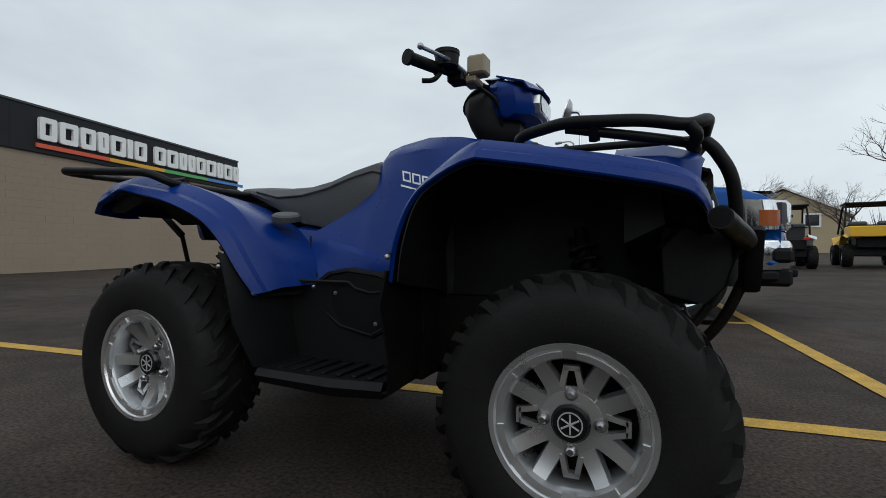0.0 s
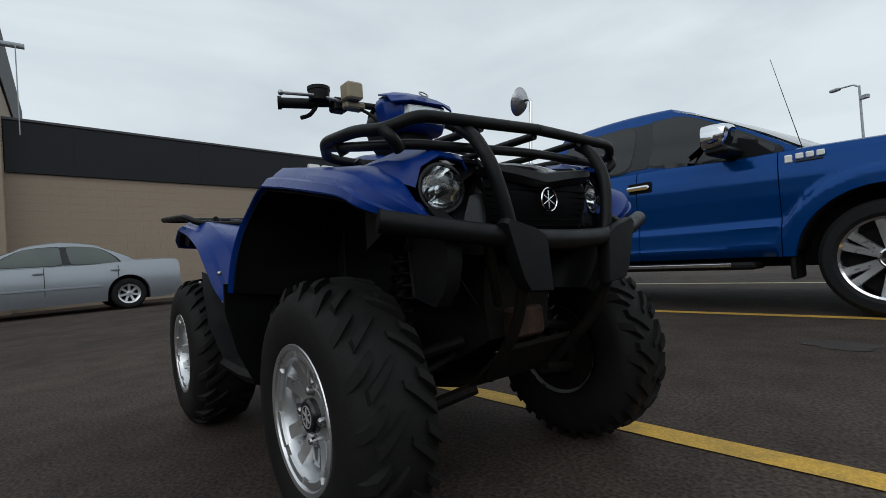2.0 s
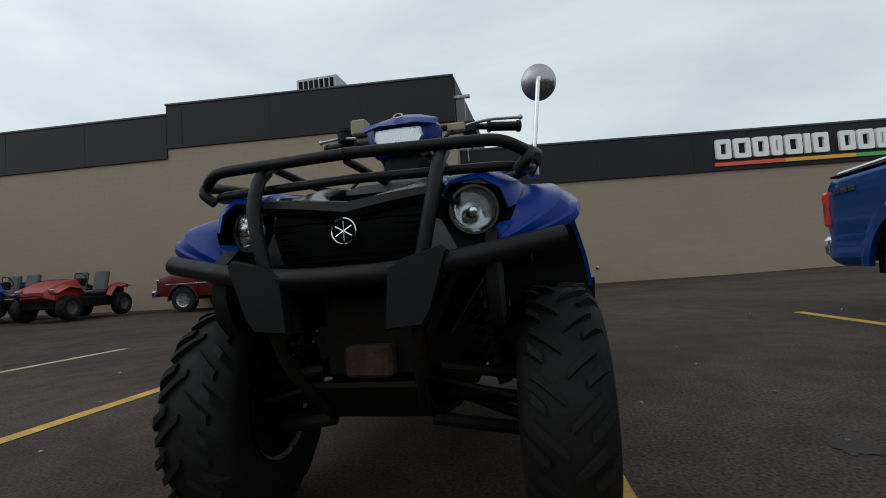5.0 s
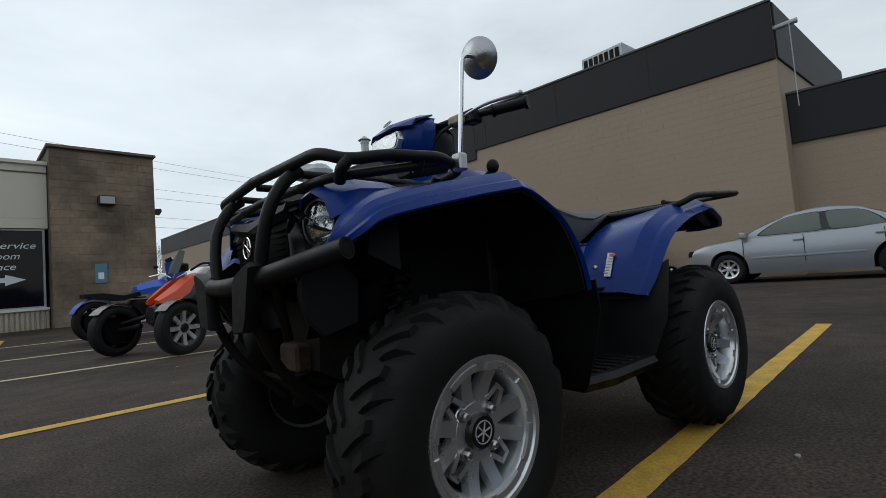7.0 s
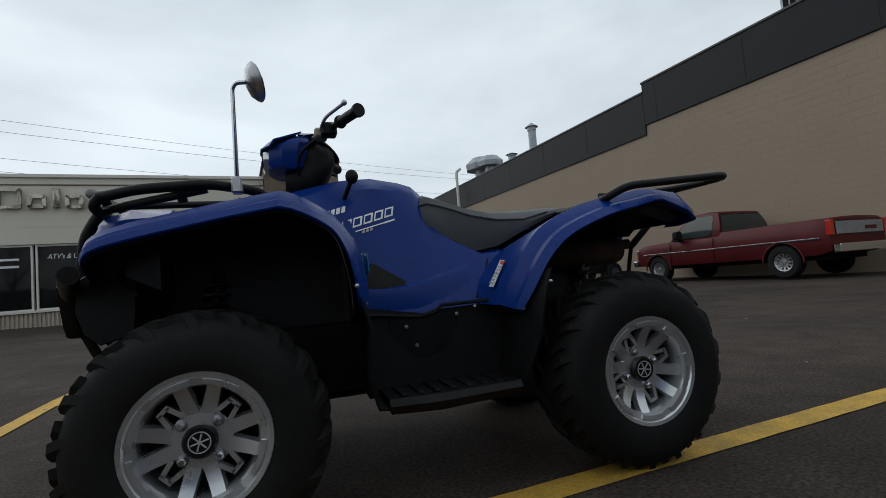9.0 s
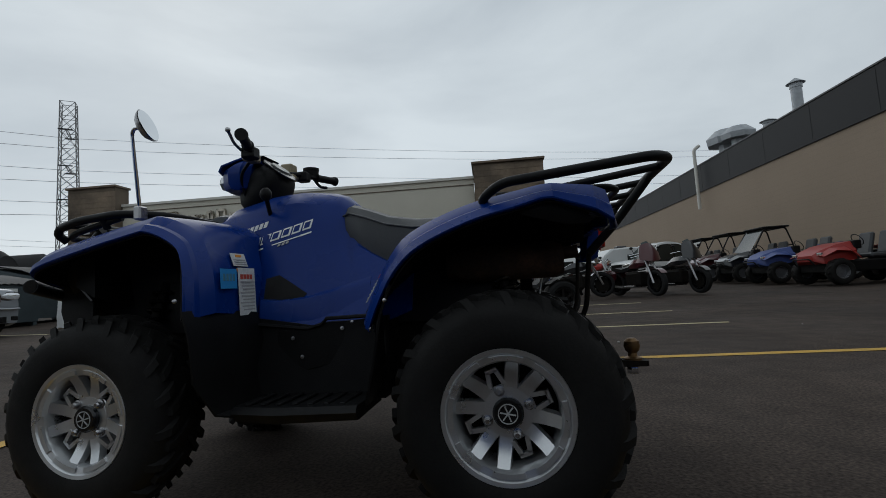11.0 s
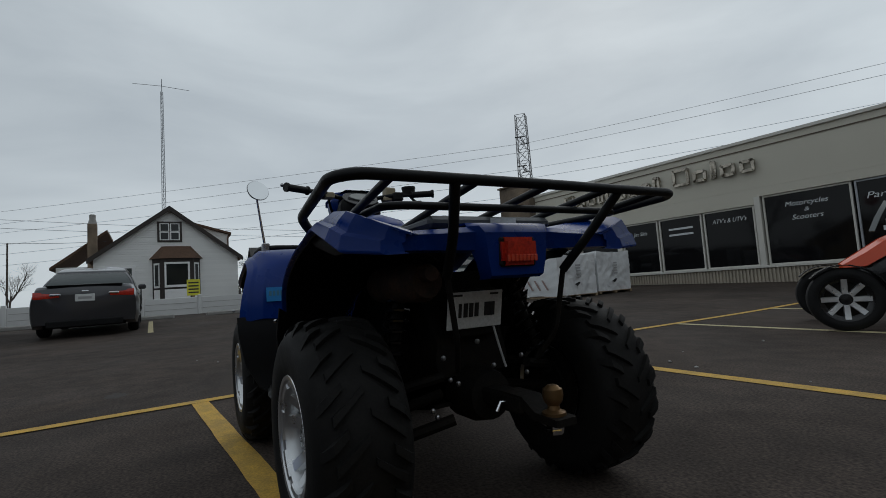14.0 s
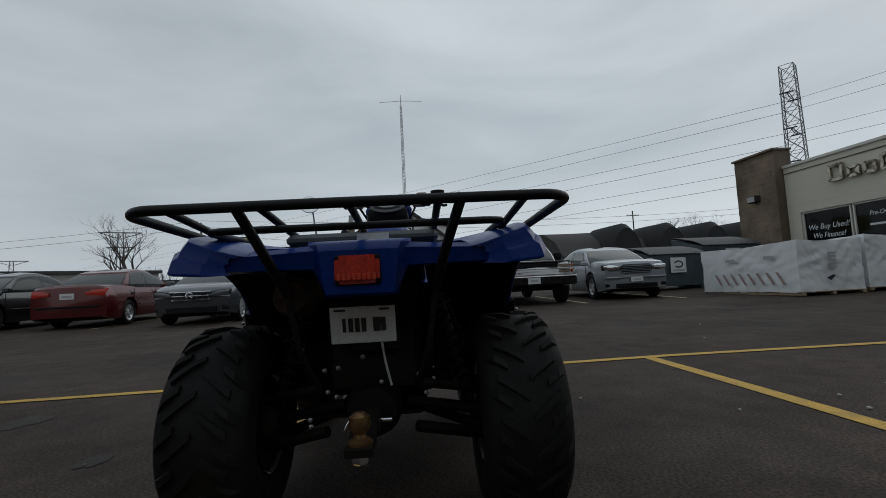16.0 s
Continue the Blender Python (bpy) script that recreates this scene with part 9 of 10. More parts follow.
def sash(root, x, y, z, w, h, mt, panes=2, rows=2):
    win = new("window")
    win.parent = root
    bm = B()
    box(bm, (x - 0.05, y - w / 2 - 0.09, z - 0.09), (x - 0.012, y + w / 2 + 0.09, z + h + 0.09), 0.005)
    part("casing", bm, mt, win)
    cw, ch = w / panes, h / rows
    for i in range(panes):
        for j in range(rows):
            bm = B()
            box(bm, (x - 0.058, y - w / 2 + i * cw + 0.07, z + j * ch + 0.05), (x - 0.051, y - w / 2 + (i + 1) * cw - 0.07, z + (j + 1) * ch - 0.05))
            part("pane", bm, CAR_GLASS, win)
            for lo, hi in (((y - w / 2 + i * cw + 0.02, z + j * ch + 0.01), (y - w / 2 + i * cw + 0.07, z + (j + 1) * ch - 0.01)), ((y - w / 2 + (i + 1) * cw - 0.07, z + j * ch + 0.01), (y - w / 2 + (i + 1) * cw - 0.02, z + (j + 1) * ch - 0.01)),
                           ((y - w / 2 + i * cw + 0.07, z + j * ch + 0.01), (y - w / 2 + (i + 1) * cw - 0.07, z + j * ch + 0.05)), ((y - w / 2 + i * cw + 0.07, z + (j + 1) * ch - 0.05), (y - w / 2 + (i + 1) * cw - 0.07, z + (j + 1) * ch - 0.01))):
                bm = B()
                box(bm, (x - 0.066, lo[0], lo[1]), (x - 0.052, hi[0], hi[1]))
                part("sash_bar", bm, WHITE, win)
    return win


sash(hs, 0.0, 0.0, 3.72, 1.0, 0.95, DARK_TRIM)
bay = new("bay_window")
bay.parent = hs
bay.matrix_basis = Matrix.Translation((0, -0.3, 0)) @ Matrix.Diagonal((1, 1, 1.28, 1))
bm = B()
ring_loft(bm, [[(0, -1.15, z), (-0.55, -0.75, z), (-0.55, 0.75, z), (0, 1.15, z)] for z in (-0.05, 2.15)])
part("bay_wall", bm, DARK_TRIM, bay)
bm = B()
ring_loft(bm, [[(0, -1.3, 2.1), (-0.68, -0.85, 2.1), (-0.68, 0.85, 2.1), (0, 1.3, 2.1)], [(0, -0.7, 2.65), (-0.12, -0.5, 2.65), (-0.12, 0.5, 2.65), (0, 0.7, 2.65)]])
part("bay_roof", bm, SHINGLE, bay)
slab(bay, "sill_panel", (-0.575, -0.60, 0.06), (-0.552, 0.60, 0.80), WHITE, 0.006)
slab(bay, "pane", (-0.575, -0.50, 0.98), (-0.555, 0.50, 1.86), CAR_GLASS, 0)
for lo, hi in (((-0.60, -0.60, 0.88), (-0.555, 0.60, 0.98)), ((-0.60, -0.60, 1.86), (-0.555, 0.60, 1.94)), ((-0.60, -0.60, 0.98), (-0.555, -0.51, 1.86)), ((-0.60, 0.51, 0.98), (-0.555, 0.60, 1.86))):
    slab(bay, "frame_bar", lo, hi, WHITE, 0.004)
for s in (1, -1):
    bm = B()
    a, b = Vector((0, s * 1.15, 0)), Vector((-0.55, s * 0.75, 0))
    n = Vector((-0.59, s * 0.81, 0)).normalized() * 0.02
    for z0, z1, mt_ in ((0.88, 1.92, WHITE), (0.06, 0.80, WHITE)):
        p, q = a + (b - a) * 0.2, a + (b - a) * 0.82
        bm = B()
        ring_loft(bm, [[p + Vector((0, 0, z0)), q + Vector((0, 0, z0)), q + Vector((0, 0, z1)), p + Vector((0, 0, z1))], [p + n + Vector((0, 0, z0)), q + n + Vector((0, 0, z0)), q + n + Vector((0, 0, z1)), p + n + Vector((0, 0, z1))]])
        part("side_frame", bm, mt_, bay)
    p, q = a + (b - a) * 0.32, a + (b - a) * 0.72
    bm = B()
    ring_loft(bm, [[p + n + Vector((0, 0, 0.96)), q + n + Vector((0, 0, 0.96)), q + n + Vector((0, 0, 1.84)), p + n + Vector((0, 0, 1.84))], [p + n * 1.3 + Vector((0, 0, 0.96)), q + n * 1.3 + Vector((0, 0, 0.96)), q + n * 1.3 + Vector((0, 0, 1.84)), p + n * 1.3 + Vector((0, 0, 1.84))]])
    part("side_pane", bm, CAR_GLASS, bay)
sash(hs, 0.0, 2.45, 0.95, 1.5, 1.35, WHITE, 1, 2)
# dormer, wing and chimney
dm = new("dormer")
dm.parent = hs
bm = B()
prism(bm, [(-3.2, 2.9), (-1.4, 2.9), (-1.4, 4.9), (-3.2, 4.35)], 2.2, 6.0, axis="x")
part("dormer_wall", bm, SIDING, dm)
bm = B()
prism(bm, [(-3.4, 4.32), (-1.2, 4.95), (-1.2, 5.08), (-3.4, 4.45)], 2.0, 6.2, axis="x")
part("dormer_roof", bm, SHINGLE, dm)
bm = B()
tube(bm, [(2.1, -3.35, 4.3), (2.05, -3.2, 4.1), (2.05, -3.2, 3.0)], 0.045, 8)
part("downspout", bm, SHINGLE, dm)
wg = new("side_wing")
wg.parent = hs
bm = B()
box(bm, (3.0, 3.6, -0.5), (8.0, 5.3, 2.6))
part("wing_wall", bm, SIDING, wg)
bm = B()
ring_loft(bm, [[(2.8, 5.55, 2.45), (8.2, 5.55, 2.45), (8.2, 5.55, 2.6), (2.8, 5.55, 2.6)], [(3.2, 3.0, 4.6), (8.2, 3.0, 4.6), (8.2, 3.0, 4.75), (3.2, 3.0, 4.75)]])
part("wing_roof", bm, SHINGLE, wg)
bm = B()
box(bm, (2.6, 3.45, 0.0), (3.1, 3.88, 5.0), 0.02)
ch = part("chimney", bm, STONE, hs, "weathered stone chimney with a clay pot")
bm = B()
lathe(bm, [(0.22, 5.0), (0.20, 5.1), (0.15, 5.3), (0.16, 5.5), (0.10, 5.55)], 12, "z", (2.85, 3.66, 0))
part("chimney_pot", bm, CONCRETE, ch)

gar = thing("garage", "small white outbuilding with a dark shingle roof", "building", pose(33.42, -4.12, 0.66, 0, 0, -2))
bm = B()
prism(bm, [(-2.8, -0.5), (2.8, -0.5), (2.8, 1.95), (0, 3.45), (-2.8, 1.95)], -9.5, 0, axis="y")
part("wall", bm, SIDING, gar)
for s in (1, -1):
    bm = B()
    ring_loft(bm, [[(s * 3.05, y, 1.80), (s * 3.05, y, 1.95), (0, y, 3.65), (0, y, 3.50)] for y in (-9.7, 0.2)])
    part("roof", bm, SHINGLE_GREY, gar)
far_house = thing("house", "tan gabled house with white-trimmed windows", "house", pose(12.44, 52.49, 0.5, 0, 0, -18))
bm = B()
prism(bm, [(-4.6, -0.8), (4.6, -0.8), (4.6, 3.6), (0, 5.9), (-4.6, 3.6)], 0, 9, axis="y")
part("wall", bm, TAN_SIDING, far_house)
for s in (1, -1):
    bm = B()
    ring_loft(bm, [[(s * 5.1, y, 3.3), (s * 5.1, y, 3.5), (0, y, 6.2), (0, y, 6.0)] for y in (-0.4, 9.4)])
    part("roof", bm, WHITE, far_house)
for x in (-2.0, 2.2):
    slab(far_house, "window", (x - 0.65, -0.06, 2.3), (x + 0.65, 0.0, 3.6), WHITE, 0.01)
    slab(far_house, "pane", (x - 0.5, -0.075, 2.45), (x + 0.5, -0.06, 3.45), CAR_GLASS, 0)
for x in (-3.0, -4.0):
    slab(far_house, "roof_vent", (x - 0.2, 3, 4.4), (x + 0.2, 3.4, 6.1), SHINGLE_GREY, 0.02)
white_shed = thing("workshop", "white workshop with a flat dark slab for its unlit entrance", "building", pose(-2.79, -36.09, 0.24))
slab(white_shed, "wall", (0, -6, -0.5), (9, 0, 3.2), WHITE, 0)
# no opening here: a dark slab stands for the unlit inside
slab(white_shed, "doorway", (0.8, 0.0, 0.0), (3.4, 0.03, 2.3), UNDER, 0)
slab(white_shed, "roof_edge", (-0.2, -6.2, 3.2), (9.2, 0.2, 3.4), GALV, 0.01)
saloon("van", "white van parked beyond the motorcycles", pose(-5.43, -22.78, 0.24, 0, 0, 30), WHITE_CAR, L=4.9, W=1.9, H=1.95, wb=2.9, hood=1.15, boot=1.2)

# low white wall, kerb and fence before the house
lw = thing("panel_wall", "low white panelled wall along the lot edge", "wall", pose(17.2, 0.75, 0, 0, 0, 2.2), kind="structure")
for k in range(9):
    y = -4.3 + k * 1.75
    z = height(17.2, y)
    bm = B()
    box(bm, (0.0, y + 0.06, z - 0.1), (0.09, y + 1.69, z + 0.60), 0.01)
    part("panel", bm, WALL_WHITE, lw)
    bm = B()
    box(bm, (-0.04, y - 0.06, z - 0.1), (0.13, y + 0.058, z + 0.68), 0.012)
    part("post", bm, WALL_WHITE, lw)
    for q in (0.2, 0.4):
        bm = B()
        box(bm, (-0.008, y + 0.10, z + q), (0.0, y + 1.65, z + q + 0.012))
        part("seam", bm, CONCRETE, lw)
for y in (-1.0, 1.6, 4.5):
    bm = B()
    box(bm, (15.2, y - 0.85, height(15.2, y) - 0.02), (15.38, y + 0.85, height(15.2, y) + 0.12), 0.03)
    solo("wheel_stop", bm, CONCRETE, "grey concrete wheel stop at a stall's head", "kerb", "wheel stops")
fence = thing("fence", "weathered upright board fence beside the house", "fence", pose(27.5, 0.95, 0.48, 0, 0, 2))
for k in range(22):
    y = -3.9 - k * 0.135
    bm = B()
    box(bm, (0, y - 0.06, 0), (0.03, y + 0.06, 1.65 + 0.03 * math.sin(k * 2.7)), 0.004)
    part("board", bm, FENCE, fence)
for z in (0.4, 1.3):
    bm = B()
    box(bm, (0.03, -6.9, z), (0.08, -3.85, z + 0.09))
    part("fence_rail", bm, FENCE, fence)
ys = thing("notice_board", "small yellow notice on a post", "sign", pose(18.2, 0.10, height(18.2, 0), 0, 0, 2))
slab(ys, "panel", (0, -0.22, 0.65), (0.02, 0.22, 1.25), SIGN_YELLOW, 0.004)
for k in range(4):
    slab(ys, "print_bar", (-0.004, -0.17, 0.74 + k * 0.12), (0.0, 0.17, 0.79 + k * 0.12), INK, 0)
slab(ys, "post", (0.02, -0.04, 0.0), (0.07, 0.04, 1.2), WOOD, 0.004)

# yellow pole sign
psn = thing("pole_sign", "yellow panel sign with dark print on two posts", "sign", pose(31, 12.5, 0.60, 0, 0, 20))
slab(psn, "panel", (-0.12, -1.38, 3.1), (0.12, 1.38, 4.28), SIGN_YELLOW, 0.03)
bm = B()
for lo, hi in (((-1.43, 3.04), (-1.37, 4.34)), ((1.37, 3.04), (1.43, 4.34)), ((-1.37, 3.04), (1.37, 3.10)), ((-1.37, 4.28), (1.37, 4.34))):
    box(bm, (-0.14, lo[0], lo[1]), (0.14, hi[0], hi[1]))
part("sign_frame", bm, INK, psn)
for z, a, b, hh in ((4.08, -0.9, 0.5, 0.10), (3.78, -0.9, 0.2, 0.09), (3.62, -0.9, 0.45, 0.09), (3.46, -0.9, 0.7, 0.09), (3.20, -1.1, 1.1, 0.15)):
    slab(psn, "print_bar", (-0.126, a, z), (-0.121, b, z + hh), INK, 0)
slab(psn, "print_mark", (-0.126, 0.85, 3.45), (-0.121, 1.05, 4.0), INK, 0)
for y in (-0.55, 0.55):
    slab(psn, "post", (-0.08, y - 0.09, -0.3), (0.08, y + 0.09, 3.1), SIGN_YELLOW, 0.01)
slab(psn, "lower_panel", (-0.05, -0.45, 2.35), (0.05, 0.45, 2.6), ORANGE, 0.01)

# stop sign at the lot's far corner
st = thing("stop_sign", "red octagonal road sign on a post", "sign", pose(5.75, 9.7, 0.12, 0, 0, 0))


def utility_pole(x, y, h, arms, label, lean=0):
    z = height(x, y)
    root = thing("utility_pole", label, "pole", pose(x, y, z, 0, lean, 0), "utility poles")
    bm = B()
    tube(bm, [(0, 0, -0.5), (0, 0, h)], 0.12, 10, taper=0.08)
    part("pole", bm, POLE_WOOD, root)
    for z_ in arms:
        slab(root, "cross_arm", (-0.05, -0.9, h - z_), (0.05, 0.9, h - z_ + 0.10), POLE_WOOD, 0.01)
        for y_ in (-0.8, -0.35, 0.35, 0.8):
            bm = B()
            lathe(bm, [(0.03, h - z_ + 0.12), (0.05, h - z_ + 0.2), (0.02, h - z_ + 0.27)], 8, "z", (0, y_, 0))
            part("insulator", bm, GREY_PRINT, root)
    return root


st_panel = B()
prism(st_panel, [(0.38 * math.cos(math.radians(22.5 + 45 * k)), 4.30 + 0.38 * math.sin(math.radians(22.5 + 45 * k))) for k in range(8)], -0.01, 0.01)
part("panel", st_panel, STICKER_RED, st)
bm = B()
prism(bm, [(-0.22, 4.23), (0.22, 4.23), (0.22, 4.37), (-0.22, 4.37)], -0.014, -0.0105)
part("print_bar", bm, WHITE, st)
slab(st, "post", (-0.03, 0.011, -0.2), (0.03, 0.05, 4.65), GALV, 0.004)

utility_pole(54.00, 25.37, 9.0, (), "wooden utility pole beyond the lot")
utility_pole(69.37, 17.00, 8.2, (), "wooden utility pole far off")
utility_pole(-3.05, -52.11, 7.6, (0.4,), "wooden utility pole behind the shop")
utility_pole(63.34, -30.29, 9.5, (0.7,), "wooden utility pole behind the shingled building")


def street_lamp(x, y, h, az, label):
    root = thing("street_lamp", label, "lamp", pose(x, y, height(x, y), 0, 0, az), "street lamps")
    bm = B()
    tube(bm, [(0, 0, -0.4), (0, 0, h)], 0.10, 10, taper=0.06)
    part("pole", bm, GALV, root)
    bm = B()
    tube(bm, [(0, 0, h - 0.1), (0.3, 0, h + 0.15), (1.3, 0, h + 0.25)], 0.05, 8, bend=0.2)
    part("arm", bm, GALV, root)
    slab(root, "lamp_head", (1.2, -0.16, h + 0.14), (1.8, 0.16, h + 0.32), GALV, 0.05)
    slab(root, "flood_head", (-0.5, -0.14, h - 0.9), (-0.05, 0.14, h - 0.65), GALV, 0.04)
    return root


street_lamp(-4.7, 37.2, 9.0, 150, "tall grey lot lamp with an arm beyond the truck")
street_lamp(78.44, 39.40, 8.0, 200, "grey street lamp far off")
street_lamp(88.36, -6.22, 8.5, 180, "grey street lamp far off")

# lattice mast behind the house
mast = thing("lattice_mast", "slender steel lattice mast with a crossed aerial", "mast", pose(46, 1.26, 0.60))
for k in range(3):
    a = 2 * math.pi * k / 3
    bm = B()
    tube(bm, [(0.22 * math.cos(a), 0.22 * math.sin(a), 0), (0.10 * math.cos(a), 0.10 * math.sin(a), 19.2)], 0.028, 6)
    part("mast_leg", bm, GALV, mast)
bm = B()
for k in range(48):
    z0, z1 = k * 0.4, k * 0.4 + 0.4
    for q in range(3):
        a, b = 2 * math.pi * q / 3 + (k % 2) * 0, 2 * math.pi * (q + 1) / 3
        r0, r1 = 0.22 - 0.12 * z0 / 19.2, 0.22 - 0.12 * z1 / 19.2
        tube(bm, [(r0 * math.cos(a), r0 * math.sin(a), z0), (r1 * math.cos(b), r1 * math.sin(b), z1)], 0.012, 4)
part("mast_lacing", bm, GALV, mast)["kind"] = "stuff"
bm = B()
tube(bm, [(0, 0, 19.0), (0, 0, 20.4)], 0.035, 6)
part("mast_tip", bm, GALV, mast)
for y0 in (-1, 1):
    bm = B()
    tube(bm, [(0, 0, 19.75), (0, y0 * 2.2, 19.65)], 0.022, 5)
    part("aerial_rod", bm, GALV, mast)


def lattice_tower(x, y, h, w0, w1, az, arms, label):
    root = thing("transmission_tower", label, "pylon", pose(x, y, 0.5, 0, 0, az), "transmission towers")
    legs = [(1, 1), (1, -1), (-1, -1), (-1, 1)]

    def at(k, z):
        w = w0 + (w1 - w0) * z / h
        return Vector((legs[k % 4][0] * w / 2, legs[k % 4][1] * w / 2, z))

    r = 0.075 * h / 50
    for k in range(4):
        bm = B()
        tube(bm, [at(k, 0), at(k, h)], r * 1.6, 5)
        part("tower_leg", bm, WIRE, root)
    bm = B()
    n = 14
    for j in range(n):
        z0, z1 = h * j / n, h * (j + 1) / n
        for k in range(4):
            tube(bm, [at(k, z0), at(k + 1, z1)], r, 4)
            tube(bm, [at(k + 1, z0), at(k, z1)], r, 4)
            tube(bm, [at(k, z1), at(k + 1, z1)], r, 4)
    part("tower_lacing", bm, WIRE, root)["kind"] = "stuff"
    for z, ln in arms:
        for s in (1, -1):
            bm = B()
            tube(bm, [(0, 0, z + 0.6), (0, s * ln, z)], r * 1.5, 5)
            tube(bm, [(0, 0, z - 0.6), (0, s * ln, z)], r * 1.5, 5)
            part("tower_arm", bm, WIRE, root)
            bm = B()
            tube(bm, [(-1.6, s * ln, z - 0.1), (1.6, s * ln, z - 0.1)], r * 2.2, 6)
            part("insulator", bm, INK, root)
    return root


T1 = Vector((122.6, -105.3, 0))
lattice_tower(122.6, -105.3, 57.5, 5.2, 3.4, 40, ((48.8, 4.6), (38.8, 4.6), (29.6, 4.6)), "steel lattice transmission tower beyond the shop")
for x, y, h in ((293, 182, 44), (416, 348, 42)):
    root = thing("transmission_tower", "distant steel transmission tower with wide arms", "pylon", pose(x, y, 0.5, 0, 0, 28 if x < 400 else 37), "transmission towers")
    s_ = h / 44
    for k in (-1, 1):
        bm = B()
        tube(bm, [(0, k * 3.2 * s_, 0), (0, k * 1.2 * s_, h)], 0.35, 5)
        part("tower_leg", bm, WIRE, root)
    for z, ln in ((h, 11), (h - 9, 7)):
        bm = B()
        tube(bm, [(0, -ln, z), (0, ln, z)], 0.4, 5)
        tube(bm, [(0, -ln, z), (0, 0, z - 4), (0, ln, z)], 0.25, 5)
        part("tower_arm", bm, WIRE, root)
    bm = B()
    for j in range(9):
        tube(bm, [(0, (-1) ** j * 2.4, h * j / 9), (0, -(-1) ** j * 2.2, h * (j + 1) / 9)], 0.2, 4)
    part("tower_lacing", bm, WIRE, root)


def wire(a, b, sag, r, label):
    a, b = Vector(a), Vector(b)
    bm = B()
    n = 40
    tube(bm, [a + (b - a) * k / n - Vector((0, 0, sag * 4 * (k / n) * (1 - k / n))) for k in range(n + 1)], r, 5)
    return solo("power_line", bm, WIRE, label, "wire", "overhead wires")


side = Vector((-0.649, 0.761, 0))
for z, off in ((49.4, -4.6), (43.8, 4.6), (40.1, -4.6), (34.7, 4.6), (30.8, -4.6), (25.8, 4.6)):
    p = T1 + side * off + Vector((0, 0, z))
    wire(p, (-154 + off, -223 + off * 2, z + 1.0), 4.0, 0.050, "slack overhead power line")
    wire(p, (512 + off, 352 - off, z * 1.0), 4.0, 0.060, "slack overhead power line")
for z in (9.2, 8.4):
    wire((54.0, 25.4, z + 0.8), (70, -60, z + 2), 1.2, 0.02, "slack overhead service wire")
    wire((54.0, 25.4, z + 0.8), (60, 120, z), 1.4, 0.02, "slack overhead service wire")
wire((54.0, 25.4, 9.6), (33, 4.2, 4.8), 0.9, 0.015, "slack service wire to the house")


# ---- bare trees ----
def bare_tree(x, y, h, seed, spread, label, levels=6, mt=None, thick=1.0):
    """A leafless tree: a tapered trunk that forks into ever finer limbs."""
    rnd = random.Random(seed)
    root = thing("tree", label, "tree", pose(x, y, height(x, y) - 0.1), "bare trees")
    trunk, crown = B(), B()

    def grow(p, d, ln, r, lev):
        q = p.copy()
        pts = [q.copy()]
        segs = 3
        for k in range(segs):
            d = (d + Vector((rnd.gauss(0, 0.10), rnd.gauss(0, 0.10), rnd.gauss(0.03, 0.07)))).normalized()
            q = q + d * ln / segs
            pts.append(q.copy())
        tube(trunk if lev == 0 else crown, pts, r, 7 if lev < 2 else (4 if lev < 4 else 3), taper=r * 0.62)
        if lev >= levels:
            return
        count = rnd.choice((2, 3, 3)) if lev < levels - 1 else rnd.choice((2, 3))
        if lev == 0:
            count = 5
        for k in range(count):
            turn = Vector((rnd.gauss(0, 1), rnd.gauss(0, 1), rnd.gauss(0, 0.4)))
            nd = (d + turn.normalized() * spread * rnd.uniform(0.55, 1.15)).normalized()
            nd.z = max(nd.z, -0.05)
            t = rnd.uniform(0.55, 1.0) if k else 1.0
            start = pts[-1] if t > 0.9 else pts[-2] + (pts[-1] - pts[-2]) * rnd.random()
            grow(start, nd, ln * rnd.uniform(0.62, 0.86), r * rnd.uniform(0.45, 0.62), lev + 1)

    grow(Vector((0, 0, 0)), Vector((0, 0, 1)), h * 0.24, 0.022 * h * thick, 0)
    part("trunk", trunk, BARK, root)
    part("crown", crown, mt or TWIG, root, "fine leafless branches")
    return root


bare_tree(46.84, 29.07, 11.5, 5, 0.70, "round bare tree beyond the parked cars")
bare_tree(22.20, 45.62, 15.5, 11, 0.80, "large bare tree with spreading limbs")
bare_tree(14.28, 42.39, 7.5, 21, 0.75, "small bare tree behind the truck")
bare_tree(7.67, 46.21, 9.0, 23, 0.7, "small bare tree behind the truck")
bare_tree(15.78, 60.44, 9.0, 31, 0.7, "small bare tree by the tan house")
bare_tree(65.27, 19.33, 6.5, 41, 0.7, "small bare tree far off")
bare_tree(59.46, 14.59, 6.0, 43, 0.6, "small bare tree far off")
bare_tree(48.37, -7.40, 7.5, 47, 0.7, "bare tree behind the house")
bare_tree(51.23, -27.80, 8.5, 53, 0.7, "bare tree behind the shingled building")
bare_tree(-4.65, -62.18, 10.5, 61, 0.7, "bare tree behind the shop", 6, None, 0.6)
bare_tree(-7.13, -60.28, 9.5, 67, 0.7, "bare tree behind the shop", 6, None, 0.6)
bare_tree(-9.80, -63.39, 10.5, 71, 0.7, "bare tree behind the shop", 6, None, 0.6)
bare_tree(47.38, -31.46, 8.0, 59, 0.7, "bare tree behind the shingled building")


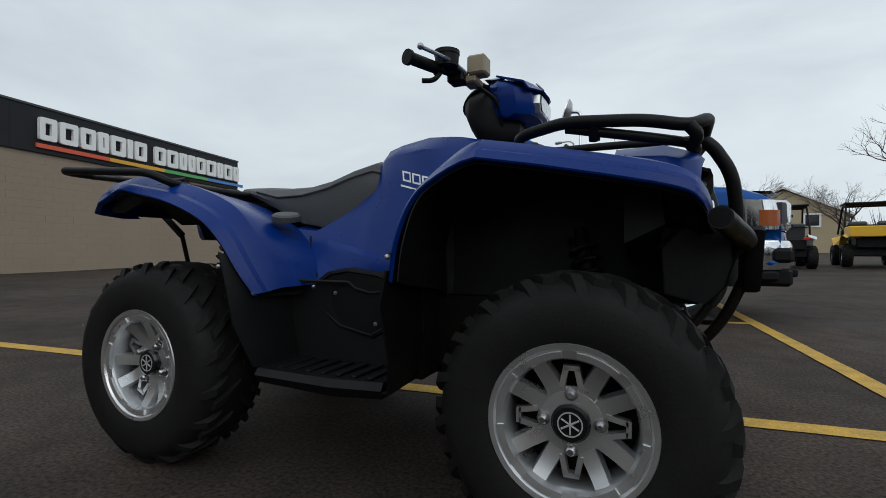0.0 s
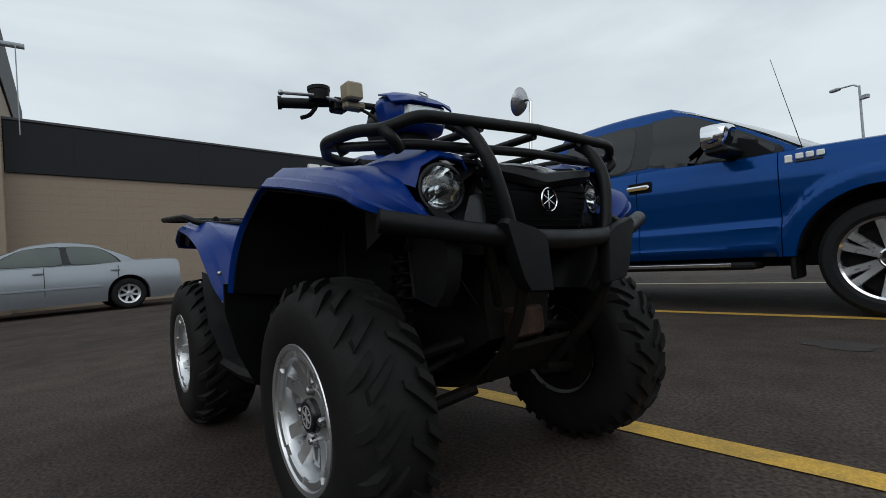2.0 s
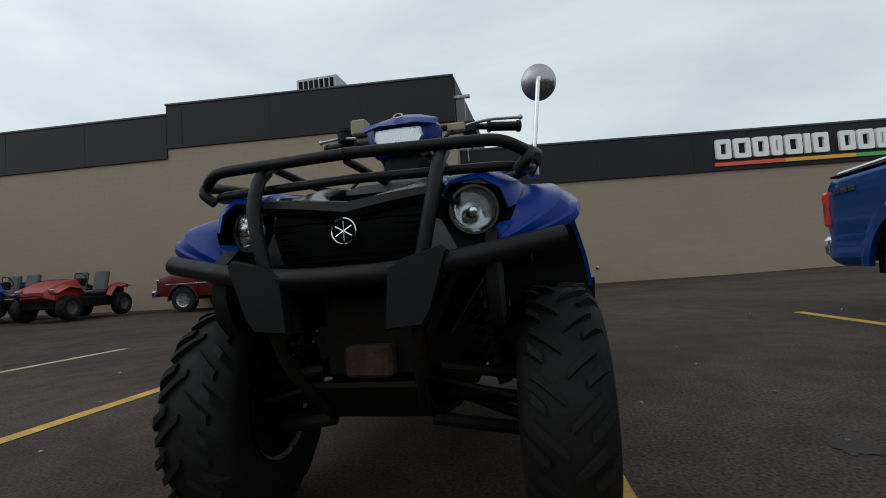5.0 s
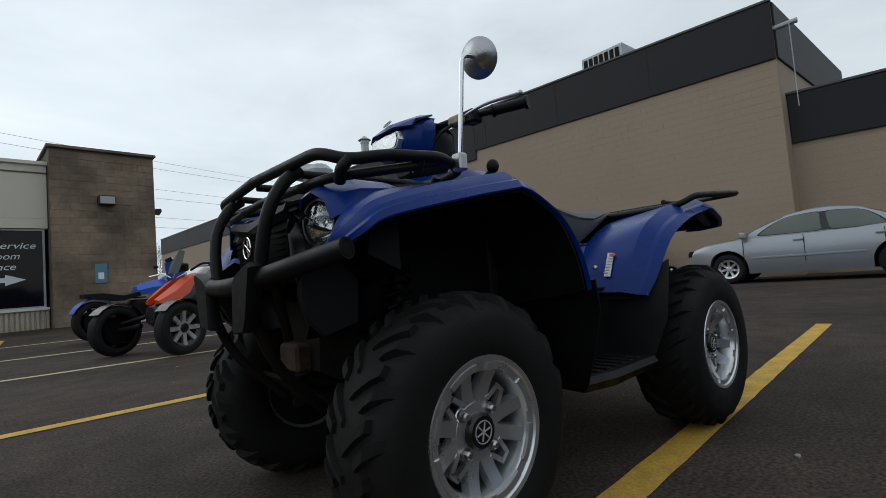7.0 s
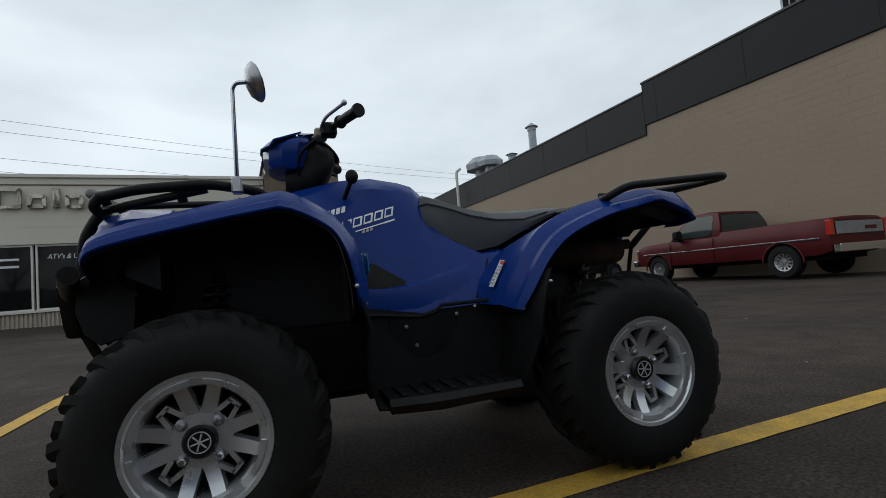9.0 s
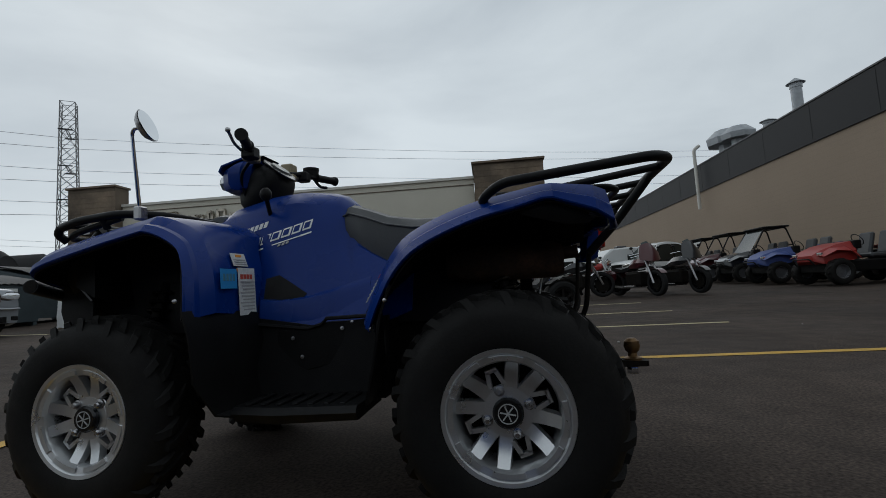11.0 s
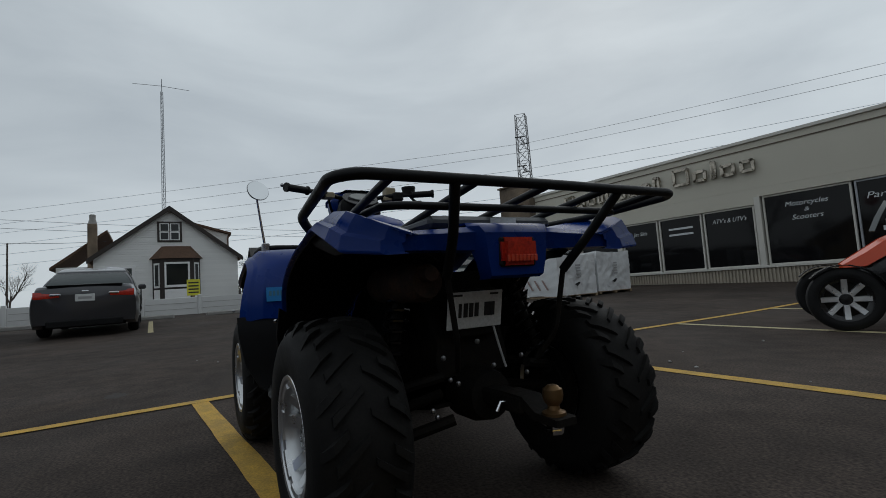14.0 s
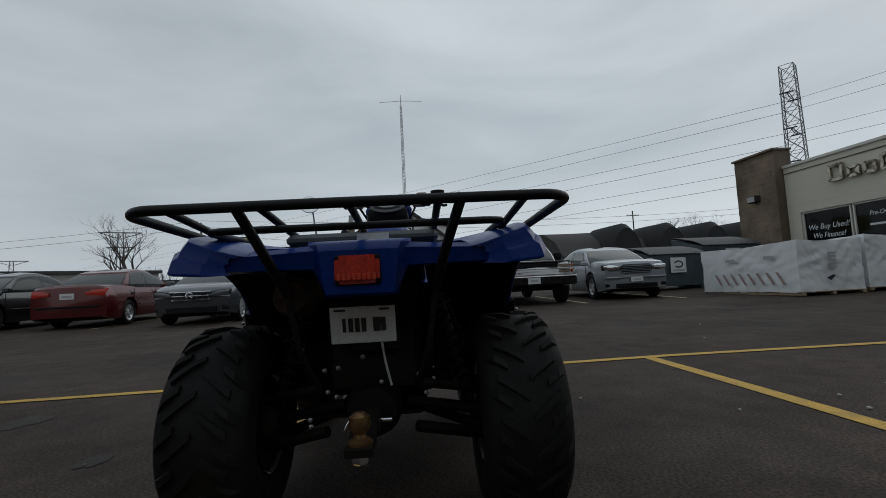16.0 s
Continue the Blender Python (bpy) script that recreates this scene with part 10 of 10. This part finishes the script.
# distant wooded skyline and low roofs, all round
def skyline(seed, a0, a1, dist, h, count, label):
    rnd = random.Random(seed)
    bm = B()
    for k in range(count):
        a = radians(a0 + (a1 - a0) * rnd.random())
        d = dist * rnd.uniform(0.85, 1.2)
        x, y = d * math.cos(a), d * math.sin(a)
        z = height(x, y)
        hh = h * rnd.uniform(0.5, 1.15)
        for q in range(16):
            dx = Vector((rnd.gauss(0, 1), rnd.gauss(0, 1), 0)) * hh * 0.22
            tube(bm, [(x + dx.x * 0.2, y + dx.y * 0.2, z + hh * 0.1), (x + dx.x * 0.7, y + dx.y * 0.7, z + hh * 0.55), (x + dx.x, y + dx.y, z + hh * rnd.uniform(0.75, 1))], 0.09, 3, taper=0.02)
    return solo("far_woods", bm, FAR_WOOD, label, "woods", kind="stuff")


skyline(1, 20, 70, 110, 6.0, 90, "bare distant woods along the horizon")
skyline(2, -35, 8, 120, 6.5, 70, "bare distant woods along the horizon")
skyline(4, 66, 130, 120, 7.0, 110, "bare distant woods along the horizon")
for k, (a, d, w, h) in enumerate(((44, 75, 40, 4.2), (60, 90, 30, 3.8), (34, 95, 30, 3.5), (84, 80, 26, 3.4), (100, 95, 40, 3.5))):
    x, y = d * math.cos(radians(a)), d * math.sin(radians(a))
    b = thing("low_building", "long low building at the far edge of view", "building", pose(x, y, height(x, y), 0, 0, a))
    slab(b, "wall", (0, -w / 2, -1), (10, w / 2, h), TAN_SIDING if k % 2 else CONCRETE, 0)
    slab(b, "roof", (-0.4, -w / 2 - 0.4, h), (10.4, w / 2 + 0.4, h + 0.4), SHINGLE_GREY, 0)
    for q in range(int(w / 6)):
        slab(b, "window", (-0.05, -w / 2 + 2 + q * 6, 1.2), (-0.01, -w / 2 + 3.6 + q * 6, 2.4), CAR_GLASS, 0)


# ---- wall pieces: painted blocks and split stones, last ----
def block_field(wall, ln, z0, z1, material, bw=0.40, bh=0.20, joint=0.006, proud=0.0045, near=None, jitter=0.0, y0=0.0, x0=0.0, seed=0, side_joint=0.0012):
    """Blocks in running bond on the outer face; those in the stretch near become parts of their own."""
    rnd = random.Random(seed)
    verts, faces = [], []
    one = None
    rows = int((z1 - z0) / bh)
    for j in range(rows):
        z = z0 + j * bh
        x = x0 - (bw / 2 if j % 2 else 0)
        while x < x0 + ln:
            a, b = max(x, x0) + side_joint / 2, min(x + bw, x0 + ln) - side_joint / 2
            full = (b - a) > bw - side_joint - 1e-6
            p = y0 + proud + rnd.uniform(-jitter, jitter)
            if b - a > 0.03:
                if full and near and near[0] <= a <= near[1] and near[2] <= z <= near[3]:
                    if one is None:
                        bm = B()
                        box(bm, (0, -0.02, 0), (bw - side_joint, 0, bh - joint), 0.0008)
                        one = mesh_of("block", bm, material)
                    ob = new("block", one)
                    ob.parent = wall
                    ob.matrix_basis = Matrix.Translation((a, p, z + joint / 2))
                else:
                    i = len(verts)
                    c = 0.0005
                    zz0, zz1 = z + joint / 2, z + bh - joint / 2
                    verts += [(a, y0 - 0.004, zz0), (b, y0 - 0.004, zz0), (b, y0 - 0.004, zz1), (a, y0 - 0.004, zz1), (a + c, p, zz0 + c), (b - c, p, zz0 + c), (b - c, p, zz1 - c), (a + c, p, zz1 - c)]
                    faces += [(i + 4, i + 7, i + 6, i + 5), (i, i + 4, i + 5, i + 1), (i + 1, i + 5, i + 6, i + 2), (i + 2, i + 6, i + 7, i + 3), (i + 3, i + 7, i + 4, i)]
            x += bw
    me = bpy.data.meshes.new("blockwork")
    me.from_pydata(verts, [], faces)
    me.materials.append(material)
    ob = new("blockwork", me)
    ob.parent = wall
    tagged(ob, kind="stuff")
    return ob


NEAR = {0: (6.0, 15.0, 0.0, 1.15), 1: (0.0, 5.6, 0.0, 1.9), 2: (0.0, 5.6, 0.0, 1.1)}
for k, (w, ln, z0, z1, mt_) in enumerate(PIECES):
    block_field(w, ln, z0, z1, mt_, near=NEAR[k], joint=0.008, proud=0.0032, jitter=0.0010, seed=k, side_joint=0.0003)
for nm_, a, wide in (("pier_east", -2.44, 2.42), ("pier_far", SL + 0.02, 1.91)):
    pr = bpy.data.objects[nm_]
    block_field(pr, wide, 0.0, 4.84 if "east" in nm_ else 5.12, STONE, bw=0.40, bh=0.20, joint=0.007, proud=0.009, near=(-9, 0.2, 0.0, 4.9), jitter=0.006, side_joint=0.002, y0=0.33, x0=a, seed=9)
# side of the near pier
side_pier = shop_thing("pier_side", "brown split-stone side of the shop pier", "pier")
side_pier.matrix_world = SHOP @ Matrix.Translation((-2.44, -2.6, 0)) @ Matrix.Rotation(math.pi / 2, 4, "Z")
block_field(side_pier, 2.9, 0.0, 4.84, STONE, joint=0.006, proud=0.007, jitter=0.002, seed=12)
